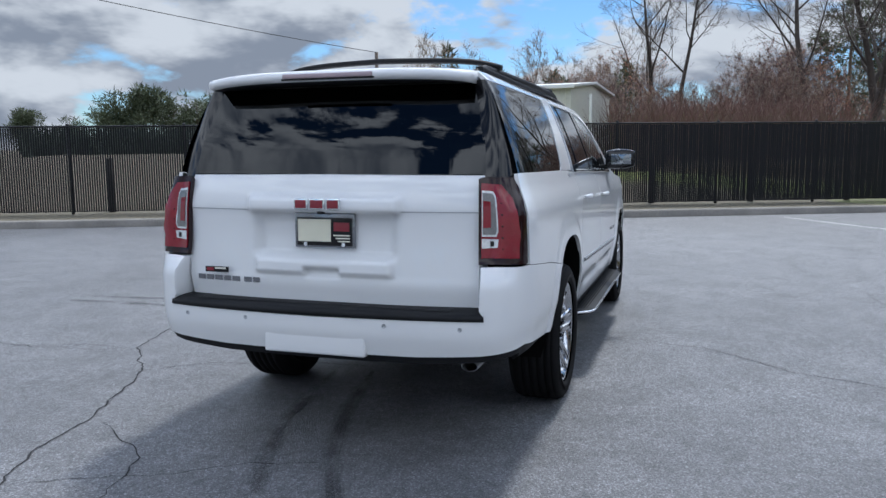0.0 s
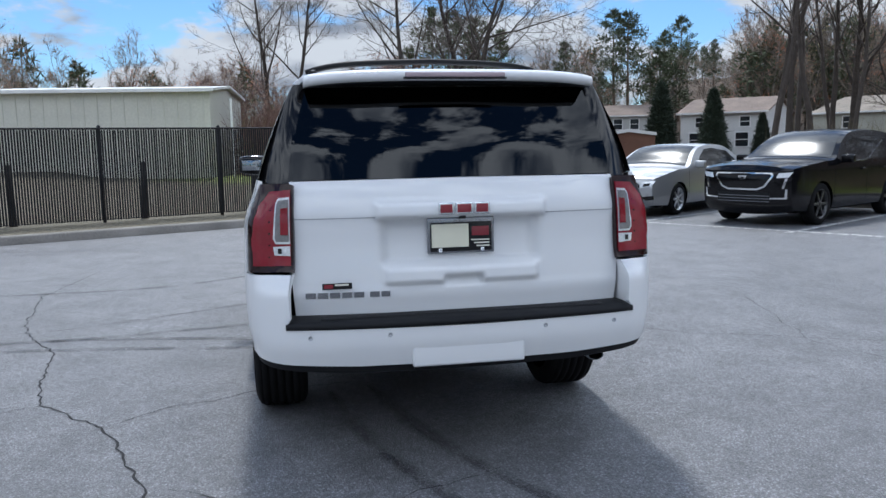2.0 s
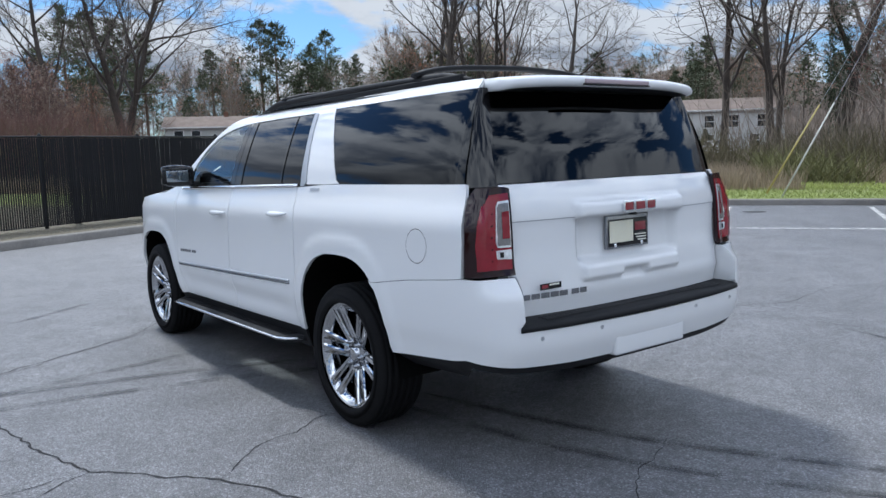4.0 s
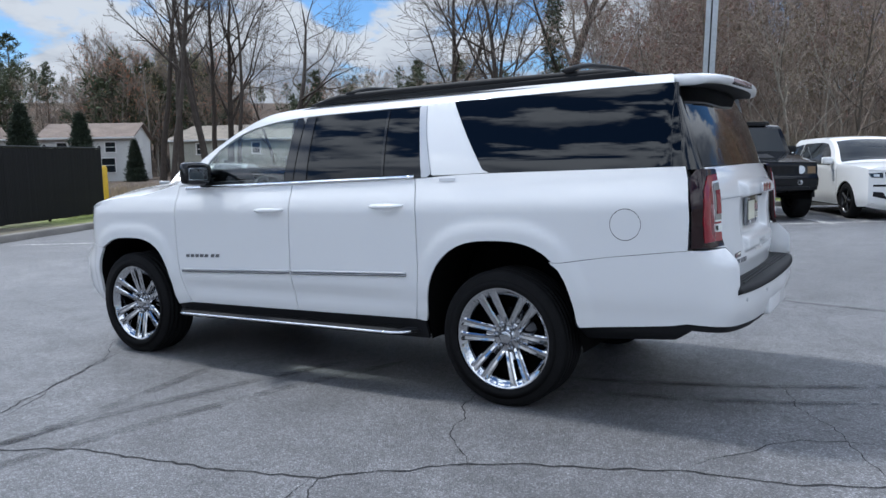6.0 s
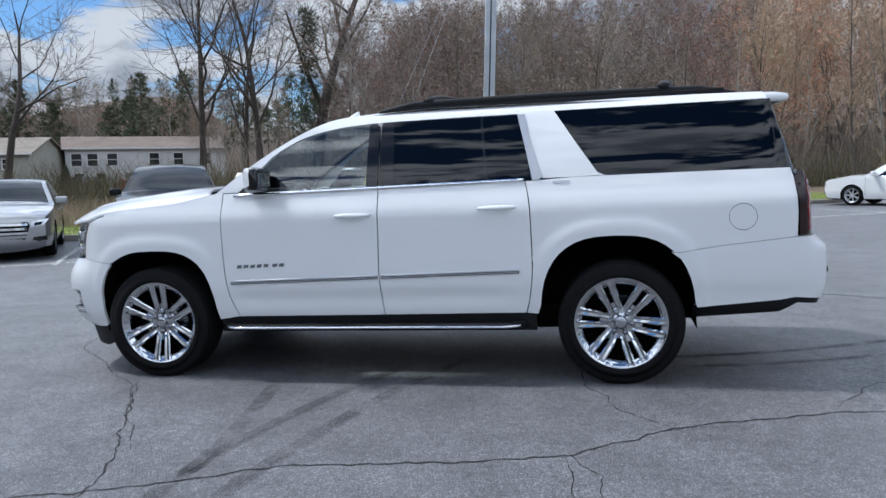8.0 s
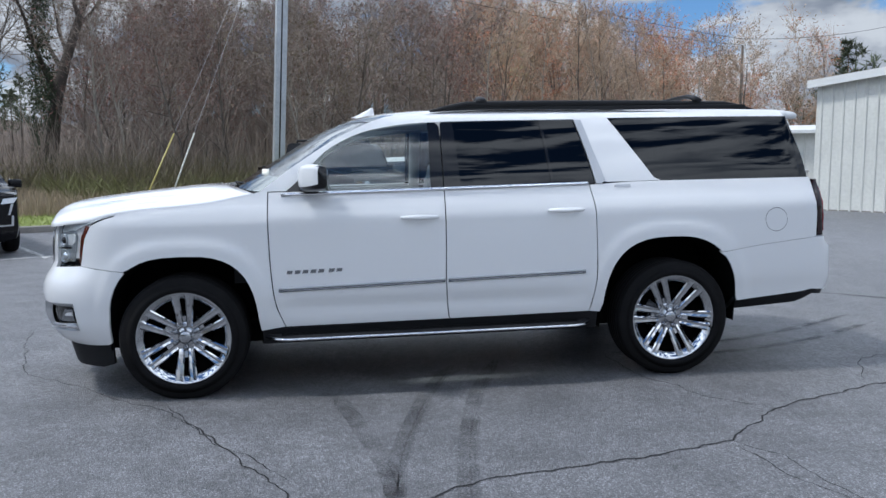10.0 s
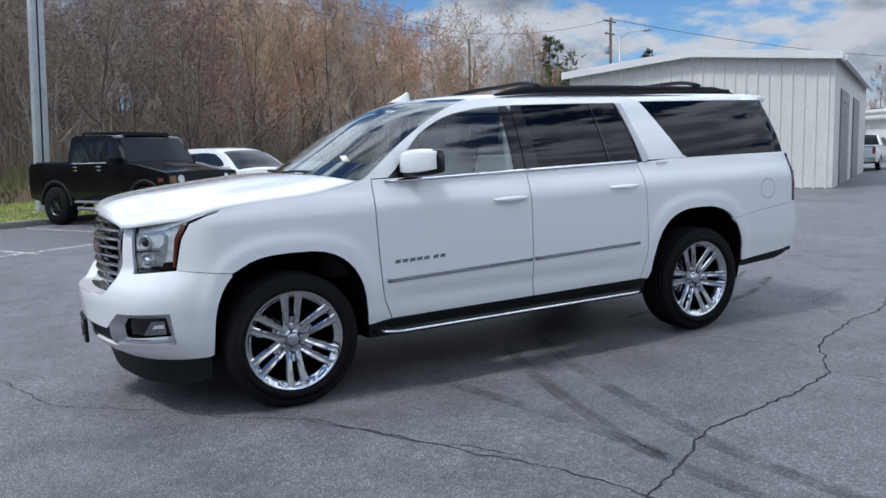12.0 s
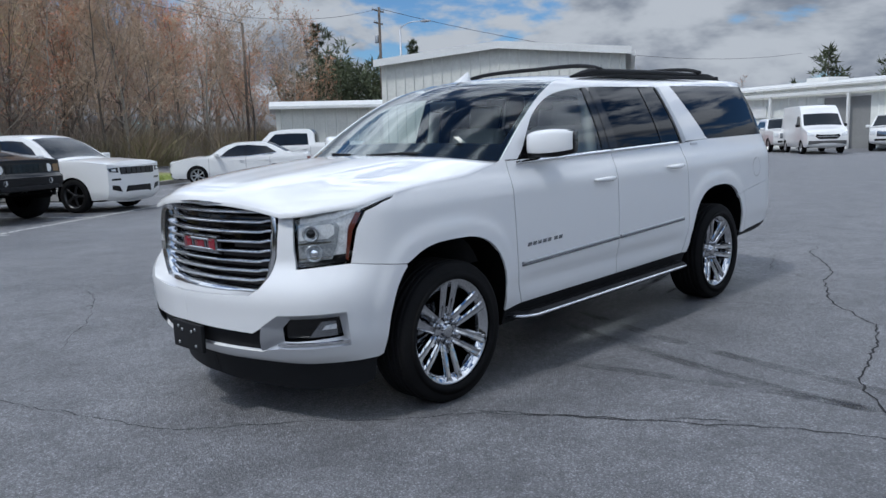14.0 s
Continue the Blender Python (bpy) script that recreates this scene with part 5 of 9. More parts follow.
# rear glass, dark pillars beside it, spoiler with brake lamp
gl = [(0.776, 1.358), (0.762, 1.50), (0.732, 1.65), (0.692, 1.785)]
bm = bmesh.new()
sheet(bm, gl + mirrored(gl)[::-1], lambda y, z: (gate(y, z)[0] + 0.004, y, z), 0.05, 0, (-1, 0, 0))
part("rear_window", bm, TINTGLASS, suv, "dark tinted rear window")
for s in (1, -1):
    bm = bmesh.new()
    rows = []
    for i in range(13):
        z = 1.345 + (1.80 - 1.345) * i / 12
        a = Vector(body(ux(-0.94 + 0.03 * (z - 1.345)), z, -0.003))
        c = Vector((gate(lerpt([(b_, a_) for a_, b_ in gl], z) - 0.0, z)[0] + 0.002, lerpt([(b_, a_) for a_, b_ in gl], z) - 0.012, z))
        m_ = (a + c) / 2 + Vector((-0.030, 0.034, 0))
        pts = []
        for k in range(7):
            t = k / 6
            p = a * (1 - t) ** 2 + m_ * 2 * t * (1 - t) + c * t * t
            pts.append(bm.verts.new((p.x, p.y * s, p.z)))
        rows.append(pts)
    for a, b in zip(rows, rows[1:]):
        for k in range(6):
            bm.faces.new((a[k], a[k + 1], b[k + 1], b[k])[::s])
    part("rear_pillar", bm, GLOSSBLACK, suv, "gloss black rear pillar")
bm = bmesh.new()
rows = []
for j in range(41):
    t = j / 20 - 1
    k = abs(t)
    sh, dz = 0.060 * k ** 4, -0.018 * k ** 3 - 0.006 * k ** 12
    y = 0.692 * t
    sec = [(-0.80, 1.866), (-0.95, 1.864), (-1.045 + sh, 1.858), (-1.088 + sh, 1.848), (-1.098 + sh, 1.829), (-1.092 + sh, 1.811), (-1.06 + sh, 1.803), (-0.93, 1.796), (-0.85, 1.80)]
    rows.append([bm.verts.new((x, y, z + dz * (1 if i < 7 else 0.6))) for i, (x, z) in enumerate(sec)])
for a, b in zip(rows, rows[1:]):
    for k in range(8):
        f = bm.faces.new((a[k], a[k + 1], b[k + 1], b[k]))
        f.material_index = 1 if k >= 6 else 0
for r in (rows[0], rows[-1]):
    bm.faces.new(r)
bmesh.ops.recalc_face_normals(bm, faces=bm.faces)
spo = part("roof_spoiler", bm, [WHITE, BLACKPLASTIC], suv, "white roof spoiler")
lampb = part("brake_lamp", boxed(-1.104, -1.080, -0.235, 0.235, 1.816, 1.838, 0.006), material("pale_red_lens", (0.36, 0.28, 0.30), 0.2, coat=0.6), spo, "long high brake lamp")
part("lamp_rim", boxed(-1.101, -1.080, -0.243, 0.243, 1.808, 1.816, 0.002), GLOSSBLACK, lampb)

# tail lamps
for s in (1, -1):
    u0, u1 = uyr(0.793), ux(-1.045)
    L = u1 - u0
    outl = [(u0, 0.952), (u1, 0.952), (u1 - 0.003, 1.15), (u1 + 0.012, 1.30), (u1 - 0.03, 1.345), (u0 + 0.03, 1.345), (u0, 1.338)]
    back = (-1, 0.3, 0)
    tl = wrap_panel("tail_lamp", outl, DARKRED, suv, s, 0.03, 0.02, -0.004, "tall red tail lamp with a clear insert", facing=back)
    wrap_panel("red_lens", [(u0 + 0.014, 0.980), (u0 + 0.76 * L, 0.980), (u0 + 0.78 * L, 1.10), (u0 + 0.73 * L, 1.25), (u0 + 0.58 * L, 1.312), (u0 + 0.014, 1.318)], REDLENS, tl, s, 0.03, 0.008, 0.002, facing=back)
    wrap_panel("clear_insert", [(u0 + 0.016, 1.078), (u0 + 0.40 * L, 1.078), (u0 + 0.44 * L, 1.10), (u0 + 0.42 * L, 1.262), (u0 + 0.36 * L, 1.282), (u0 + 0.016, 1.286)], CLEARLENS, tl, s, 0.03, 0.008, 0.006, facing=back)
    wrap_panel("grey_lens", [(u0 + 0.022, 1.087), (u0 + 0.38 * L, 1.087), (u0 + 0.405 * L, 1.108), (u0 + 0.385 * L, 1.255), (u0 + 0.34 * L, 1.272), (u0 + 0.022, 1.276)], material("smoked_lens", (0.16, 0.155, 0.155), 0.15, coat=0.8, var=0.2, scale=40, fine=120), tl, s, 0.03, 0.006, 0.009, facing=back)
    wrap_panel("stop_lens", [(u0 + 0.024, 1.118), (u0 + 0.27 * L, 1.118), (u0 + 0.27 * L, 1.236), (u0 + 0.024, 1.240)], REDLENS, tl, s, 0.03, 0.006, 0.013, facing=back)
    wrap_panel("reverse_lens", [(u0 + 0.016, 1.024), (u0 + 0.42 * L, 1.028), (u0 + 0.44 * L, 1.066), (u0 + 0.016, 1.068)], CLEARLENS, tl, s, 0.02, 0.006, 0.006, facing=back)
    wrap_panel("bulb", [(u0 + 0.26 * L, 1.034), (u0 + 0.34 * L, 1.034), (u0 + 0.34 * L, 1.058), (u0 + 0.26 * L, 1.058)], GLOSSBLACK, tl, s, 0.02, 0.004, 0.010, facing=back)

# rear bumper with step pad, hitch cover, parking sensors, dark valance, tailpipe
bm = bmesh.new()
for s in (1, -1):
    u_c, pad = uyr(0.0), uyr(0.815)
    arch_b = sorted([p for p in arch_line(1, 0.512) if p[0] < -0.28 and p[1] < 0.862 and p[1] >= 0.512], key=lambda p: p[1])
    poly = [(ux(-0.292), 0.8635), (ux(-0.345), 0.8635), (ux(-0.62), 0.9025), (ux(-1.03), 0.9425), (uyr(0.802), 0.940), (uyr(0.793), 0.752), (pad, 0.722), (pad, 0.704), (u_c, 0.696), (u_c, 0.522), (uyr(0.5), 0.525), (uyr(0.80), 0.540), (ux(-1.02), 0.568), (ux(-0.95), 0.556)] + [(ux(x), z) for x, z in arch_b]
    sheet(bm, poly, lambda u, z: body(u, z), 0.03, 0.02, (-1, 0.3, 0), s)
    rows = []
    for i in range(9):
        z = 0.724 + 0.218 * i / 8
        p = body(uyr(0.796 if z > 0.752 else 0.806), z)
        rows.append([bm.verts.new((c[0], c[1] * s, c[2])) for c in (p, (p[0] + 0.012, p[1] - 0.008, z), (-1.06, 0.788, z))])
    for a, b in zip(rows, rows[1:]):
        for k in range(2):
            bm.faces.new((a[k], b[k], b[k + 1], a[k + 1])[::-s])
rb = part("rear_bumper", bm, WHITE, suv)
bm = bmesh.new()
rows = []
for j in range(41):
    t = j / 20 - 1
    y = 0.815 * t
    p = body(uyr(min(0.81, abs(y))), 0.69, 0.004)
    xb = p[0]
    rows.append([bm.verts.new(c) for c in ((xb + 0.012, y, 0.700), (xb - 0.004, y, 0.706), (xb - 0.002, y, 0.727), (xb + 0.020, y * 0.995, 0.738), (-1.165 + 0.06 * t * t, y * 0.955, 0.747), (-1.10, y * 0.955, 0.747))])
for a, b in zip(rows, rows[1:]):
    for k in range(5):
        bm.faces.new((a[k], a[k + 1], b[k + 1], b[k]))
for r in (rows[0], rows[-1]):
    bm.faces.new(r)
bmesh.ops.recalc_face_normals(bm, faces=bm.faces)
sp = part("step_pad", bm, BLACKPLASTIC, rb, "black ribbed step pad")
for k in range(3):
    part("pad_rib", boxed(-1.235 + k * 0.025, -1.228 + k * 0.025, -0.66, 0.66, 0.742, 0.748), DARKTRIM, sp, smooth=False)
hatch = part("hitch_cover", boxed(-1.309, -1.25, -0.262, 0.262, 0.512, 0.658, 0.012), WHITE, rb, "white removable hitch cover")
for v in hatch.data.vertices:
    v.co.y *= 1.0 + 0.12 * (v.co.z - 0.566)
    v.co.x += 0.02 * (v.co.y / 0.26) ** 2
for y in (-0.71, -0.36, 0.36, 0.71):
    u = uyr(abs(y))
    p = Vector(body(u, 0.674 - 0.01 * abs(y), 0.0))
    bm = bmesh.new()
    lathe(bm, [(0.0105, -0.004), (0.0105, 0.001), (0.0085, 0.0013), (0.0085, 0.0004), (0.001, 0.0004)], 16, Matrix.Translation((p.x - 0.001, y, p.z)) @ pose(0, 0, 0, 0, -90, 0))
    part("parking_sensor", bm, SILVERPLASTIC, rb)
bm = bmesh.new()
for s in (1, -1):
    u_c = uyr(0.0)
    sheet(bm, [(u_c, 0.535), (uyr(0.5), 0.537), (uyr(0.80), 0.548), (ux(-1.01), 0.572), (ux(-0.42), 0.52), (ux(-0.42), 0.425), (ux(-0.95), 0.466), (ux(-1.045), 0.530), (uyr(0.80), 0.505), (uyr(0.5), 0.486), (u_c, 0.482)], lambda u, z: body(u, z, -0.014 - 1.1 * max(0.0, 0.512 - z) * (u > uyr(0.8))), 0.04, 0.02, (-1, 0.3, 0), s)
part("rear_valance", bm, BLACKPLASTIC, suv, "black lower valance")
bm = bmesh.new()
lathe(bm, [(0.030, 0), (0.034, 0.0), (0.034, 0.22), (0.030, 0.22), (0.030, 0.0)], 24, Matrix.Translation((-1.055, -0.70, 0.448)) @ pose(0, 0, 0, 0, 90, 0) @ Matrix.Diagonal((0.75, 1.25, 1, 1)))
part("tailpipe", bm, STEEL, suv, "steel exhaust tip")

# floor pan, frame and axles under the body, coloured near-black for the shade there
part("floor_pan", boxed(-0.25, 3.85, -0.74, 0.74, 0.34, 0.50, 0.02), SHADE_BLACK, suv)
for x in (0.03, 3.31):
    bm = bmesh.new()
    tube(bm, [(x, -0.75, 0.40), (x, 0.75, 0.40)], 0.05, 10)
    part("axle", bm, SHADE_BLACK, suv)
part("spare_wheel_well", boxed(-0.85, -0.30, -0.6, 0.6, 0.45, 0.55, 0.03), SHADE_BLACK, suv)

# cabin
part("cabin_floor", boxed(-0.9, 2.75, -0.50, 0.50, 0.62, 0.66, 0.01), DARKTRIM, suv)
for s in (1, -1):
    part("door_card", boxed(0.6, 2.72, min(s * 0.86, s * 0.90), max(s * 0.86, s * 0.90), 0.66, 1.325, 0.01), INTERIOR, suv)
    part("load_side", boxed(-1.0, 0.58, min(s * 0.80, s * 0.86), max(s * 0.80, s * 0.86), 1.02, 1.34, 0.01), DARKTRIM, suv)
bm = bmesh.new()
prof = [(2.45, 0.75), (2.42, 1.05), (2.50, 1.25), (2.60, 1.32), (3.0, 1.335), (3.0, 0.75)]
rows = [[bm.verts.new((x, y, z)) for x, z in prof] for y in (-0.80, 0.80)]
for k in range(6):
    bm.faces.new((rows[0][k], rows[0][(k + 1) % 6], rows[1][(k + 1) % 6], rows[1][k]))
bm.faces.new(rows[0]), bm.faces.new(rows[1])
bmesh.ops.recalc_face_normals(bm, faces=bm.faces)
part("dashboard", bm, DARKTRIM, suv)
bm = bmesh.new()
sm = Matrix.Translation((2.30, 0.40, 1.22)) @ pose(0, 0, 0, 0, -62, 0)
lathe(bm, [(0.19 + 0.017 * math.cos(a), 0.017 * math.sin(a)) for a in [2 * math.pi * k / 8 for k in range(8)]], 32, sm, close=True)
for a in (0, math.pi, -math.pi / 2):
    p0, p1 = sm @ Vector((0.04 * math.cos(a), 0.04 * math.sin(a), -0.02)), sm @ Vector((0.185 * math.cos(a), 0.185 * math.sin(a), 0))
    tube(bm, [p0, p1], 0.016, 6)
lathe(bm, [(0.075, -0.03), (0.075, 0.0), (0.001, 0.01)], 16, sm)
part("steering_wheel", bm, DARKTRIM, suv)


def seat(x, y, w, back=0.62):
    st = new("seat")
    st.parent = suv
    st.matrix_local = pose(x, y, 0.66)
    bm = bmesh.new()
    box(bm, -0.27, 0.27, -w / 2, w / 2, 0.14, 0.34, 0.05)
    bmesh.ops.transform(bm, matrix=pose(0, 0, 0, 0, -5, 0), verts=bm.verts)
    part("seat_cushion", bm, INTERIOR, st)
    bm = bmesh.new()
    box(bm, -0.09, 0.09, -w / 2, w / 2, 0.0, back, 0.06, Matrix.Translation((-0.30, 0, 0.26)) @ pose(0, 0, 0, 0, -15, 0))
    part("seat_back", bm, INTERIOR, st)
    for yy in ((0,) if w < 0.7 else (-w / 3.2, w / 3.2)):
        bm = bmesh.new()
        box(bm, -0.05, 0.05, -0.13, 0.13, 0, 0.19, 0.04, Matrix.Translation((-0.50, yy, 0.24 + back)) @ pose(0, 0, 0, 0, -10, 0))
        part("head_restraint", bm, INTERIOR, st)
    return st


seat(1.88, 0.42, 0.54), seat(1.88, -0.42, 0.54)
seat(0.95, 0.42, 0.54, 0.58), seat(0.95, -0.42, 0.54, 0.58)
seat(-0.05, 0.0, 0.98, 0.52)
bm = boxed(1.75, 2.45, -0.16, 0.16, 0.66, 1.0, 0.03)
part("centre_console", bm, DARKTRIM, suv)
bm = boxed(2.28, 2.31, -0.12, 0.12, 1.66, 1.735, 0.02)
part("rear_view_mirror", bm, DARKTRIM, suv)
part("headliner", boxed(-0.9, 2.0, -0.66, 0.66, 1.80, 1.815, 0.004), INTERIOR, suv)
for s in (1, -1):
    bm = bmesh.new()
    tube(bm, [(1.63, s * 0.80, 0.9), (1.63, s * 0.79, 1.35), (1.62, s * 0.72, 1.78)], 0.045, 8)
    part("inner_pillar", bm, INTERIOR, suv)


# chrome wheels
def build_wheel(x, y, s, turn):
    wh = new("wheel")
    wh.parent = suv
    wh.matrix_local = Matrix.Translation((x, y, 0.412 if x < 1 else 0.434)) @ pose(0, 0, 0, -90 * s, 0, 0) @ pose(0, 0, 0, 0, 0, turn)
    return wh


def tyre_mesh(R=0.401, r=0.296, w=0.142):
    bm = bmesh.new()
    prof = [(r, -w * 0.92), (r + 0.012, -w), (r + 0.05, -w * 1.03), (R - 0.035, -w * 0.98), (R - 0.012, -w * 0.88), (R - 0.003, -w * 0.75)]
    for k in range(5):
        z0, z1 = -w * 0.68 + k * w * 0.30, -w * 0.68 + k * w * 0.30 + w * 0.20
        prof += [(R - 0.009, z0 - 0.002), (R, z0), (R, z1), (R - 0.009, z1 + 0.002)]
    prof += [(R - 0.003, w * 0.75), (R - 0.012, w * 0.88), (R - 0.035, w * 0.98), (R - 0.055, w * 1.0), (R - 0.057, w * 1.012), (R - 0.063, w * 1.012), (R - 0.065, w * 1.02), (r + 0.05, w * 1.03), (r + 0.012, w), (r, w * 0.92)]
    lathe(bm, prof, 72)
    bmesh.ops.recalc_face_normals(bm, faces=bm.faces)
    return bm


def spoke_mesh():
    """One of six twin spokes: two flat-topped bars that run from the hub to the rim."""
    bm = bmesh.new()
    for side in (-1, 1):
        rows = []
        for i in range(13):
            t = i / 12
            rad = 0.078 + 0.206 * t
            off = side * (0.029 + 0.016 * t)
            hw = 0.0195 + 0.0065 * t + 0.010 * max(0, t - 0.85) / 0.15
            z = 0.066 + 0.052 * t ** 0.85
            dep = 0.040 - 0.012 * t
            rows.append([bm.verts.new((rad, off + a * hw, z + b * dep)) for a, b in ((-1.15, -1), (-1, -0.22), (-0.66, 0), (0, -0.10), (0.66, 0), (1, -0.22), (1.15, -1))])
        for a, b in zip(rows, rows[1:]):
            for k in range(6):
                bm.faces.new((a[k], b[k], b[k + 1], a[k + 1]))
        bm.faces.new(rows[0]), bm.faces.new(rows[-1])
    # web between the two bars near the hub
    vs = [bm.verts.new(c) for c in ((0.08, -0.026, 0.052), (0.135, -0.026, 0.062), (0.135, 0.026, 0.062), (0.08, 0.026, 0.052))]
    bm.faces.new(vs)
    bmesh.ops.recalc_face_normals(bm, faces=bm.faces)
    return bm


def rim_mesh():
    bm = bmesh.new()
    lathe(bm, [(0.283, -0.13), (0.262, -0.10), (0.252, 0.02), (0.247, 0.080), (0.252, 0.096), (0.272, 0.108), (0.279, 0.114), (0.290, 0.121), (0.300, 0.124), (0.303, 0.118), (0.300, 0.108)], 72)
    bmesh.ops.recalc_face_normals(bm, faces=bm.faces)
    return bm


def hub_mesh():
    bm = bmesh.new()
    lathe(bm, [(0.104, 0.030), (0.100, 0.052), (0.090, 0.060), (0.075, 0.060), (0.052, 0.062), (0.040, 0.070), (0.037, 0.084), (0.030, 0.088), (0.001, 0.089)], 36)
    bmesh.ops.recalc_face_normals(bm, faces=bm.faces)
    return bm


shared = {}
for x, s, turn in ((0.03, 1, -8), (3.31, 1, 30), (0.03, -1, 5), (3.31, -1, 25)):
    wh = build_wheel(x, s * 0.860, s, turn)
    if not shared:
        shared["tyre"] = part("tyre", tyre_mesh(), RUBBER, wh, "black road tyre")
        shared["rim"] = part("rim", rim_mesh(), WHEELCHROME, wh, "chrome rim")
        shared["hub"] = part("hub", hub_mesh(), WHEELCHROME, wh)
        shared["spoke"] = part("twin_spoke", spoke_mesh(), WHEELCHROME, wh, smooth=False)
        bm = bmesh.new()
        lathe(bm, [(0.018, 0.066), (0.017, 0.072), (0.012, 0.072), (0.012, 0.092), (0.008, 0.097), (0.001, 0.097)], 12, Matrix.Translation((0.070, 0, 0)))
        shared["nut"] = part("wheel_nut", bm, DARKCHROME, wh)
        bm = bmesh.new()
        lathe(bm, [(0.165, -0.02), (0.165, -0.008), (0.07, -0.008), (0.07, 0.03)], 40)
        shared["disc"] = part("brake_disc", bm, DARKCHROME, wh)
        # black disc behind the spokes, painting the shade in the wheel's pockets
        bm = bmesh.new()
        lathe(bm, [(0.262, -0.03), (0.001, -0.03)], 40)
        shared["back"] = part("wheel_back", bm, SHADE_BLACK, wh)
    else:
        for k in ("tyre", "rim", "hub", "disc", "back"):
            o = new(shared[k].name.split(".")[0], shared[k].data)
            o.parent = wh
    for k in range(6):
        for nm in ("spoke", "nut"):
            if k == 0 and shared[nm].parent == wh:
                continue
            o = new(shared[nm].name.split(".")[0], shared[nm].data)
            o.parent = wh
            o.matrix_local = pose(0, 0, 0, 0, 0, 60 * k)
# side badges: plain bars for the model name, on both front doors
for s in (1, -1):
    for k in range(7):
        x0 = 2.648 - k * 0.050 - (0.016 if k > 4 else 0)
        bm = bmesh.new()
        ps = [body(ux(x), z + (2.65 - x) * 0.02, o) for o in (0.0, 0.004) for x, z in ((x0 + 0.004, 0.823), (x0 - 0.031, 0.823), (x0 - 0.038, 0.845), (x0 - 0.003, 0.845))]
        vs = [bm.verts.new((p[0], p[1] * s, p[2])) for p in ps]
        bm.faces.new(vs[4:])
        for q in range(4):
            bm.faces.new((vs[q], vs[(q + 1) % 4], vs[4 + (q + 1) % 4], vs[4 + q]))
        bmesh.ops.recalc_face_normals(bm, faces=bm.faces)
        part("model_letter", bm, DARKCHROME, suv, "plain chrome bar", smooth=False)
# small trim badge on the rear pillar
for s in (1, -1):
    bm = bmesh.new()
    ps = [body(ux(x), z, o) for o in (0.0, 0.004) for x, z in ((0.44, 1.325), (0.33, 1.325), (0.33, 1.342), (0.44, 1.342))]
    vs = [bm.verts.new((p[0], p[1] * s, p[2])) for p in ps]
    bm.faces.new(vs[4:])
    for q in range(4):
        bm.faces.new((vs[q], vs[(q + 1) % 4], vs[4 + (q + 1) % 4], vs[4 + q]))
    bmesh.ops.recalc_face_normals(bm, faces=bm.faces)
    part("trim_badge", bm, SILVERPLASTIC, suv, "plain silver bar", smooth=False)


# ---- parked vehicles ----
SCREENGLASS = material("dark_windscreen", (0.020, 0.024, 0.028), 0.22, spec=0.28)
SILVER = material("silver_paint", (0.40, 0.405, 0.41), 0.38, metal=0.75, coat=0.9, var=0.03, scale=2, fine=600)
BLACKPAINT = material("black_paint", (0.004, 0.004, 0.005), 0.12, coat=0.0, var=0.05, scale=2, fine=400, spec=0.32)
PLAINWHITE = material("plain_white_paint", (0.74, 0.74, 0.73), 0.3, coat=0.8, var=0.02, scale=1, fine=300)
REDPAINT = material("red_paint", (0.38, 0.012, 0.02), 0.3, coat=0.8)
CARGLASS = material("dark_car_glass", (0.010, 0.012, 0.014), 0.04, spec=0.5)
ALLOY = material("alloy", (0.55, 0.56, 0.57), 0.3, metal=0.9)
DARKALLOY = material("black_alloy", (0.012, 0.012, 0.013), 0.3, coat=0.4)
WHEEL_CACHE = {}


def small_wheel(parent, x, y, r, s, mat, spokes=5, width=0.11, rim=0.70):
    wh = new("wheel")
    wh.parent = parent
    wh.matrix_local = Matrix.Translation((x, y, r)) @ pose(0, 0, 0, -90 * s, 0, 0)
    key = (round(r, 3), mat.name, spokes)
    if key not in WHEEL_CACHE:
        rr = r * rim
        bm = bmesh.new()
        lathe(bm, [(rr, -width), (r * 0.9, -width * 1.05), (r * 0.985, -width * 0.8), (r, -width * 0.4), (r, width * 0.4), (r * 0.985, width * 0.8), (r * 0.9, width * 1.05), (rr * 1.02, width)], 32)
        bmesh.ops.recalc_face_normals(bm, faces=bm.faces)
        t = part("tyre", bm, RUBBER, wh)
        bm = bmesh.new()
        lathe(bm, [(rr * 0.86, -width * 0.8), (rr * 0.88, width * 0.5), (rr * 0.97, width * 0.92), (rr * 1.03, width * 0.95)], 32)
        lathe(bm, [(rr * 0.24, width * 0.3), (rr * 0.22, width * 0.75), (rr * 0.1, width * 0.85), (0.001, width * 0.86)], 16)
        for k in range(spokes):
            a = 2 * math.pi * k / spokes
            box(bm, rr * 0.15, rr * 0.95, -rr * 0.09, rr * 0.09, width * 0.55, width * 0.8, 0.008, pose(0, 0, 0, 0, 0, math.degrees(a)))
        bmesh.ops.recalc_face_normals(bm, faces=bm.faces)
        q = part("rim", bm, mat, wh)
        bm = bmesh.new()
        lathe(bm, [(rr * 0.9, -width * 0.1), (0.001, -width * 0.1)], 20)
        w = part("wheel_back", bm, SHADE_BLACK, wh)
        WHEEL_CACHE[key] = (t.data, q.data, w.data)
    else:
        for nm, d in zip(("tyre", "rim", "wheel_back"), WHEEL_CACHE[key]):
            new(nm, d).parent = wh
    return wh


def rect(y0, y1, z0, z1):
    return [(y0, z0), (y1, z0), (y1, z1), (y0, z1)]


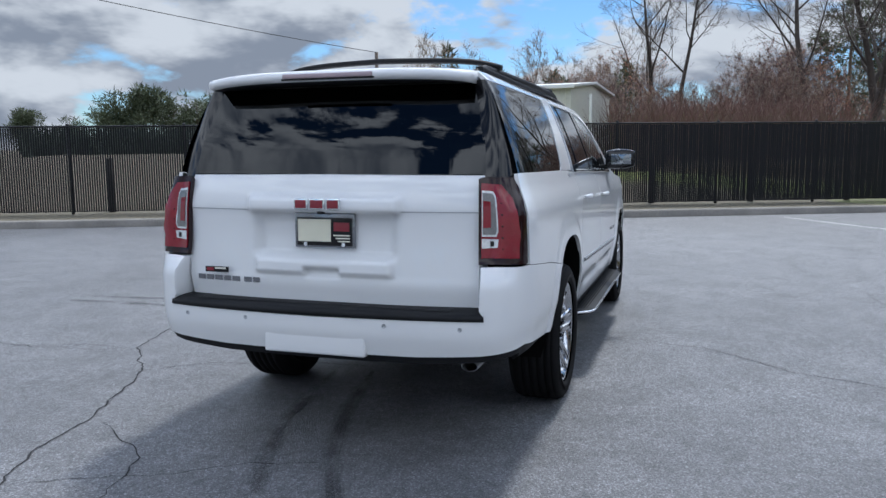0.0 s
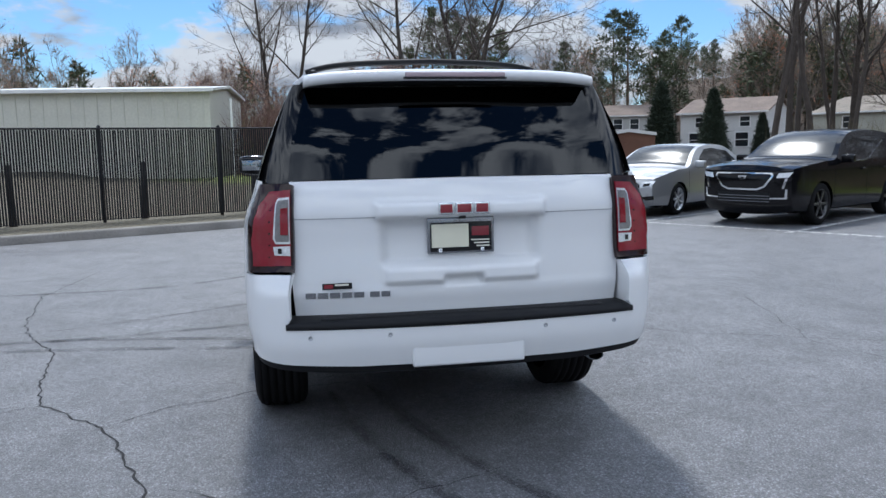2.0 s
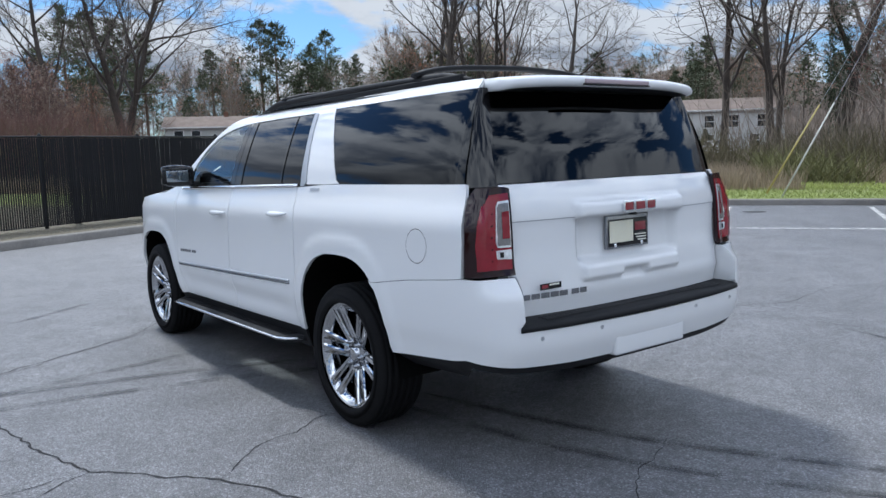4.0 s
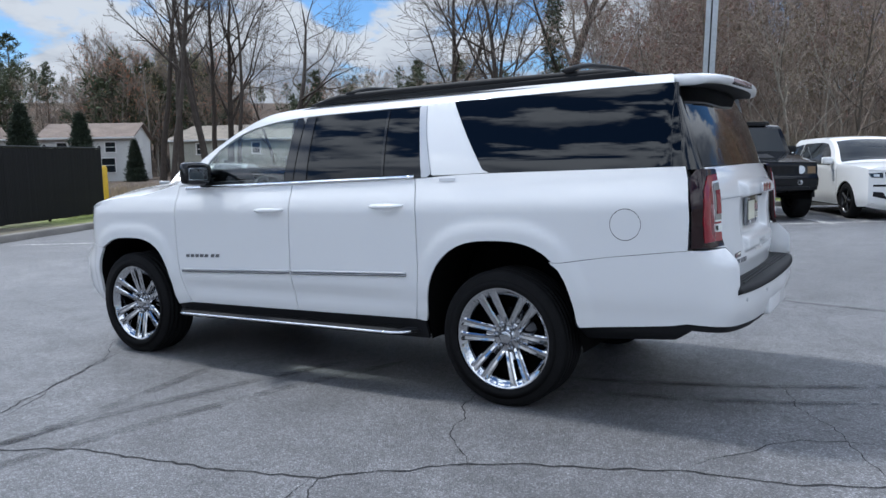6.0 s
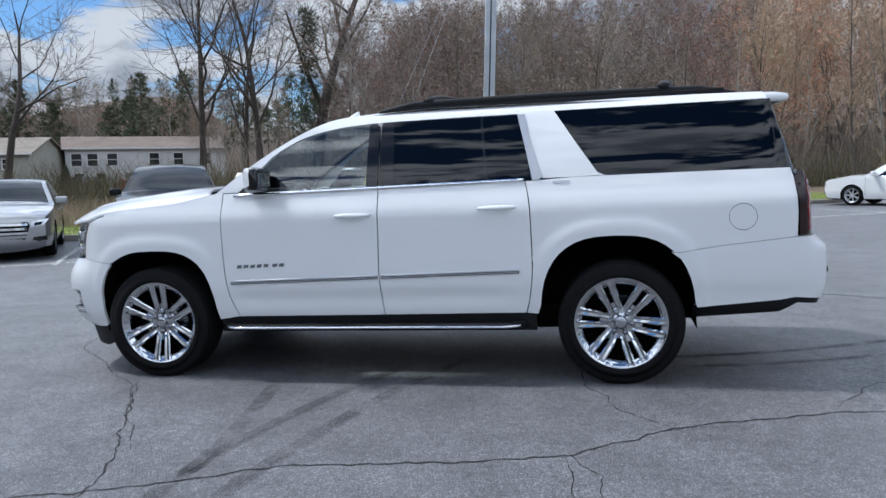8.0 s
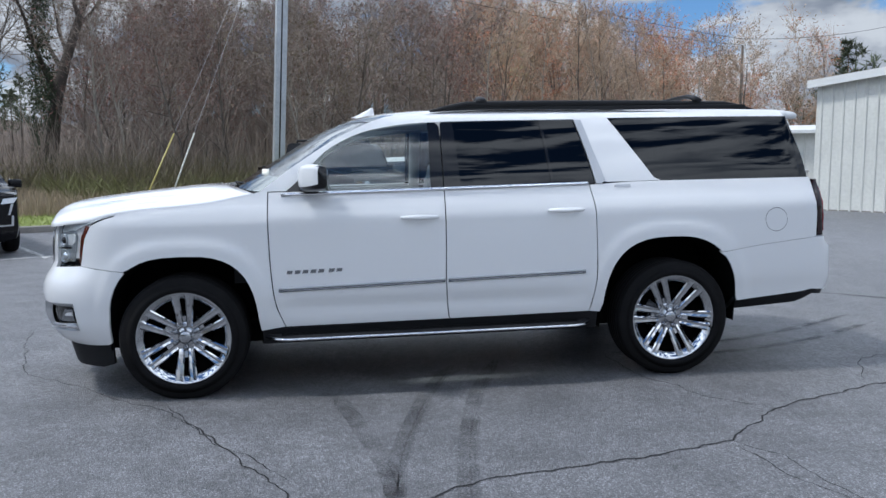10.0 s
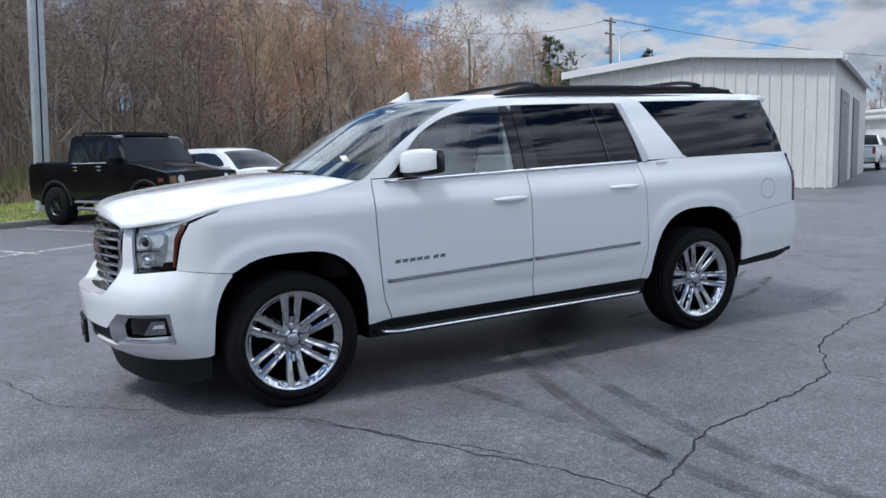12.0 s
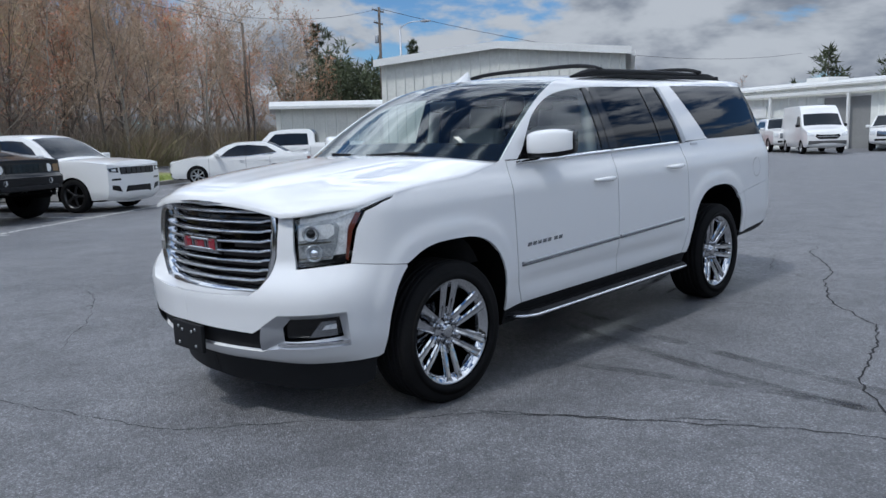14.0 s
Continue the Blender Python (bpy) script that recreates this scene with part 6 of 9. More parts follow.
def vehicle(name, m, label, spec, paint, group=""):
    """A parked vehicle. The origin is on the ground under the middle of the front axle; x points to its nose."""
    car = empty(name, m, label, spec.get("category", "car"), group)
    top, W, wb, r = spline(spec["top"], 5), spec["W"], spec["wb"], spec["r"]
    if spec.get("sharp"):
        top = spec["top"]
    belt, sill = spec["belt"], spec["sill"]
    nose, tail = max(p[0] for p in top), min(p[0] for p in top)
    tum = spec.get("tumble", 0.42)
    taper = spec.get("taper", 0.10)

    def half(x, z):
        w = W / 2
        kf, kr = max(0.0, (x - (nose - 0.95)) / 0.95), max(0.0, ((tail + 0.8) - x) / 0.8)
        w -= W / 2 * (taper * kf ** 2.4 + taper * 0.8 * kr ** 2.4)
        if z > belt:
            w -= (z - belt) * tum
        w -= 0.05 * max(0.0, (sill + 0.25 - z) / 0.25) ** 2
        return w - 0.025 * (max(0, z - belt + 0.25) if z < belt else 0.25)

    crown = spec.get("crown", 0.035)
    bulge = spec.get("bulge", 0.10)

    def skin(i, t):
        x, z = top[i]
        a, b = top[max(i - 1, 0)], top[min(i + 1, len(top) - 1)]
        d = math.hypot(b[0] - a[0], b[1] - a[1]) or 1
        nx, nz = (b[1] - a[1]) / d, -(b[0] - a[0]) / d
        k = 1 - abs(t) ** 2.6
        up, fw = abs(nz), abs(nx)
        amount = crown * up + bulge * fw * (1 if z < belt + 0.05 else 0.6)
        return Vector((x + nx * amount * k, half(x, z) * t, z + nz * amount * k))

    n = 16
    i_ws, i_rf, i_bl, i_tr = spec["marks"]
    k5 = 1 if spec.get("sharp") else 5
    bm = bmesh.new()
    rows = [[bm.verts.new(skin(i, 2 * j / n - 1)) for j in range(n + 1)] for i in range(len(top))]
    for a, b in zip(rows, rows[1:]):
        for j in range(n):
            bm.faces.new((a[j], a[j + 1], b[j + 1], b[j]))
    for s in (1, -1):
        poly = list(top)
        lo = sill
        fr, rr = r * 1.14, r * 1.14
        pts = [(tail + 0.10, lo + 0.06)]
        for cx in (-wb, 0.0):
            pts.append((cx - fr, lo))
            for k in range(1, 12):
                th = math.pi - math.pi * k / 12
                pts.append((cx + fr * math.cos(th), r * 0.95 + fr * math.sin(th)))
            pts.append((cx + fr, lo))
        pts.append((nose - 0.12, lo + 0.02))
        pts = [p for p in pts if tail < p[0] < nose]
        outline = poly + pts
        clean = [outline[0]]
        for p in outline[1:]:
            if math.dist(p, clean[-1]) > 0.012:
                clean.append(p)
        sheet(bm, clean, lambda x, z: (x, half(x, z), z), 0.09, 0.0, (0, 1, 0), s)
    bmesh.ops.remove_doubles(bm, verts=bm.verts, dist=0.004)
    bmesh.ops.recalc_face_normals(bm, faces=bm.faces)
    bo = part("body", bm, paint, car)
    try:
        bo.data.set_sharp_from_angle(angle=radians(38))
    except Exception:
        pass
    # screens
    for nm, a, b, inset in (("windscreen", i_ws * k5, i_rf * k5, 0.90), ("rear_screen", i_bl * k5, i_tr * k5, 0.86)):
        bm = bmesh.new()
        rows = []
        for i in range(a, b + 1):
            rows.append([bm.verts.new(skin(i, inset * (2 * j / 12 - 1)) + Vector((0.004 if nm == "windscreen" else -0.004, 0, 0.005))) for j in range(13)])
        for p, q in zip(rows, rows[1:]):
            for j in range(12):
                bm.faces.new((p[j], p[j + 1], q[j + 1], q[j]))
        if len(rows) > 1:
            part(nm, bm, spec.get("screen", SCREENGLASS if nm == "windscreen" else CARGLASS), car)
        else:
            bm.free()
    # side windows
    for s in (1, -1):
        for poly in spec["windows"]:
            bm = bmesh.new()
            sheet(bm, poly, lambda x, z: (x, half(x, z) + 0.006, z), 0.10, 0.004, (0, 1, 0), s)
            part("side_window", bm, CARGLASS, car)
        for fw, bw in zip(spec["windows"], spec["windows"][1:]):
            xa, xb = min(p[0] for p in fw), max(p[0] for p in bw)
            z0 = max(min(p[1] for p in fw), min(p[1] for p in bw))
            z1 = min(max(p[1] for p in fw if p[0] < xa + 0.1), max(p[1] for p in bw if p[0] > xb - 0.1))
            bm = bmesh.new()
            sheet(bm, [(xa, z0), (xb, z0), (xb, z1), (xa, z1)], lambda x, z: (x, half(x, z) + 0.004, z), 0.10, 0.003, (0, 1, 0), s)
            part("door_pillar", bm, GLOSSBLACK, car)
        if "belt_trim" in spec:
            x0, x1 = spec["belt_trim"]
            bm = bmesh.new()
            rows = []
            for k in range(13):
                x = x0 + (x1 - x0) * k / 12
                zb = lerpt(sorted(min(((p[0], p[1]) for p in w if abs(p[0] - q) < 1e-6), key=lambda p: p[1]) for w in spec["windows"] for q in (min(p[0] for p in w), max(p[0] for p in w))), x) - 0.015
                rows.append([bm.verts.new((x, s * (half(x, zb) + o), zb + dz)) for o, dz in ((0.0, -0.012), (0.012, -0.010), (0.012, 0.010), (0.0, 0.012))])
            for p, q in zip(rows, rows[1:]):
                for k in range(3):
                    bm.faces.new((p[k], q[k], q[k + 1], p[k + 1]))
            part("belt_trim", bm, spec.get("trim_mat", CHROME), car)
        for x in spec["gaps"]:
            bm = bmesh.new()
            zs = [sill + 0.10 + (belt - sill - 0.10) * k / 6 for k in range(7)]
            rows = [[bm.verts.new((x + o, s * (half(x, z) + 0.002), z)) for o in (-0.004, 0.004)] for z in zs]
            for p, q in zip(rows, rows[1:]):
                bm.faces.new((p[0], p[1], q[1], q[0]))
            part("door_gap", bm, GAP, car)
        for x in spec.get("handles", ()):
            z = belt - 0.10
            y0 = half(x, z)
            part("door_handle", boxed(x - 0.10, x + 0.10, min(s * (y0 - 0.01), s * (y0 + 0.03)), max(s * (y0 - 0.01), s * (y0 + 0.03)), z - 0.014, z + 0.014, 0.008), spec.get("handle_mat", paint), car)
        mx = spec["mirror"]
        y0 = half(mx, belt + 0.06)
        bm = boxed(mx - 0.07, mx + 0.05, min(s * (y0 + 0.02), s * (y0 + 0.24)), max(s * (y0 + 0.02), s * (y0 + 0.24)), belt + 0.03, belt + 0.18, 0.035)
        part("door_mirror", bm, spec.get("mirror_mat", paint), car)
        for cx in (0.0, -wb):
            small_wheel(car, cx, s * (W / 2 - 0.125), r, s, spec["alloy"], spec.get("spokes", 5), spec.get("tyre_w", 0.11), spec.get("rim", 0.70))
        # wheel housing
        for cx in (0.0, -wb):
            bm = bmesh.new()
            lathe(bm, [(r * 1.13, 0), (r * 1.13, -0.36), (0.001, -0.36)], 24, Matrix.Translation((cx, s * (W / 2 - 0.03), r * 0.95)) @ pose(0, 0, 0, -90 * s, 0, 0), 0 if s < 0 else math.pi, math.pi if s < 0 else 2 * math.pi)
            part("wheel_housing", bm, SHADE_BLACK, car)
    part("floor_pan", boxed(tail + 0.2, nose - 0.25, -W / 2 + 0.12, W / 2 - 0.12, sill - 0.03, sill + 0.10, 0.02), SHADE_BLACK, car)

    front = [p for p in top if p[0] > nose - 0.45 and p[1] < spec["top"][spec["hood_i"]][1] + 0.02]

    def fx(y, z):
        zs = sorted(front, key=lambda p: p[1])
        x = lerpt([(p[1], p[0]) for p in zs], z)
        h = half(x, z)
        return x + bulge * (1 - min(1, abs(y) / h) ** 2.6) + 0.006

    for nm, polys, mat in spec.get("front", ()):
        for s in (1, -1):
            if s == -1 and nm in ("grille", "lower_grille", "plate_panel", "badge", "grille_bar", "grille_rim"):
                continue
            for poly in polys:
                bm = bmesh.new()
                pp = poly if s == 1 else mirrored(poly)
                sheet(bm, pp, lambda y, z: (fx(y, z) + (0.006 if "bar" in nm or nm == "lamp_core" else 0.003 if nm == "badge" else 0), y, z), 0.05, 0.02, (1, 0, 0))
                part(nm, bm, mat, car)
    for nm, polys, mat in spec.get("rear", ()):
        rear_pts = sorted([p for p in top if p[0] < tail + 0.45 and p[1] < belt + 0.3], key=lambda p: p[1])
        for s in (1, -1):
            for poly in polys:
                bm = bmesh.new()
                pp = poly if s == 1 else mirrored(poly)
                sheet(bm, pp, lambda y, z: (lerpt([(p[1], p[0]) for p in rear_pts], z) - bulge * (1 - min(1, abs(y) / half(tail + 0.1, z)) ** 2.6) - 0.006, y, z), 0.05, 0.02, (-1, 0, 0))
                part(nm, bm, mat, car)
    return car




def facing(x, y, heading, z=0.0):
    return pose(x, y, z, 0, 0, heading)


SEDAN = dict(W=1.83, wb=2.728, r=0.33, belt=0.93, sill=0.22, hood_i=4, marks=(6, 8, 10, 11), taper=0.13, bulge=0.14, belt_trim=(-2.78, -0.80),
             top=[(0.82, 0.24), (0.90, 0.36), (0.925, 0.55), (0.90, 0.72), (0.80, 0.80), (0.10, 0.94), (-0.42, 0.98), (-0.85, 1.25), (-1.22, 1.39), (-1.75, 1.44), (-2.45, 1.39), (-3.15, 1.06), (-3.70, 1.02), (-3.84, 0.92), (-3.88, 0.60), (-3.80, 0.28)],
             windows=[[(-0.80, 0.96), (-1.68, 0.98), (-1.68, 1.36), (-1.40, 1.345), (-1.10, 1.20)], [(-1.75, 0.98), (-2.62, 1.01), (-2.80, 1.08), (-2.45, 1.30), (-1.75, 1.37)]], gaps=(-0.42, -1.71, -2.55), handles=(-1.55, -2.45), mirror=-0.70, alloy=ALLOY, spokes=7,
             front=[("grille", [[(-0.52, 0.70), (0.52, 0.70), (0.56, 0.64), (0.50, 0.46), (-0.50, 0.46), (-0.56, 0.64)]], SHADE_BLACK), ("grille_bar", [rect(-0.52, 0.52, 0.478 + k * 0.078, 0.520 + k * 0.078) for k in range(3)], CHROME), ("badge", [rect(-0.08, 0.08, 0.57, 0.63)], material("blue_badge", (0.02, 0.05, 0.2), 0.3)),
                    ("headlamp", [[(0.57, 0.60), (0.78, 0.63), (0.86, 0.745), (0.62, 0.715), (0.56, 0.66)]], CLEARLENS), ("lamp_core", [[(0.62, 0.625), (0.74, 0.645), (0.76, 0.695), (0.64, 0.685)]], GLOSSBLACK), ("lower_grille", [rect(-0.48, 0.48, 0.29, 0.41)], GLOSSBLACK), ("fog_lamp", [[(0.56, 0.32), (0.82, 0.36), (0.82, 0.44), (0.60, 0.42)]], GLOSSBLACK)],
             rear=[("tail_lamp", [rect(0.48, 0.82, 0.72, 0.90)], REDLENS)])
CROSS = dict(W=1.90, wb=2.857, r=0.375, belt=1.06, sill=0.27, hood_i=4, marks=(6, 8, 11, 12), taper=0.11, bulge=0.13, category="car", belt_trim=(-3.40, -0.78), trim_mat=GLOSSBLACK,
             top=[(0.80, 0.28), (0.88, 0.42), (0.91, 0.70), (0.90, 0.94), (0.80, 1.03), (0.0, 1.12), (-0.52, 1.16), (-0.95, 1.43), (-1.32, 1.60), (-1.80, 1.675), (-2.70, 1.67), (-3.42, 1.53), (-3.72, 1.14), (-3.84, 0.98), (-3.86, 0.62), (-3.76, 0.32)],
             windows=[[(-0.78, 1.11), (-1.72, 1.13), (-1.72, 1.57), (-1.45, 1.55), (-1.15, 1.39)], [(-1.79, 1.13), (-2.70, 1.15), (-2.82, 1.52), (-1.79, 1.575)], [(-2.90, 1.16), (-3.40, 1.24), (-3.20, 1.48), (-2.92, 1.51)]], gaps=(-0.45, -1.75, -2.72), handles=(-1.60, -2.52), mirror=-0.72, alloy=DARKALLOY, spokes=6,
             front=[("grille_rim", [[(-0.53, 0.955), (0.53, 0.955), (0.56, 0.90), (0.42, 0.70), (0.28, 0.645), (-0.28, 0.645), (-0.42, 0.70), (-0.56, 0.90)]], CHROME), ("badge", [[(-0.50, 0.932), (0.50, 0.932), (0.525, 0.895), (0.395, 0.722), (0.27, 0.675), (-0.27, 0.675), (-0.395, 0.722), (-0.525, 0.895)]], GLOSSBLACK),
                    ("grille_bar", [[(-0.085, 0.90), (0.085, 0.90), (0.055, 0.835), (0.0, 0.815), (-0.055, 0.835)]], CHROME), ("headlamp", [[(0.60, 0.86), (0.80, 0.875), (0.86, 0.965), (0.64, 0.945)]], CLEARLENS), ("light_bar", [[(0.70, 0.68), (0.735, 0.68), (0.79, 0.86), (0.75, 0.86)], [(0.50, 0.49), (0.78, 0.50), (0.79, 0.67), (0.755, 0.67), (0.745, 0.525), (0.50, 0.515)]], CHROME), ("lower_grille", [rect(-0.50, 0.50, 0.40, 0.60)], BLACKPLASTIC), ("grille_bar", [rect(-0.49, 0.49, 0.44 + 0.05 * k, 0.455 + 0.05 * k) for k in range(3)], DARKCHROME)],
             rear=[("tail_lamp", [rect(0.62, 0.86, 0.80, 1.15)], REDLENS)])
MIDSUV = dict(W=1.94, wb=2.915, r=0.38, belt=1.12, sill=0.27, bulge=0.12, belt_trim=(-3.46, -0.82), trim_mat=GLOSSBLACK, hood_i=4, marks=(6, 8, 11, 12), taper=0.09,
            top=[(0.76, 0.28), (0.86, 0.40), (0.885, 0.70), (0.87, 1.00), (0.79, 1.07), (0.0, 1.15), (-0.50, 1.17), (-0.92, 1.45), (-1.26, 1.63), (-1.70, 1.725), (-2.8, 1.73), (-3.45, 1.66), (-3.76, 1.18), (-3.84, 1.02), (-3.86, 0.62), (-3.76, 0.32)],
            windows=[[(-0.80, 1.15), (-1.72, 1.17), (-1.72, 1.63), (-1.42, 1.60), (-1.12, 1.44)], [(-1.79, 1.17), (-2.66, 1.19), (-2.74, 1.62), (-1.79, 1.635)], [(-2.82, 1.19), (-3.50, 1.24), (-3.38, 1.56), (-2.88, 1.61)]], gaps=(-0.45, -1.75, -2.70), handles=(-1.60, -2.52), mirror=-0.72, alloy=DARKALLOY, spokes=5,
            front=[("grille", [[(-0.60, 0.985), (0.60, 0.985), (0.57, 0.83), (-0.57, 0.83)]], GLOSSBLACK), ("grille_bar", [rect(-0.555 + k * 0.162, -0.435 + k * 0.162, 0.848, 0.968) for k in range(7)], DARKTRIM), ("headlamp", [[(0.63, 0.87), (0.84, 0.885), (0.89, 0.965), (0.63, 0.985)]], material("smoked_lamp", (0.03, 0.03, 0.034), 0.08, metal=0.3, coat=0.8)), ("lamp_core", [[(0.70, 0.90), (0.80, 0.905), (0.80, 0.945), (0.70, 0.95)]], CLEARLENS),
                   ("lower_grille", [[(-0.46, 0.39), (0.46, 0.39), (0.40, 0.57), (-0.40, 0.57)]], GLOSSBLACK), ("fog_lamp", [[(0.54, 0.44), (0.80, 0.50), (0.80, 0.60), (0.62, 0.58)], rect(0.58, 0.80, 0.70, 0.74)], GLOSSBLACK), ("splitter", [rect(0.05, 0.80, 0.335, 0.36)], GLOSSBLACK)],
            rear=[("tail_lamp", [rect(0.62, 0.86, 0.90, 1.10)], REDLENS)])
def disc(y, z, r, n=16):
    return [(y + r * math.cos(2 * math.pi * k / n), z + r * math.sin(2 * math.pi * k / n)) for k in range(n)]


OFFROAD = dict(W=2.06, wb=3.12, r=0.46, rim=0.50, belt=1.40, sill=0.56, hood_i=4, marks=(6, 7, 10, 11), taper=0.02, tumble=0.16, sharp=True, crown=0.03, bulge=0.02, category="pickup truck", tyre_w=0.16,
              top=[(0.62, 0.60), (0.80, 0.64), (0.82, 0.88), (0.75, 0.95), (0.73, 1.20), (-0.25, 1.38), (-0.62, 1.43), (-0.93, 1.97), (-1.08, 2.05), (-2.40, 2.08), (-2.52, 2.02), (-2.62, 1.46), (-4.05, 1.46), (-4.12, 1.34), (-4.14, 0.64), (-3.95, 0.58)],
              windows=[[(-0.88, 1.46), (-1.58, 1.46), (-1.58, 1.92), (-1.10, 1.92)], [(-1.72, 1.46), (-2.42, 1.46), (-2.38, 1.92), (-1.72, 1.92)]], gaps=(-0.66, -1.65, -2.50), mirror=-0.86, mirror_mat=BLACKPLASTIC, alloy=DARKALLOY, spokes=8, belt_trim=(-2.42, -0.88),
              front=[("grille", [rect(-0.54, 0.54, 0.97, 1.15)], GLOSSBLACK), ("grille_bar", [rect(-0.52 + k * 0.15, -0.43 + k * 0.15, 0.975, 1.145) for k in range(8)], BLACKPAINT), ("headlamp", [disc(0.665, 1.06, 0.085)], CLEARLENS), ("turn_lamp", [rect(0.80, 0.97, 0.98, 1.13)], material("dull_amber", (0.16, 0.09, 0.03), 0.2, coat=0.6)),
                     ("bumper", [rect(0.0, 0.98, 0.70, 0.86)], BLACKPLASTIC), ("fog_lamp", [disc(0.62, 0.80, 0.055, 12)], CLEARLENS), ("lower_grille", [rect(-0.55, 0.55, 0.63, 0.69)], GLOSSBLACK)], rear=[("tail_lamp", [rect(0.85, 0.97, 0.98, 1.20)], REDLENS)])
PICKUP = dict(W=2.0, wb=3.6, r=0.40, belt=1.22, sill=0.42, hood_i=4, marks=(6, 8, 9, 10), taper=0.06, sharp=False, category="pickup truck",
              top=[(0.80, 0.42), (0.92, 0.52), (0.94, 0.85), (0.90, 1.12), (0.80, 1.20), (0.0, 1.27), (-0.55, 1.30), (-0.98, 1.66), (-1.30, 1.86), (-2.75, 1.88), (-2.98, 1.36), (-3.10, 1.34), (-4.85, 1.34), (-4.93, 1.22), (-4.95, 0.70), (-4.85, 0.50)],
              windows=[[(-0.85, 1.26), (-1.75, 1.27), (-1.75, 1.76), (-1.32, 1.74)], [(-1.83, 1.27), (-2.72, 1.28), (-2.66, 1.75), (-1.83, 1.77)]], gaps=(-0.6, -1.79, -2.80), handles=(-1.6, -2.55), mirror=-0.80, alloy=ALLOY, spokes=6,
              front=[("grille", [rect(-0.60, 0.60, 0.78, 1.12)], DARKCHROME), ("headlamp", [rect(0.66, 0.92, 0.85, 1.10)], CLEARLENS), ("lower_grille", [rect(-0.7, 0.7, 0.50, 0.66)], BLACKPLASTIC)], rear=[("tail_lamp", [rect(0.80, 0.94, 0.90, 1.25)], REDLENS), ("bumper", [rect(0.0, 0.92, 0.52, 0.68)], CHROME)])
VAN = dict(W=2.06, wb=3.3, r=0.35, belt=1.35, sill=0.35, hood_i=4, marks=(5, 6, 9, 10), taper=0.08, tumble=0.12, category="van",
           top=[(0.82, 0.38), (0.96, 0.50), (0.98, 0.85), (0.92, 1.10), (0.70, 1.22), (0.10, 1.42), (-0.45, 2.02), (-0.85, 2.38), (-1.4, 2.48), (-4.0, 2.47), (-4.45, 2.38), (-4.55, 1.4), (-4.56, 0.8), (-4.50, 0.45)],
           windows=[[(-0.20, 1.40), (-1.05, 1.40), (-1.05, 1.95), (-0.62, 1.95)]], gaps=(-0.1, -1.15, -2.4), handles=(-1.0,), mirror=-0.20, alloy=STEEL, spokes=6, mirror_mat=BLACKPLASTIC,
           front=[("grille", [[(-0.52, 1.02), (0.52, 1.02), (0.60, 0.90), (0.42, 0.76), (-0.42, 0.76), (-0.60, 0.90)]], BLACKPLASTIC), ("grille_bar", [rect(-0.5, 0.5, 0.875, 0.905)], SILVERPLASTIC), ("headlamp", [[(0.62, 0.90), (0.92, 0.94), (0.96, 1.14), (0.68, 1.06)]], CLEARLENS), ("lower_grille", [rect(-0.90, 0.90, 0.42, 0.68)], material("grey_bumper_plastic", (0.09, 0.09, 0.09), 0.6, var=0.1))], rear=[("tail_lamp", [rect(0.88, 0.98, 0.9, 1.3)], REDLENS)])

vehicle("sedan", facing(11.42, -6.45, 126), "silver four-door sedan parked in a marked stall", SEDAN, SILVER)
vehicle("crossover", facing(8.80, -7.90, 119), "glossy black crossover with black wheels parked nose out", CROSS, BLACKPAINT)
truck = vehicle("off_road_truck", facing(1.62, -13.38, 123), "boxy black off-road truck with short cargo bed", OFFROAD, BLACKPAINT)
for s in (1, -1):
    bm = bmesh.new()
    tube(bm, [(-1.15, s * 0.74, 2.05), (-1.20, s * 0.74, 2.13), (-2.30, s * 0.74, 2.15), (-2.36, s * 0.74, 2.06)], 0.026, 6)
    part("roof_rail", bm, BLACKPLASTIC, truck)
for k in range(3):
    bm = bmesh.new()
    tube(bm, [(-1.35 - k * 0.4, -0.74, 2.135), (-1.35 - k * 0.4, 0.74, 2.135)], 0.018, 6)
    part("roof_bar", bm, BLACKPLASTIC, truck)
for s in (1, -1):
    for cx in (0.0, -3.12):
        bm = bmesh.new()
        lathe(bm, [(0.525, -0.02), (0.525, 0.03), (0.60, 0.03), (0.60, -0.02)], 20, Matrix.Translation((cx, s * 1.01, 0.47)) @ pose(0, 0, 0, -90 * s, 0, 0), 0 if s < 0 else math.pi, math.pi if s < 0 else 2 * math.pi)
        part("arch_flare", bm, BLACKPLASTIC, truck)
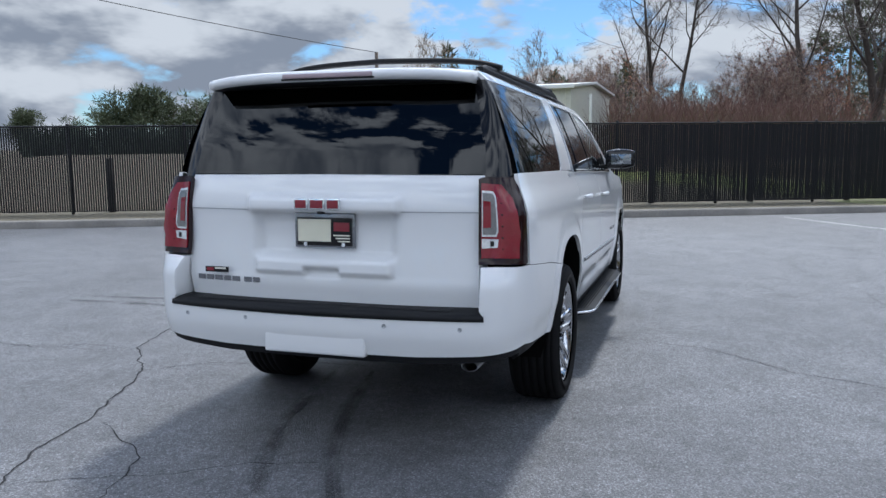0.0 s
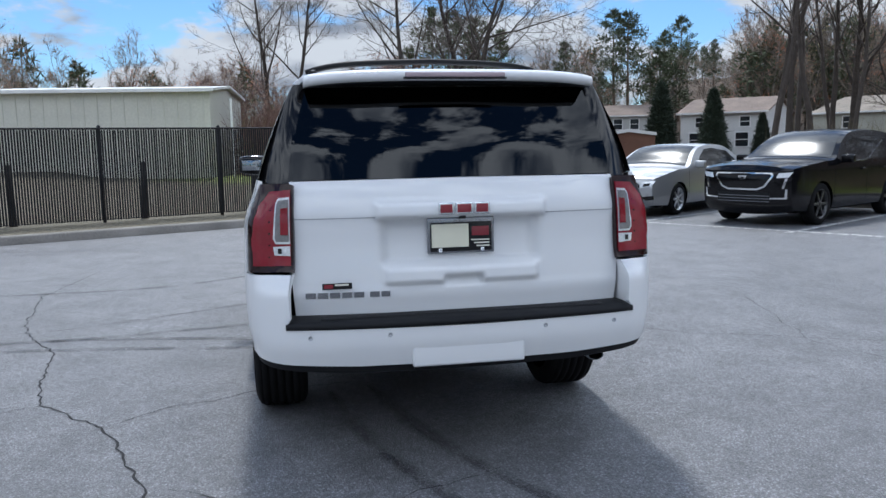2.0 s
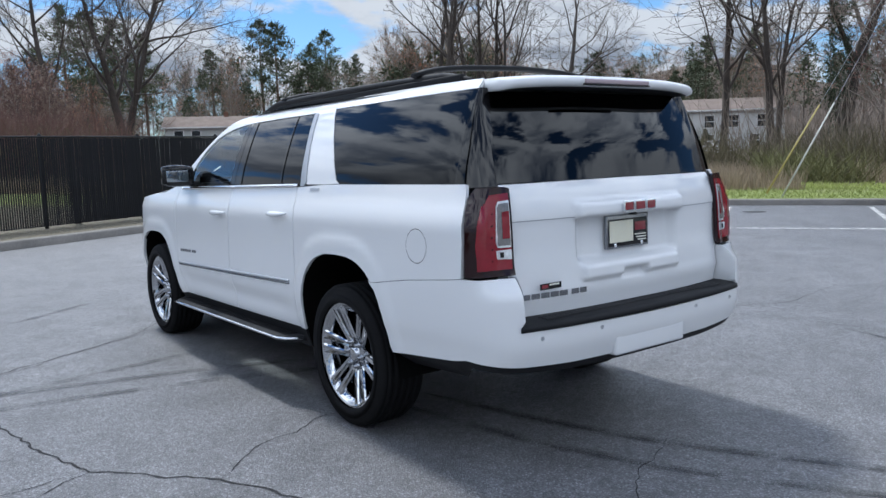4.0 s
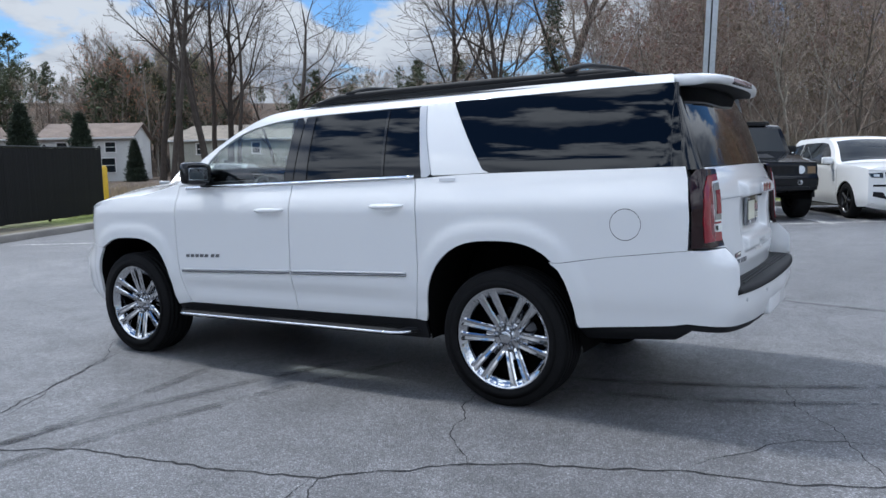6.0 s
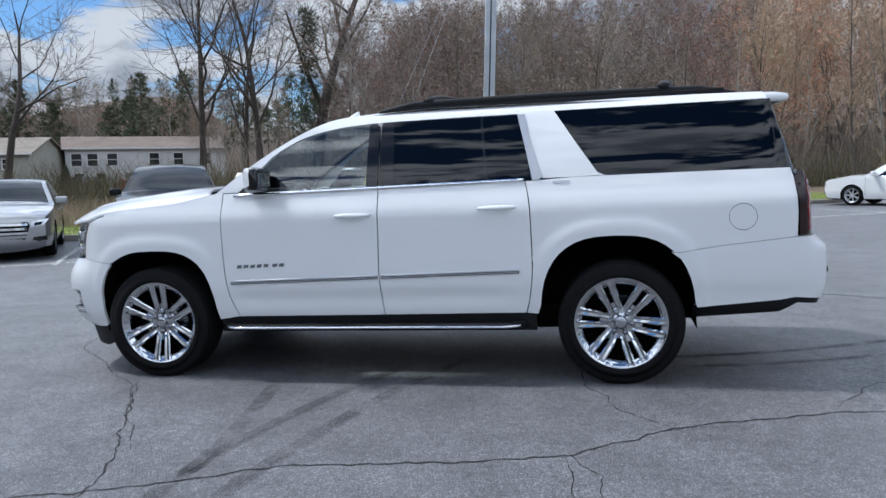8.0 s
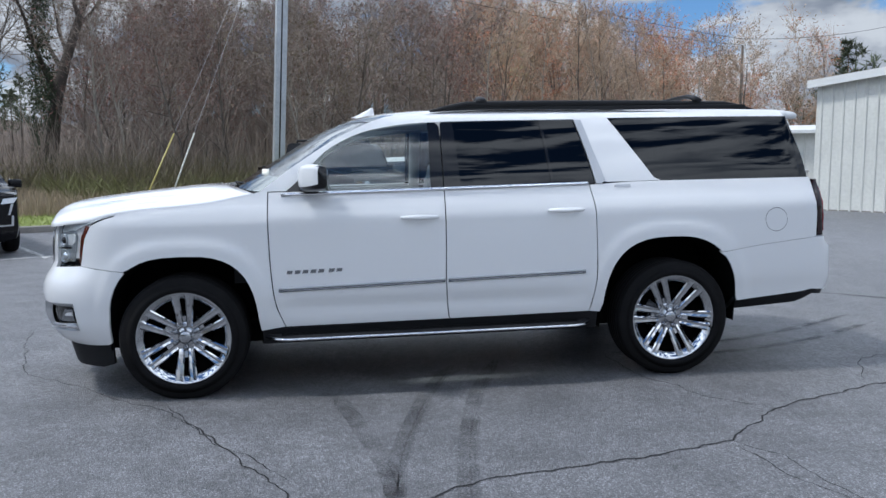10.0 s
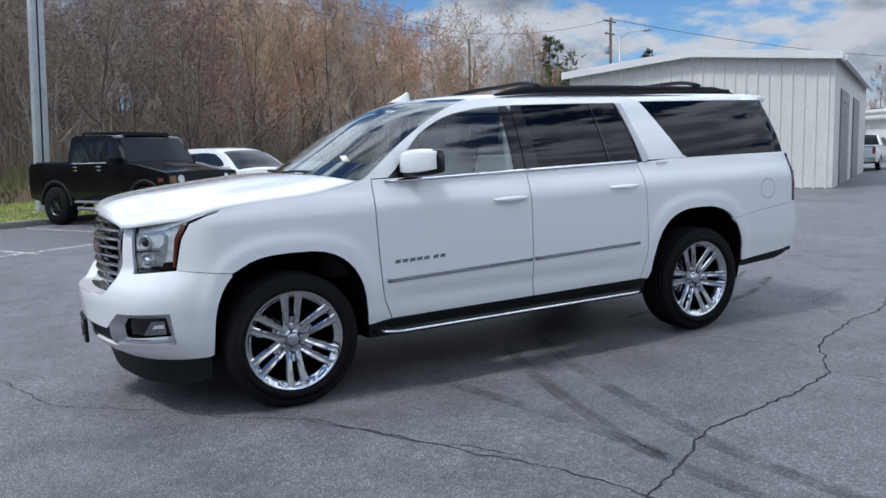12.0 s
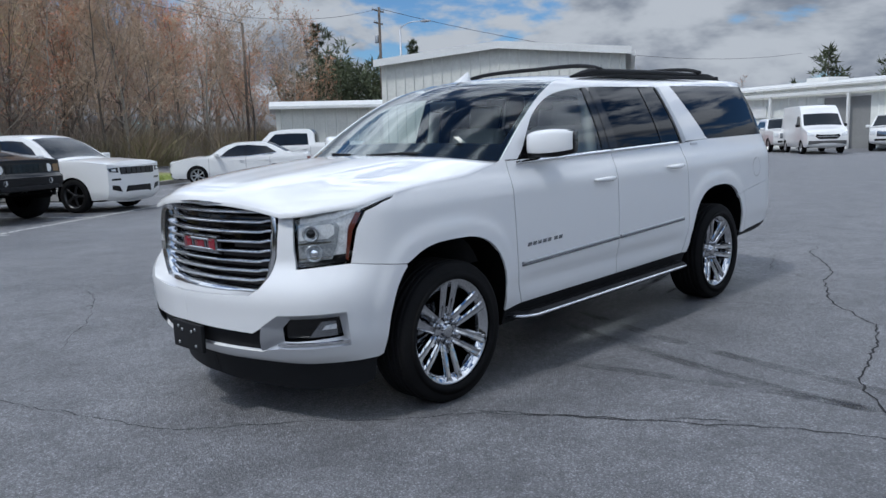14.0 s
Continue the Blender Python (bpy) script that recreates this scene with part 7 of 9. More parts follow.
for s in (1, -1):
    part("rocker_strip", boxed(-2.46, -0.62, min(s * 0.96, s * 1.02), max(s * 0.96, s * 1.02), 0.53, 0.585, 0.012), SILVERPLASTIC, truck, "satin silver rocker strip")
    bm = bmesh.new()
    tube(bm, [(-0.70, s * 0.95, 0.42), (-0.80, s * 1.04, 0.40), (-2.30, s * 1.04, 0.40), (-2.40, s * 0.95, 0.42)], 0.038, 8)
    part("side_step", bm, STEEL, truck, "steel side tube")
    for x in (-1.00, -1.55, -2.10):
        part("step_bracket", boxed(x - 0.03, x + 0.03, min(s * 0.80, s * 1.03), max(s * 0.80, s * 1.03), 0.41, 0.52), BLACKPLASTIC, truck)
    for x in (-1.50, -2.34):
        part("door_handle", boxed(x - 0.085, x + 0.085, min(s * 1.005, s * 1.03), max(s * 1.005, s * 1.03), 1.27, 1.375, 0.012), GLOSSBLACK, truck, "square black handle with a chrome rim")
        for zz in (1.275, 1.355):
            part("handle_rim", boxed(x - 0.08, x + 0.08, min(s * 1.025, s * 1.036), max(s * 1.025, s * 1.036), zz, zz + 0.014), CHROME, truck)
    part("corner_marker", boxed(0.42, 0.60, min(s * 0.99, s * 1.025), max(s * 0.99, s * 1.025), 1.00, 1.09, 0.008), AMBER, truck, "amber side marker")
    bm = bmesh.new()
    tube(bm, [(0.30, s * 0.62, 1.265), (0.05, s * 0.62, 1.335)], 0.02, 6)
    part("bonnet_latch", bm, BLACKPLASTIC, truck)
part("bonnet_vent", boxed(-0.16, 0.30, -0.30, 0.30, -0.01, 0.035, 0.012, Matrix.Translation((0, 0, 1.345)) @ pose(0, 0, 0, 0, 10.4, 0)), BLACKPLASTIC, truck, "ribbed black bonnet vent")
part("roof_visor", boxed(-1.12, -0.98, -0.62, 0.62, 2.045, 2.10, 0.015), BLACKPLASTIC, truck, "black marker-lamp strip")
part("bed_cover", boxed(-4.05, -2.66, -0.88, 0.88, 1.44, 1.50, 0.02), BLACKPLASTIC, truck)
part("tow_bar", boxed(0.80, 0.87, -0.80, 0.80, 0.64, 0.72, 0.015), BLACKPLASTIC, truck)
vehicle("suv_parked", facing(-0.94, -14.43, 119), "white mid-size SUV with black wheels and grille", MIDSUV, PLAINWHITE)
vehicle("sedan", facing(-7.75, -22.6, -38), "white compact sedan parked tail towards the aisle", SEDAN, PLAINWHITE)
vehicle("pickup", facing(-11.6, -25.8, -42), "white crew-cab pickup parked beyond a white sedan", PICKUP, PLAINWHITE)
vehicle("van", facing(-36.6, -11.3, 35), "white high-roof cargo van with grey bumper", VAN, PLAINWHITE)
vehicle("pickup", facing(-40.2, -14.6, 38), "white pickup parked beside a cargo van", PICKUP, PLAINWHITE)
vehicle("pickup", facing(-40.8, -9.3, 15), "white pickup with a wide chrome grille", PICKUP, PLAINWHITE)
vehicle("sedan", facing(-37.6, -16.3, 28), "red four-door sedan parked before a pale building", SEDAN, REDPAINT)
vehicle("suv_parked", facing(-41.6, -22.6, 32), "white SUV parked before a pale metal building", MIDSUV, PLAINWHITE)
vehicle("pickup", facing(-39.0, -24.2, 205), "white pickup seen from its tailgate", PICKUP, PLAINWHITE)
for hd, d, h, sp, pt, lb in ((34.0, 47, 200, MIDSUV, BLACKPAINT, "black SUV on the raised yard"), (30.6, 56, 205, PICKUP, BLACKPAINT, "dark pickup on the raised yard"), (27.6, 52, 203, SEDAN, PLAINWHITE, "white sedan on the raised yard"), (22.3, 53, 199, PICKUP, PLAINWHITE, "white pickup on the raised yard")):
    x, y = -4.7 + d * math.cos(radians(hd)), -0.5 + d * math.sin(radians(hd))
    vehicle("car_beyond_fence", facing(x, y, h, land_z(x, y) + 0.02), lb + " beyond the fence", sp, pt, "cars beyond the fence")


# ---- buildings ----
def ribbed_paint(name, color):
    return material(name, color, 0.45, var=0.10, scale=0.7, fine=9, rvar=0.08, spec=0.4)


HALLWHITE = ribbed_paint("white_ribbed_steel", (0.62, 0.62, 0.575))
HALLPALE = ribbed_paint("pale_ribbed_steel", (0.74, 0.745, 0.70))
CREAM = ribbed_paint("cream_ribbed_steel", (0.55, 0.54, 0.47))
TRIMWHITE = material("white_trim_paint", (0.72, 0.72, 0.70), 0.4, var=0.06, scale=1, fine=20)
ROOFPALE = material("pale_steel_roof", (0.60, 0.60, 0.58), 0.5, var=0.12, scale=0.5, fine=6)
SHINGLE_BROWN = material("brown_roof_shingle", (0.18, 0.14, 0.115), 0.95, var=0.25, scale=0.8, fine=7, bump=0.5, dist=0.05)
SHINGLE_GREY = material("grey_roof_shingle", (0.22, 0.19, 0.155), 0.95, var=0.25, scale=0.8, fine=7, bump=0.5, dist=0.05)
SIDING_GREY = material("grey_lap_siding", (0.40, 0.40, 0.38), 0.7, var=0.12, scale=0.6, fine=8, bump=0.3, dist=0.02)
SIDING_WHITE = material("white_lap_siding", (0.58, 0.58, 0.56), 0.7, var=0.10, scale=0.6, fine=8, bump=0.3, dist=0.02)
SIDING_GREEN = material("grey_green_siding", (0.36, 0.355, 0.30), 0.8, var=0.18, scale=0.6, fine=8, bump=0.3, dist=0.02)
HUTBROWN = material("brown_boards", (0.17, 0.085, 0.055), 0.85, var=0.2, scale=1, fine=10)
DARKPANE = material("dark_window_glass", (0.02, 0.024, 0.028), 0.08, var=0.2, scale=0.5, fine=3)
DOORGREY = material("grey_door_paint", (0.24, 0.24, 0.235), 0.5, var=0.12, scale=1.2, fine=15)


def wall_sheet(bm, m, length, height, thick, holes=(), peak=0.0):
    """An upright wall in the local xz plane with openings through it and, if wished, a gable on top."""
    xs = sorted({0.0, length, *(h[0] for h in holes), *(h[1] for h in holes)})
    zs = sorted({0.0, height, *(h[2] for h in holes), *(h[3] for h in holes)})

    def cut(x, z):
        return any(h[0] <= x < h[1] and h[2] <= z < h[3] for h in holes)

    def quad(pts):
        bm.faces.new([bm.verts.new(m @ Vector(p)) for p in pts])
    for x0, x1 in zip(xs, xs[1:]):
        for z0, z1 in zip(zs, zs[1:]):
            if cut(x0, z0):
                continue
            quad([(x0, 0, z0), (x1, 0, z0), (x1, 0, z1), (x0, 0, z1)])
            quad([(x0, thick, z0), (x0, thick, z1), (x1, thick, z1), (x1, thick, z0)])
    for x0, x1, z0, z1 in [(0.0, length, 0.0, height)] + list(holes):
        quad([(x0, 0, z0), (x0, thick, z0), (x1, thick, z0), (x1, 0, z0)])
        quad([(x0, 0, z1), (x1, 0, z1), (x1, thick, z1), (x0, thick, z1)])
        quad([(x0, 0, z0), (x0, 0, z1), (x0, thick, z1), (x0, thick, z0)])
        quad([(x1, 0, z0), (x1, thick, z0), (x1, thick, z1), (x1, 0, z1)])
    if peak:
        for y in (0, thick):
            bm.faces.new([bm.verts.new(m @ Vector(p)) for p in ((0, y, height), (length, y, height), (length / 2, y, peak))])


def roof_slab(bm, a0, a1, b0, b1, thick):
    """A sloping slab between an eave edge a0-a1 and a ridge edge b0-b1."""
    up = Vector((0, 0, thick))
    lo = [bm.verts.new(Vector(p)) for p in (a0, a1, b1, b0)]
    hi = [bm.verts.new(Vector(p) + up) for p in (a0, a1, b1, b0)]
    bm.faces.new(lo[::-1])
    bm.faces.new(hi)
    for i in range(4):
        j = (i + 1) % 4
        bm.faces.new((lo[i], lo[j], hi[j], hi[i]))


def building(name, label, category, a, b, depth, z0, eave, ridge, wall_mat, roof_mat, front_gable, holes=(), door_at=(), over=0.35, trim=TRIMWHITE, rib=0.0, chimney=None, divided=True, group=""):
    """A house or hall: its front runs from a to b, the rest lies behind that. Openings are (x0, x1, z0, z1) in the front wall."""
    a, b = Vector(a), Vector(b)
    ln = (b - a).length
    u = (b - a) / ln
    m = Matrix(((u.x, -u.y, 0, a.x), (u.y, u.x, 0, a.y), (0, 0, 1, z0), (0, 0, 0, 1)))
    e = empty(name, m, label, category, group)
    ident = Matrix.Identity(4)
    gab = ridge - 0.05
    for k in range(4):
        bm = bmesh.new()
        if k == 0:
            wall_sheet(bm, ident, ln, eave, 0.15, list(holes) + list(door_at), gab if front_gable else 0)
        elif k == 1:
            wall_sheet(bm, pose(0, depth, 0, 0, 0, 0) @ Matrix.Translation((0, -0.15, 0)), ln, eave, 0.15, (), gab if front_gable else 0)
        else:
            wall_sheet(bm, pose(0.15 if k == 2 else ln, 0.15, 0, 0, 0, 90), depth - 0.3, eave, 0.15, (), 0 if front_gable else gab)
        part("wall", bm, wall_mat, e, smooth=False)
    # two roof slopes
    slope = (ridge - eave) / (ln / 2 if front_gable else depth / 2)
    lo = eave - over * slope
    for s in (0, 1):
        bm = bmesh.new()
        if front_gable:
            xe = -over if s == 0 else ln + over
            roof_slab(bm, (xe, -over, lo), (xe, depth + over, lo), (ln / 2, -over, ridge), (ln / 2, depth + over, ridge), 0.12)
        else:
            ye = -over if s == 0 else depth + over
            roof_slab(bm, (-over, ye, lo), (ln + over, ye, lo), (-over, depth / 2, ridge), (ln + over, depth / 2, ridge), 0.12)
        bmesh.ops.recalc_face_normals(bm, faces=bm.faces)
        roof = part("roof", bm, roof_mat, e, smooth=False)
    if chimney:
        part("chimney", boxed(chimney - 0.3, chimney + 0.3, depth / 2 - 0.3, depth / 2 + 0.3, ridge - 0.3, ridge + 0.7), HUTBROWN, roof, smooth=False)
    # bargeboards and gutters
    if trim:
        if front_gable:
            for s in (0, 1):
                xe = -over if s == 0 else ln + over
                bm = bmesh.new()
                roof_slab(bm, (xe, -over - 0.06, lo - 0.10), (xe, -over - 0.003, lo - 0.10), (ln / 2, -over - 0.06, ridge - 0.10), (ln / 2, -over - 0.003, ridge - 0.10), 0.26)
                bmesh.ops.recalc_face_normals(bm, faces=bm.faces)
                part("bargeboard", bm, trim, e, smooth=False)
        else:
            part("gutter", boxed(-over, ln + over, -over - 0.12, -over - 0.003, lo - 0.06, lo + 0.10, 0.02), trim, e, smooth=False)
    for x0, x1, za, zb in holes:
        w = part("window", boxed(x0 - 0.09, x1 + 0.09, -0.05, -0.003, zb + 0.003, zb + 0.11), TRIMWHITE, e, smooth=False)
        part("sill", boxed(x0 - 0.12, x1 + 0.12, -0.08, -0.003, za - 0.08, za - 0.003), TRIMWHITE, w, smooth=False)
        for xj in (x0 - 0.09, x1 + 0.003):
            part("frame", boxed(xj, xj + 0.087, -0.04, -0.003, za, zb), TRIMWHITE, w, smooth=False)
        part("pane", boxed(x0 + 0.004, x1 - 0.004, 0.07, 0.085, za + 0.004, zb - 0.004), DARKPANE, w, smooth=False)
        if divided:
            part("glazing_bar", boxed(x0 + 0.004, x1 - 0.004, 0.045, 0.067, (za + zb) / 2 - 0.03, (za + zb) / 2 + 0.03), TRIMWHITE, w, smooth=False)
    for x0, x1, za, zb in door_at:
        d = part("door", boxed(x0 + 0.004, x1 - 0.004, 0.05, 0.09, za + 0.004, zb - 0.004), DOORGREY, e, smooth=False)
        part("lintel", boxed(x0 - 0.09, x1 + 0.09, -0.05, -0.003, zb, zb + 0.1), TRIMWHITE, d, smooth=False)
    if rib:
        bm = bmesh.new()
        v = [bm.verts.new(p) for p in ((-0.045, -0.002, 0), (-0.02, -0.035, 0), (0.02, -0.035, 0), (0.045, -0.002, 0), (-0.045, -0.002, 1), (-0.02, -0.035, 1), (0.02, -0.035, 1), (0.045, -0.002, 1))]
        for i in range(3):
            bm.faces.new((v[i], v[i + 1], v[i + 5], v[i + 4]))
        bm.faces.new((v[7], v[6], v[5], v[4]))
        first = part("rib", bm, wall_mat, e, smooth=False)
        n = int(ln / rib)
        for i in range(n):
            x = (i + 0.5) * ln / n
            if any(h[0] < x < h[1] for h in list(holes) + list(door_at)):
                continue
            o = first if i == 0 else new("rib", first.data)
            o.parent = e
            top = eave + (gab - eave) * (1 - abs(x / ln - 0.5) * 2) if front_gable else eave
            o.matrix_local = Matrix.Translation((x, 0, 0)) @ Matrix.Diagonal((1, 1, top - 0.02, 1))
    return e


def lz(a, b):
    return land_z((a[0] + b[0]) / 2, (a[1] + b[1]) / 2) - 0.15


hall = building("warehouse", "white ribbed steel warehouse with a low gable roof", "warehouse", (-13.7, -19.3), (-18.5, -11.6), 18, -0.05, 4.30, 4.72, HALLWHITE, ROOFPALE, True, rib=0.36, over=0.22)
part("plinth", boxed(0, 9.07, -0.02, 0.14, 0, 0.09), CONCRETE, hall, "low concrete footing", smooth=False)
part("gutter", boxed(9.27, 9.42, -0.2, 18.2, 4.12, 4.30, 0.02), TRIMWHITE, hall, smooth=False)
for y0 in (2.2, 8.4):
    d = part("roller_door", boxed(9.075, 9.11, y0, y0 + 3.6, 0, 3.4), DOORGREY, hall, "grey roller door", smooth=False)
    for k in range(8):
        part("door_slat", boxed(9.112, 9.13, y0 + 0.03, y0 + 3.57, 0.1 + k * 0.41, 0.44 + k * 0.41), DOORGREY, d, smooth=False)
building("shed", "low white ribbed steel shed beyond the parked cars", "shed", (-18.2, -33.6), (-28.3, -27.0), 8, lz((-18, -34), (-26, -30)), 3.3, 3.7, HALLWHITE, ROOFPALE, False, rib=0.6)
far_hall = building("long_hall", "long pale ribbed steel hall with a white canopy", "warehouse", (-56, -38), (-43, -6), 22, -0.05, 4.0, 4.9, HALLPALE, ROOFPALE, False, door_at=[(12, 13, 0, 2.1), (25, 28.4, 0, 3.2)], rib=0.75, over=0.15)
part("canopy", boxed(2, 34, -0.52, -0.16, 3.45, 3.66, 0.03), TRIMWHITE, far_hall, "white flat canopy", smooth=False)
for x in (2.3, 8.5, 14.7, 20.9, 27.1, 33.6):
    part("column", boxed(x, x + 0.16, -0.50, -0.36, 0.0, 3.45), TRIMWHITE, far_hall, smooth=False)
part("vent", boxed(19, 20.3, -0.12, -0.003, 2.1, 2.9, 0.02), TRIMWHITE, far_hall, "white louvred vent", smooth=False)
part("roof_unit", boxed(18, 20, 6, 8, 4.40, 4.95, 0.03), TRIMWHITE, far_hall, "white box on the roof", smooth=False)
cream = building("cream_shed", "cream ribbed steel shed behind the fence", "shed", (36.1, 15.6), (35.2, 5.1), 9, 0.05, 4.3, 4.7, CREAM, ROOFPALE, False, rib=0.6, over=0.25)
part("downpipe", boxed(11.5, 11.6, -0.12, -0.003, 0.1, 3.9), TRIMWHITE, cream, smooth=False)

wins = [(x, x + 1.1, z, z + 1.35) for z in (0.95, 3.35) for x in (1.2, 3.4, 7.4, 9.6, 13.4, 15.6, 18.0)]
building("apartment_house", "grey two-storey apartment house with a brown roof", "house", (103.4, -28.6), (96.4, -47.7), 10, lz((103, -28), (96, -47)), 5.2, 6.7, SIDING_GREY, SHINGLE_BROWN, False, holes=wins, door_at=[(5.4, 6.4, 0.1, 2.2), (11.7, 12.7, 0.1, 2.2)], chimney=8.0)
building("hut", "small brown timber hut with a low roof", "hut", (56.2, -23.1), (54.5, -26.7), 3.2, lz((56, -23), (54, -26)), 2.15, 2.45, HUTBROWN, ROOFPALE, True, over=0.12)
building("bungalow", "white bungalow with a brown shingle roof", "house", (69.6, -36.4), (63.6, -41.9), 9, lz((67, -39), (61, -44)), 4.3, 5.7, SIDING_WHITE, SHINGLE_BROWN, False, holes=[(0.9, 2.0, 1.0, 2.3), (5.4, 6.6, 1.0, 2.3), (1.5, 2.4, 2.9, 3.8), (5.8, 6.7, 2.9, 3.8)], door_at=[(3.4, 4.4, 0.1, 2.2)])
building("gabled_house", "long grey-green two-storey house with a shallow gable roof", "house", (70.8, -51.8), (55.3, -58.75), 13, lz((70, -52), (55, -59)), 4.25, 5.95, SIDING_GREEN, SHINGLE_GREY, False, holes=[(3.2, 4.1, 2.7, 3.8), (9.6, 10.5, 2.7, 3.8), (14.6, 15.3, 2.8, 3.7), (6.2, 7.2, 0.9, 2.0)], door_at=[(13.2, 14.3, 0.1, 2.15)])
for x, y, h, sp, pt, lb in ((50.8, -62.0, 150, MIDSUV, BLACKPAINT, "black SUV parked before a white house"), (47.6, -63.8, 140, SEDAN, REDPAINT, "dark red sedan parked before a white house"), (45.0, -67.0, 150, SEDAN, PLAINWHITE, "white sedan parked before a white house")):
    vehicle("parked_car", facing(x, y, h, land_z(x, y) - 0.02), lb, sp, pt, "cars by the house")
ws = [(x, x + 1.0, z, z + 1.3) for z, row in ((0.9, (0.8, 3.0, 8.6, 13.4)), (3.05, (0.6, 2.2, 4.2, 8.6, 11.2, 14.2))) for x in row]
building("two_storey_house", "white two-storey house with dark windows and a brown roof", "house", (59.0, -68.4), (45.6, -78.9), 8, lz((59, -68), (50, -75)), 5.0, 6.3, SIDING_WHITE, SHINGLE_BROWN, False, holes=ws, door_at=[(6.0, 7.0, 0.1, 2.2)])

# ---- posts, poles and cables ----
GALV = material("galvanised_steel", (0.42, 0.44, 0.47), 0.45, 0.25, var=0.18, scale=1.5, fine=20, rvar=0.1)
POLEWOOD = material("grey_pole_wood", (0.13, 0.105, 0.085), 0.9, var=0.25, scale=3, fine=30, bump=0.4)
CABLE = material("black_cable", (0.015, 0.015, 0.016), 0.6)
YELLOW = material("yellow_guard_plastic", (0.44, 0.36, 0.11), 0.5, var=0.15, scale=3)
GUARDWHITE = material("pale_guard_plastic", (0.50, 0.50, 0.44), 0.5, var=0.15, scale=3)

lamp = empty("light_post", Matrix.Translation((4.45, -19.6, 0.05)) @ pose(0, 0, 0, 0, -2.3, 15), "tall square galvanised steel light post", "light post")
part("mast", boxed(-0.17, 0.17, -0.17, 0.17, 0.0, 10.6, 0.015), GALV, lamp)
part("groove", boxed(-0.015, 0.03, 0.171, 0.176, 0.3, 10.5), DARKTRIM, lamp, "dark groove")
part("base_plate", boxed(-0.3, 0.3, -0.3, 0.3, -0.1, 0.06, 0.01), GALV, lamp)
part("lamp_arm", boxed(-1.1, 1.1, -0.05, 0.05, 10.4, 10.5, 0.01), GALV, lamp)


def cable(name, a, b, sag, r, label, mat=CABLE, category="cable"):
    a, b = Vector(a), Vector(b)
    bm = bmesh.new()
    pts = [a + (b - a) * (i / 20) - Vector((0, 0, sag * 4 * (i / 20) * (1 - i / 20))) for i in range(21)]
    tube(bm, pts, r, 5)
    return tagged(part(name, bm, mat), label, category)


for base, mat, what in (((7.7, -15.2, 0.1), YELLOW, "yellow"), ((6.9, -14.6, 0.1), GUARDWHITE, "pale")):
    top = Vector((4.05, -19.5, 10.2))
    w = cable("guy_wire", base, top, 0.0, 0.004, "steel guy wire with a " + what + " plastic guard", GALV, "guy wire")
    bm = bmesh.new()
    b0 = Vector(base)
    d = (top - b0).normalized()
    tube(bm, [b0 + d * 0.1, b0 + d * 2.6], 0.021, 8)
    part("guard", bm, mat, w, what + " guard tube")


def utility_pole(x, y, h, arms, r=0.15, label="weathered wooden utility pole with crossarms", turn=20):
    z = land_z(x, y) if beyond(x, y) > 0 else 0.0
    e = empty("utility_pole", Matrix.Translation((x, y, z - 0.1)) @ pose(0, 0, 0, 0, 0, turn), label, "utility pole", "utility poles")
    bm = bmesh.new()
    tube(bm, [(0, 0, 0), (0, 0, h * 0.5), (0, 0, h)], r, 10, [r, r * 0.85, r * 0.7])
    part("pole", bm, POLEWOOD, e)
    for zz, half in arms:
        arm = part("crossarm", boxed(-half, half, -0.19, -0.08, zz - 0.07, zz + 0.07, 0.01), POLEWOOD, e)
        for s in (-0.9, -0.45, 0.45, 0.9):
            bm = bmesh.new()
            lathe(bm, [(0.05, zz + 0.07), (0.07, zz + 0.13), (0.04, zz + 0.18), (0.06, zz + 0.22), (0.001, zz + 0.26)], 8, Matrix.Translation((half * s, -0.13, 0)))
            part("insulator", bm, SILVERPLASTIC, arm)
    return e


utility_pole(41.0, 18.1, 7.3, [])
utility_pole(-30.0, -56.0, 11.4, [])
tall = utility_pole(-55.0, -67.5, 16.4, [(16.0, 1.3), (14.6, 1.0)], 0.2)
bm = bmesh.new()
lathe(bm, [(0.001, 12.4), (0.22, 12.4), (0.24, 12.5), (0.24, 13.2), (0.2, 13.3), (0.001, 13.3)], 14, Matrix.Translation((0, -0.42, 0)))
part("transformer", bm, GALV, tall, "grey drum transformer")
street = empty("street_lamp", Matrix.Translation((-33.4, -40.0, 0.0)), "slim steel street lamp with one arm", "street lamp")
bm = bmesh.new()
tube(bm, [(0, 0, -0.1), (0, 0, 9.6)], 0.09, 8, [0.11, 0.07])
part("mast", bm, GALV, street)
bm = bmesh.new()
tube(bm, spline([(0, 0, 9.4), (-0.4, 0.6, 9.75), (-0.9, 1.4, 9.8)], 4), 0.035, 6)
part("arm", bm, GALV, street)
part("lamp_head", boxed(-1.3, -0.85, 1.3, 1.9, 9.72, 9.86, 0.04), GALV, street)
cable("cable", (41.0, 18.1, 7.2), (2.0, 40.0, 12.5), 0.7, 0.02, "black cable slung from a wooden pole")
cable("cable", (-30, -56, 11.9), (15, -34, 16), 1.0, 0.02, "black cable slung above the woods")
cable("cable", (-30, -56, 11.4), (16, -36, 14.5), 1.0, 0.02, "black cable slung above the woods")
cable("cable", (-55, -67.5, 16.3), (-30, -56, 11.9), 0.6, 0.02, "black cable slung between two poles")
cable("cable", (-55, -67.5, 16.3), (-160, -60, 16), 3.0, 0.03, "black cable slung between two poles")


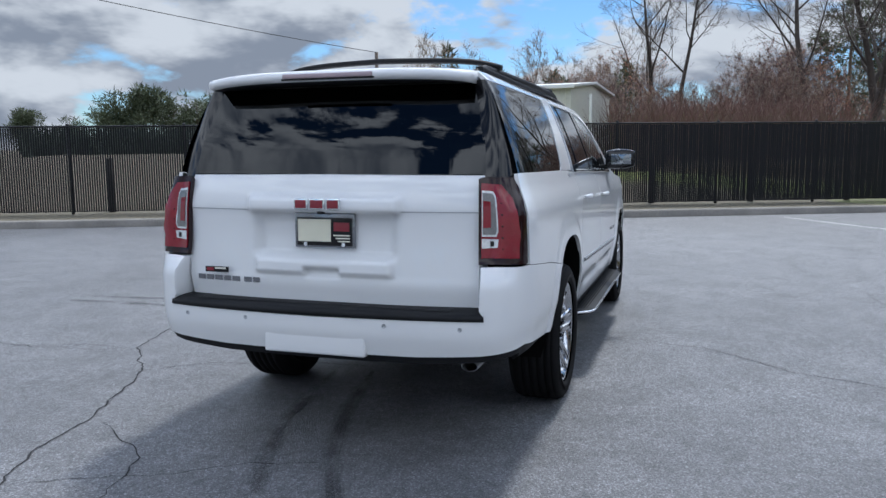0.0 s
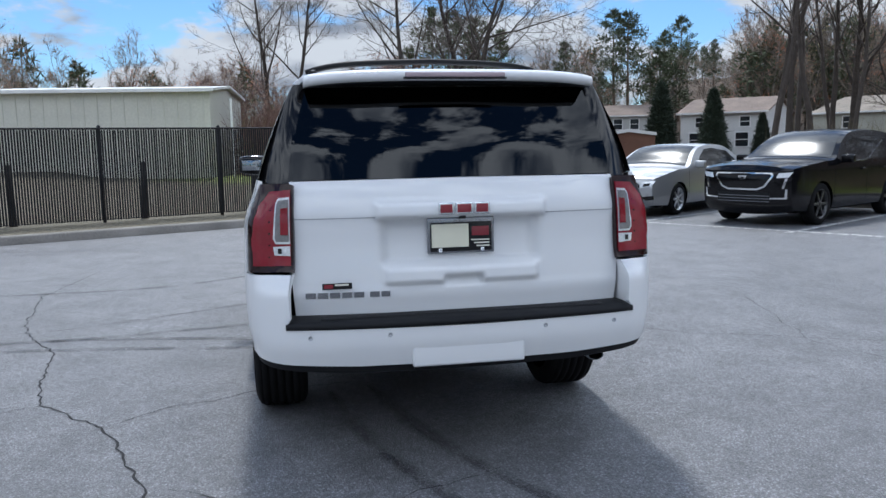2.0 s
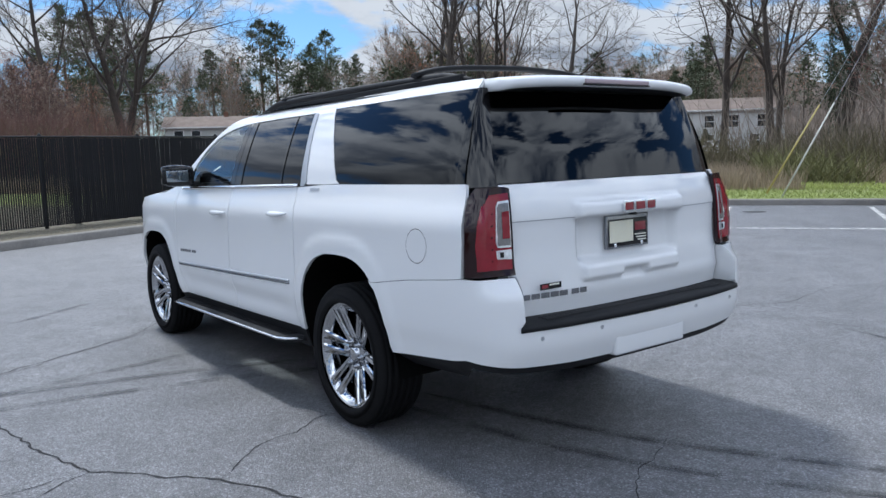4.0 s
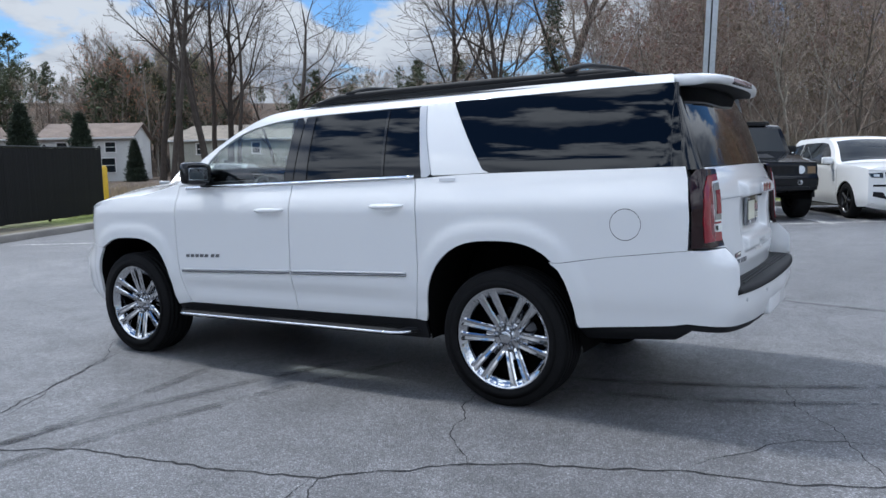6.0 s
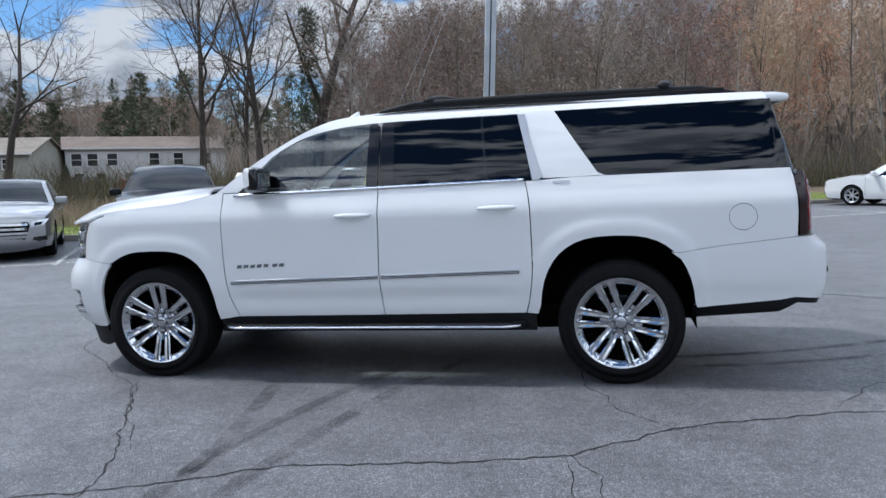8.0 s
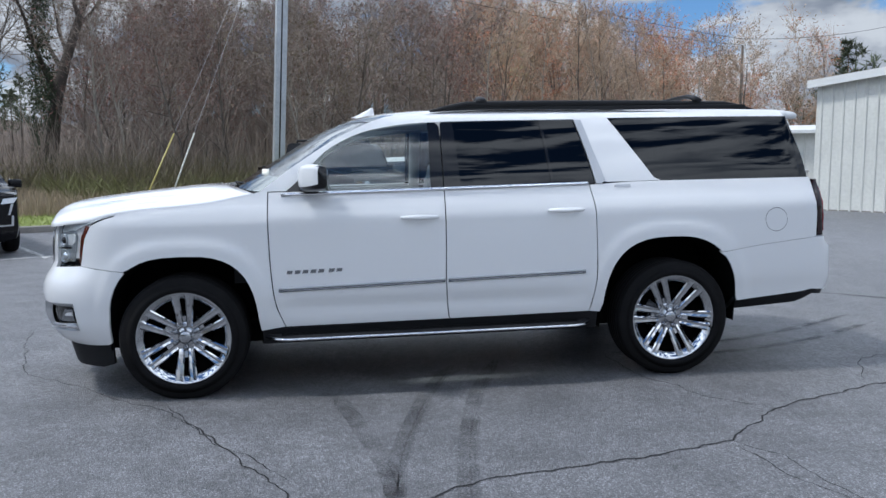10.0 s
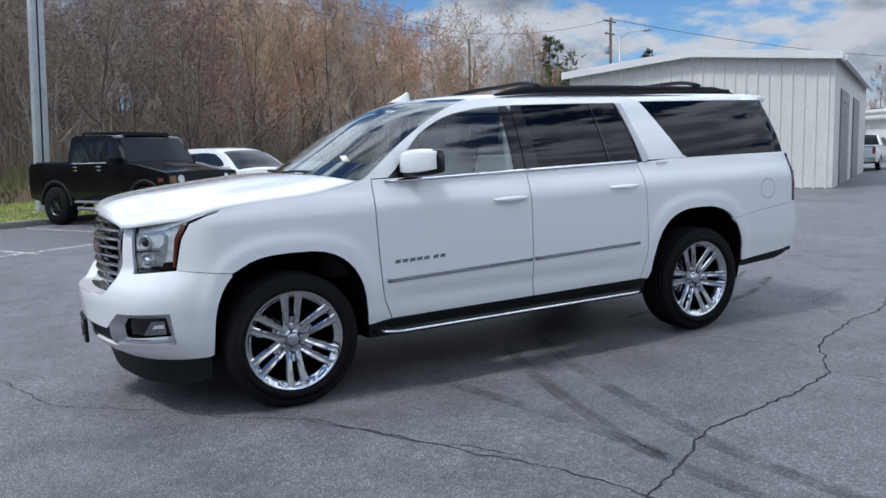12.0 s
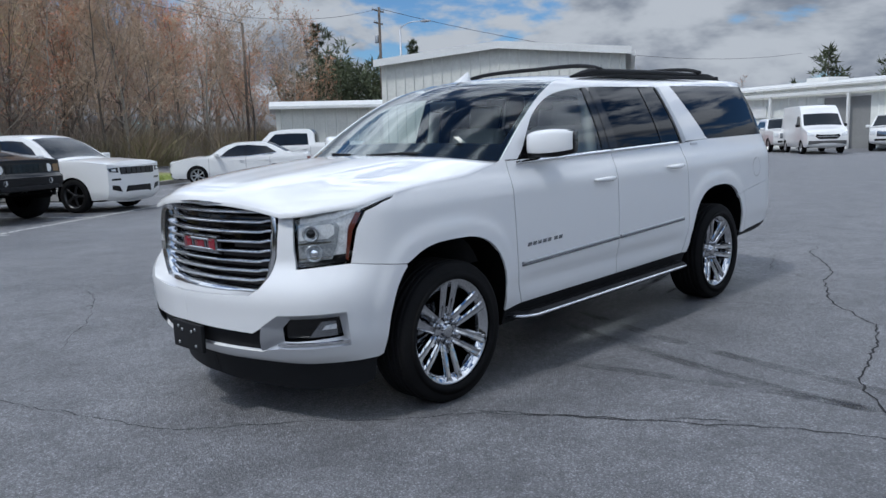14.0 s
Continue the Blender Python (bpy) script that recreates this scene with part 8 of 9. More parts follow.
# ---- trees and undergrowth ----
DARKBARK = material("dark_brown_bark", (0.062, 0.050, 0.041), 0.95, var=0.3, scale=3, fine=25, bump=0.6, dist=0.02)
BARK = material("grey_brown_bark", (0.105, 0.088, 0.073), 0.95, var=0.3, scale=3, fine=25, bump=0.6, dist=0.02)
BARK_PALE = material("pale_grey_bark", (0.30, 0.272, 0.23), 0.95, var=0.3, scale=3, fine=25, bump=0.6, dist=0.02)
PINEBARK = material("brown_pine_bark", (0.12, 0.085, 0.06), 0.95, var=0.3, scale=3, fine=25, bump=0.6, dist=0.02)
TWIG = material("brown_twigs", (0.255, 0.208, 0.165), 0.95, rand=0.35)
TWIG_RED = material("reddish_twigs", (0.155, 0.090, 0.072), 0.95, rand=0.35)
NEEDLE = material("dark_pine_needles", (0.070, 0.085, 0.042), 0.8, rand=0.45)
NEEDLE_DARK = material("blackish_evergreen", (0.030, 0.045, 0.026), 0.8, rand=0.45)
IVY = material("dark_ivy_leaf", (0.035, 0.055, 0.02), 0.6, rand=0.4)
DRYGRASS = material("tan_dry_grass", (0.34, 0.27, 0.18), 0.9, rand=0.4)
GREENGRASS = material("green_grass_blade", (0.29, 0.34, 0.09), 0.8, rand=0.4)
BRUSH = material("olive_brown_brush", (0.135, 0.115, 0.06), 0.9, rand=0.5)
GREENBRUSH = material("fresh_green_bush", (0.185, 0.185, 0.07), 0.8, rand=0.4)


def tint_material(name, stops, scale):
    """Small leaves and buds whose colour drifts from tree to tree."""
    m = bpy.data.materials.new(name)
    m.use_nodes = True
    t = m.node_tree
    b = t.nodes["Principled BSDF"]
    b.inputs["Roughness"].default_value = 0.85
    tc = t.nodes.new("ShaderNodeTexCoord")
    n = t.nodes.new("ShaderNodeTexNoise")
    n.inputs["Scale"].default_value, n.inputs["Detail"].default_value = scale, 1.5
    t.links.new(tc.outputs["Object"], n.inputs["Vector"])
    ramp = t.nodes.new("ShaderNodeValToRGB")
    t.links.new(n.outputs[0], ramp.inputs[0])
    e = ramp.color_ramp.elements
    e[0].position, e[0].color = stops[0][0], (*stops[0][1], 1)
    e[1].position, e[1].color = stops[1][0], (*stops[1][1], 1)
    for p, c in stops[2:]:
        e.new(p).color = (*c, 1)
    g = t.nodes.new("ShaderNodeNewGeometry")
    r = t.nodes.new("ShaderNodeMapRange")
    t.links.new(g.outputs["Random Per Island"], r.inputs[0])
    r.inputs[3].default_value, r.inputs[4].default_value = 0.6, 1.4
    v = t.nodes.new("ShaderNodeVectorMath")
    v.operation = "SCALE"
    t.links.new(ramp.outputs[0], v.inputs[0])
    t.links.new(r.outputs[0], v.inputs["Scale"])
    t.links.new(v.outputs[0], b.inputs["Base Color"])
    return m


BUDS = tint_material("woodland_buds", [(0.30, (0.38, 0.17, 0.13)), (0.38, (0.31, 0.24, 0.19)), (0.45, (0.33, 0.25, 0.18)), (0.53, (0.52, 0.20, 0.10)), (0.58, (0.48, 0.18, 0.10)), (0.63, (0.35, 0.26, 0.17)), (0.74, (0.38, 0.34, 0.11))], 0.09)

# darker copies of buds and twigs, shade put into their colour
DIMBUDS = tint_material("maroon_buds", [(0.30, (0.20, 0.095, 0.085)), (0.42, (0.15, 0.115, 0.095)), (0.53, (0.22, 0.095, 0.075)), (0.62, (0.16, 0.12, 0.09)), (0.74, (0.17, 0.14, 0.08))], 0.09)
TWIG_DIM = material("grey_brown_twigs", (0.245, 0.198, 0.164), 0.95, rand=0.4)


class Heap:
    """Gathers triangles and quads of many small pieces."""

    def __init__(self):
        self.v, self.f, self.n = [], [], 0

    def add(self, v, f):
        self.v.append(np.asarray(v, np.float32))
        self.f.append(np.asarray(f, np.int32) + self.n)
        self.n += len(v)

    def arrays(self):
        return np.concatenate(self.v), np.concatenate(self.f)

    def limb(self, pts, rad, sides):
        p = np.asarray(pts, float)
        d = np.gradient(p, axis=0)
        d /= np.linalg.norm(d, axis=1)[:, None] + 1e-9
        ref = np.array((0.31, 0.77, 0.55)) if abs(d[0, 2]) > 0.8 else np.array((0.0, 0.0, 1.0))
        a = np.cross(d, ref)
        a /= np.linalg.norm(a, axis=1)[:, None] + 1e-9
        b = np.cross(d, a)
        ang = np.arange(sides) * 2 * math.pi / sides
        r = np.asarray(rad)[:, None, None]
        ring = p[:, None] + r * (a[:, None] * np.cos(ang)[None, :, None] + b[:, None] * np.sin(ang)[None, :, None])
        n = len(p)
        i = (np.arange(n - 1)[:, None] * sides + np.arange(sides)[None]).ravel()
        j = (np.arange(n - 1)[:, None] * sides + (np.arange(sides)[None] + 1) % sides).ravel()
        self.add(ring.reshape(-1, 3), np.concatenate([np.stack([i, j, j + sides], 1), np.stack([i, j + sides, i + sides], 1)]))

    def blades(self, base, tip, width, rng):
        """Narrow triangles from base to tip points."""
        d = tip - base
        side = np.cross(d, rng.normal(size=d.shape))
        side *= (width / (np.linalg.norm(side, axis=1) + 1e-9))[:, None]
        n = len(base)
        k = np.arange(n) * 3
        self.add(np.stack([base - side, base + side, tip], 1).reshape(-1, 3), np.stack([k, k + 1, k + 2], 1))


def mesh_of(name, v, f, mat, smooth=False):
    me = bpy.data.meshes.new(name)
    me.vertices.add(len(v))
    me.vertices.foreach_set("co", np.ascontiguousarray(v, np.float32).ravel())
    me.loops.add(len(f) * 3)
    me.loops.foreach_set("vertex_index", np.ascontiguousarray(f, np.int32).ravel())
    me.polygons.add(len(f))
    me.polygons.foreach_set("loop_start", np.arange(0, len(f) * 3, 3, dtype=np.int32))
    me.polygons.foreach_set("loop_total", np.full(len(f), 3, np.int32))
    me.update(calc_edges=True)
    me.materials.append(mat)
    if smooth:
        me.shade_smooth()
    return me


def heap_part(name, heap, mat, parent=None, label="", smooth=False):
    v, f = heap.arrays()
    o = new(name, mesh_of(name, v, f, mat, smooth))
    if parent is not None:
        o.parent = parent
    if label:
        o["label"] = label
    return o


def turned(rnd, d, lo, hi):
    """A direction bent away from d by between lo and hi degrees, all round."""
    a = d.orthogonal().normalized()
    a.rotate(Matrix.Rotation(rnd.uniform(0, 2 * math.pi), 3, d))
    ang = radians(rnd.uniform(lo, hi))
    return (d * math.cos(ang) + a * math.sin(ang)).normalized()


def bare_tree(seed, h, r, kids=(10, 8, 6, 4), lean=(0, 0), low=0.35, spread=0.5, up=0.25, thin=0.011, sides=(8, 5, 3, 3, 3), crook=0.12, fine=0, fine_len=0.8, fine_w=0.010):
    """Trunk and crown heaps of a leafless broadleaved tree standing on the origin; fine is the number of twigs on each last branch."""
    rnd = random.Random(seed)
    trunk, crown = Heap(), Heap()
    ends, twigs = [], []
    segs = (9, 6, 3, 2, 1)

    def branch(p, d, length, rad, level):
        n = segs[level]
        pts, rads, dirs = [p.copy()], [rad], [d.copy()]
        for i in range(n):
            d = d + Vector((rnd.gauss(0, 1), rnd.gauss(0, 1), rnd.gauss(0, 0.6))) * crook * (1 if level else 0.5)
            d.z += up * (0.5 if level else 0.05) / n * 2
            d.normalize()
            p = p + d * length / n
            pts.append(p.copy())
            dirs.append(d.copy())
            t = (i + 1) / n
            rads.append(max(thin * (1.0 if level < 3 else 0.8), rad * (1 - t * (0.78 if level else 0.82))))
        if level == 0:
            rads[0] = rad * 1.35
        (trunk if level <= 1 else crown).limb(pts, rads, sides[level])
        if level >= len(kids):
            ends.append(p)
            for _ in range(fine):
                x = rnd.uniform(0.15, 0.999) * n
                q = pts[int(x)].lerp(pts[int(x) + 1], x - int(x))
                td = turned(rnd, dirs[int(x)], 18, 62)
                td.z += up * 0.4
                twigs.append((*q, *(q + td * fine_len * rnd.uniform(0.35, 1.2))))
            return
        k = kids[level]
        for i in range(k):
            t = (low if level == 0 else 0.22) + (1 - (low if level == 0 else 0.22)) * (i + rnd.random() * 0.9) / k
            x = min(n - 1e-3, t * n)
            j = int(x)
            q = pts[j].lerp(pts[j + 1], x - j)
            rr = rads[j] + (rads[j + 1] - rads[j]) * (x - j)
            cd = turned(rnd, dirs[j], 24 + 10 * (level > 0), 62 if level == 0 else 68)
            ln = length * spread * (1.15 - 0.62 * t) * rnd.uniform(0.7, 1.2) * (1.0 if level == 0 else 1.08)
            branch(q, cd, ln, max(thin, rr * rnd.uniform(0.42, 0.66)), level + 1)

    branch(Vector((0, 0, -0.3)), Vector((lean[0], lean[1], 1)).normalized(), h, r, 0)
    if twigs:
        tw = np.array(twigs)
        crown.blades(tw[:, :3], tw[:, 3:], np.full(len(tw), fine_w), np.random.default_rng(seed))
    return trunk, crown, np.array([tuple(e) for e in ends])


def clump(heap, rng, centre, radius, n, size, flat=0.6):
    """A loose tuft of needles or leaves round a centre."""
    c = np.asarray(centre, float)
    d = rng.normal(size=(n, 3))
    d /= np.linalg.norm(d, axis=1)[:, None]
    rad = radius * rng.uniform(0.15, 1.0, n)[:, None]
    base = c + d * rad * np.array((1, 1, flat))
    tip = base + (d + rng.normal(size=(n, 3)) * 0.6 + np.array((0, 0, 0.25))) * size
    heap.blades(base, tip, np.full(n, size * 0.22), rng)


def pine_tree(seed, h, r, low=0.45, width=0.16, tufts=3, needles=30, droop=0.0, size=0.38):
    """A tall pine: bare lower trunk, whorls of boughs with needle tufts."""
    rng = np.random.default_rng(seed)
    rnd = random.Random(seed)
    trunk, boughs, crown = Heap(), Heap(), Heap()
    bend = rnd.uniform(-0.4, 0.4), rnd.uniform(-0.4, 0.4)
    line = [(bend[0] * math.sin(t * 2.5), bend[1] * math.sin(t * 2), -0.3 + (h + 0.3) * t) for t in np.linspace(0, 1, 9)]
    trunk.limb(line, [r * (1.2 - t * 1.05) for t in np.linspace(0, 1, 9)], 7)
    n = int(h * (1 - low) * 2.6)
    for i in range(n):
        t = low + (1 - low) * (i + rnd.random() * 0.7) / n
        k = (t - low) / (1 - low)
        reach = h * width * (0.35 + 1.2 * math.sin(math.pi * min(1, 0.22 + k * 0.80))) * rnd.uniform(0.5, 1.15) * (1 - 0.3 * k)
        az = i * 2.4 + rnd.uniform(-0.5, 0.5)
        z = h * t
        q = np.array((bend[0] * math.sin(t * 2.5), bend[1] * math.sin(t * 2), z))
        rise = reach * (0.25 - droop + rnd.uniform(-0.12, 0.2))
        e = q + np.array((math.cos(az) * reach, math.sin(az) * reach, rise))
        mid = (q + e) / 2 + np.array((0, 0, -0.05 * reach))
        trunk.limb([q, mid, e], [0.045, 0.03, 0.015], 3)
        for j in range(tufts):
            f = (0.5, 0.78, 1.0, 0.3)[j % 4] + rnd.uniform(-0.08, 0.05)
            c = q + (e - q) * f + rng.normal(size=3) * 0.12 * reach
            clump(crown, rng, c, max(0.35, reach * 0.33) * rnd.uniform(0.7, 1.2), needles, size)
    clump(crown, rng, (*line[-1][:2], h), 0.5, needles * 2, size)
    return trunk, crown


def make_tree(name, heaps, bark, leaf, label, group, crown_label=""):
    e = new(name)
    tagged(e, label, "tree", group)
    heap_part("trunk", heaps[0], bark, e, smooth=True)
    heap_part("crown", heaps[1], leaf, e, crown_label)
    return e


def stand(x, y, size=1.0, turn=0.0, z=None, sink=0.0):
    zz = land_z(x, y) if z is None else z
    return Matrix.Translation((x, y, zz - sink)) @ Matrix.Rotation(radians(turn), 4, "Z") @ Matrix.Scale(size, 4)


def polar(heading, dist, ox=0.5, oy=3.0):
    a = radians(heading)
    return ox + dist * math.cos(a), oy + dist * math.sin(a)


# big leafless trees, each on its own
protos = []
for k, (seed, h, r, kw) in enumerate([
        (3, 17, 0.30, dict(low=0.28, spread=0.50, up=0.35)),
        (8, 16, 0.36, dict(low=0.22, spread=0.58, up=0.2, kids=(11, 8, 6, 4))),
        (15, 18, 0.24, dict(low=0.40, spread=0.40, up=0.5, kids=(12, 7, 6, 4))),
        (21, 15, 0.34, dict(low=0.25, spread=0.60, up=0.15, lean=(0.22, 0.05), crook=0.17)),
        (44, 14, 0.30, dict(kids=(8, 8, 7), low=0.34, spread=0.66, up=0.30, lean=(0.32, 0.0), crook=0.2, thin=0.013)),
        (52, 14, 0.27, dict(kids=(10, 8, 7), low=0.26, spread=0.62, up=0.22, crook=0.18, thin=0.014)),
        (61, 17, 0.22, dict(kids=(8, 6, 4), low=0.42, spread=0.36, up=0.5, crook=0.13, thin=0.014))]):
    t = make_tree("bare_tree", bare_tree(seed, h, r, **kw)[:2], DARKBARK, material("dark_twigs", (0.11, 0.09, 0.075), 0.95, rand=0.35), "tall leafless tree with a fine twiggy crown", "leafless trees")
    protos.append([t, False])


def place_tree(i, m):
    if protos[i][1]:
        copy_thing(protos[i][0], m)
    else:
        protos[i][0].matrix_world = m
        protos[i][1] = True


for i, x, y, s, turn in [
        (0, 57.8, -8.1, 1.0, 10), (2, 63.0, 1.0, 0.95, 80), (0, 67.9, 3.8, 0.95, 150), (1, 61.5, -13.5, 1.05, 40), (3, 53.5, -10.5, 1.0, 200),
        (6, 37.3, -25.9, 0.9, 60), (2, 40.2, -28.9, 1.05, 10), (6, 44.9, -32.6, 1.1, 130), (6, 37.7, -28.9, 1.0, 220), (2, 41.2, -32.6, 0.9, 300), (6, 37.3, -31.1, 0.9, 100), (6, 43.5, -29.9, 1.15, 10), (6, 46.5, -36.5, 1.0, 200),
        (4, 41.9, -40.3, 1.05, 222), (5, 27.2, -41.5, 1.05, 20), (5, 19.6, -34.6, 0.85, 250), (5, 27.1, -47.3, 0.9, 140), (5, 41.2, -34.0, 0.95, 45), (4, 38.2, -35.6, 0.5, 10)]:
    place_tree(i, stand(x, y, s, turn))

# the thick trunk wrapped in ivy
ht_, hc_, _ = bare_tree(33, 16, 0.42, low=0.34, spread=0.5, up=0.3)
ivy_tree = make_tree("ivy_tree", (ht_, hc_), DARKBARK, TWIG, "thick leafless tree with an ivy-wrapped trunk", "")
ivy_tree.matrix_world = stand(18.0, -38.0)
rng = np.random.default_rng(6)
ivy = Heap()
for k in range(240):
    a, z = rng.uniform(0, 2 * math.pi), rng.uniform(0, 1) ** 0.8 * 11
    rr = 0.42 * (1.1 - z / 16) + 0.12
    clump(ivy, rng, (math.cos(a) * rr, math.sin(a) * rr, z), 0.32, 16, 0.16, 1.0)
heap_part("ivy", ivy, IVY, ivy_tree, "dark ivy leaves")

# tall pines
pines = []
for seed, h, r, low, width in ((4, 19, 0.26, 0.52, 0.13), (9, 17, 0.24, 0.40, 0.15), (12, 21, 0.28, 0.62, 0.12), (19, 14, 0.22, 0.22, 0.20)):
    pines.append([make_tree("pine_tree", pine_tree(seed, h, r, low, width), PINEBARK, NEEDLE, "tall pine with a bare lower trunk and green tufts", "pines"), False, h])


def place_pine(i, heading, dist, elev, turn=0, base=None):
    x, y = polar(heading, dist)
    zb = land_z(x, y)
    top = 1.5 + dist * math.tan(radians(elev))
    m = stand(x, y, (top - zb) / pines[i][2], turn, zb)
    if pines[i][1]:
        copy_thing(pines[i][0], m)
    else:
        pines[i][0].matrix_world = m
        pines[i][1] = True


for i, hd, dist, el in [(0, -12.6, 110, 9.5), (1, -14.2, 105, 9.0), (2, -20.4, 130, 7.1), (0, -24.0, 125, 8.8), (1, -25.0, 118, 8.4), (2, -27.4, 122, 8.9), (0, -28.3, 128, 8.2), (1, -30.5, 135, 6.5),
                        (1, -9.2, 100, 6.6), (0, -11.0, 100, 9.4), (1, -16.0, 110, 7.6),
                        (1, -48.2, 112, 6.0), (3, -50.4, 116, 5.0), (3, -53.6, 108, 6.4), (3, -54.9, 112, 7.2), (1, -55.8, 106, 6.6), (3, -57.2, 112, 6.2), (3, -58.6, 110, 7.2), (1, -124.0, 104, 7.6), (1, -131.0, 110, 6.4), (3, -137.5, 130, 5.2), (3, -152.0, 150, 3.6)]:
    place_pine(i, hd, dist, el, hd * 37)
# round-crowned evergreens
def round_evergreen(seed, h):
    rng = np.random.default_rng(seed)
    trunk, crown = Heap(), Heap()
    trunk.limb([(0, 0, -0.2), (0.1, 0, h * 0.4), (0, 0.1, h * 0.8)], [0.28, 0.2, 0.06], 7)
    lobes = [(rng.normal() * h * 0.16, rng.normal() * h * 0.16, h * rng.uniform(0.35, 0.8), h * rng.uniform(0.13, 0.24)) for _ in range(13)]
    for x, y, z, r in lobes:
        trunk.limb([(0, 0, z * 0.7), (x * 0.6, y * 0.6, z * 0.92), (x, y, z)], [0.08, 0.05, 0.02], 3)
        for _ in range(9):
            d = rng.normal(size=3)
            d /= np.linalg.norm(d)
            clump(crown, rng, np.array((x, y, z)) + d * r * 0.8, r * 0.55, 34, 0.38, 0.9)
    return trunk, crown


rounds = [[make_tree("evergreen_tree", round_evergreen(70 + k, 9), PINEBARK, NEEDLE, "round-crowned dark evergreen tree standing far off", "evergreens"), False] for k in range(3)]
for k, (hd, dist, el) in enumerate([(41.0, 86, 4.3), (39.2, 84, 4.9), (37.3, 88, 4.0), (35.4, 85, 4.7), (33.8, 88, 4.8), (32.3, 84, 4.6), (31.0, 87, 3.9), (29.9, 90, 2.8), (25.4, 100, 3.3), (24.2, 104, 3.7), (22.7, 100, 3.7), (21.5, 103, 3.0), (44.0, 100, 3.0), (47.0, 95, 3.4), (-125.2, 92, 8.8), (-127.4, 98, 7.6), (-129.4, 95, 6.8), (-123.2, 100, 6.9)]):
    x, y = polar(hd, dist)
    r = rounds[k % 3]
    m = stand(x, y, (1.5 + dist * math.tan(radians(el)) - land_z(x, y)) / 8.6, hd * 50)
    if r[1]:
        copy_thing(r[0], m)
    else:
        r[0].matrix_world, r[1] = m, True
# two dark cone-shaped conifers by the apartments
def cone_tree(seed, h, wide):
    """A full cone-shaped conifer, dense to the ground."""
    rng = np.random.default_rng(seed)
    trunk, crown = Heap(), Heap()
    trunk.limb([(0, 0, -0.2), (0.03, 0, h * 0.5), (0, 0.02, h * 0.97)], [0.16, 0.10, 0.02], 7)
    for i in range(320):
        t = 0.02 + 0.97 * (i + rng.uniform(0, 0.8)) / 320
        az = i * 2.39996
        reach = wide * h * (1 - t) ** 0.8 * rng.uniform(0.72, 1.10) + 0.08
        c = np.array((math.cos(az) * reach, math.sin(az) * reach, h * t))
        trunk.limb([(0, 0, h * t + 0.1), tuple(c)], [0.03, 0.012], 3)
        clump(crown, rng, c * np.array((0.85, 0.85, 1)), 0.16 + 0.35 * reach, 46, 0.26, 0.8)
    return trunk, crown


cone = [make_tree("conifer", cone_tree(51, 7, 0.23), PINEBARK, NEEDLE_DARK, "dark cone-shaped conifer near the houses", "conifers"), False]
for x, y, s in ((63.4, -31.4, 0.92), (61.4, -35.4, 0.9), (57.0, -37.5, 0.55), (56.9, -65.6, 0.44), (50.4, -71.4, 0.40)):
    if cone[1]:
        copy_thing(cone[0], stand(x, y, s, x * 9))
    else:
        cone[0].matrix_world = stand(x, y, s)
        cone[1] = True

# woods: many light trees merged
light = []
for k in range(7):
    t, c, ends = bare_tree(100 + k, 12, 0.13, kids=(14, 7), low=0.15, spread=(0.40, 0.34, 0.46)[k % 3], up=0.5, thin=0.013, sides=(4, 3, 3, 3), crook=0.15, fine=13, fine_len=0.95, fine_w=0.011)
    tv, tf = t.arrays()
    cv, cf = c.arrays()
    rng = np.random.default_rng(300 + k)
    b = Heap()
    e = np.repeat(ends, 9, axis=0)
    e = e + rng.normal(size=e.shape) * 0.45
    d = rng.normal(size=e.shape)
    b.blades(e, e + d * 0.15, np.full(len(e), 0.036), rng)
    bv, bf = b.arrays()
    light.append(((tv, tf), (cv, cf), (bv, bf)))
sparse = []
for k in range(5):
    t, c, ends = bare_tree(200 + k, 12, 0.15, kids=(11, 5), low=0.12, spread=(0.42, 0.36, 0.48)[k % 3], up=0.5, thin=0.02, sides=(3, 3, 3), crook=0.15, fine=12, fine_len=1.2, fine_w=0.020)
    rng = np.random.default_rng(350 + k)
    b = Heap()
    e = np.repeat(ends, 6, axis=0)
    e = e + rng.normal(size=e.shape) * 0.5
    b.blades(e, e + rng.normal(size=e.shape) * 0.16, np.full(len(e), 0.035), rng)
    sparse.append((t.arrays(), c.arrays(), b.arrays()))
lightpine = []
for k in range(2):
    t, c = pine_tree(400 + k, 12, 0.16, 0.3, 0.18, 3, 9, 0.0, 0.55)
    lightpine.append((t.arrays(), c.arrays()))


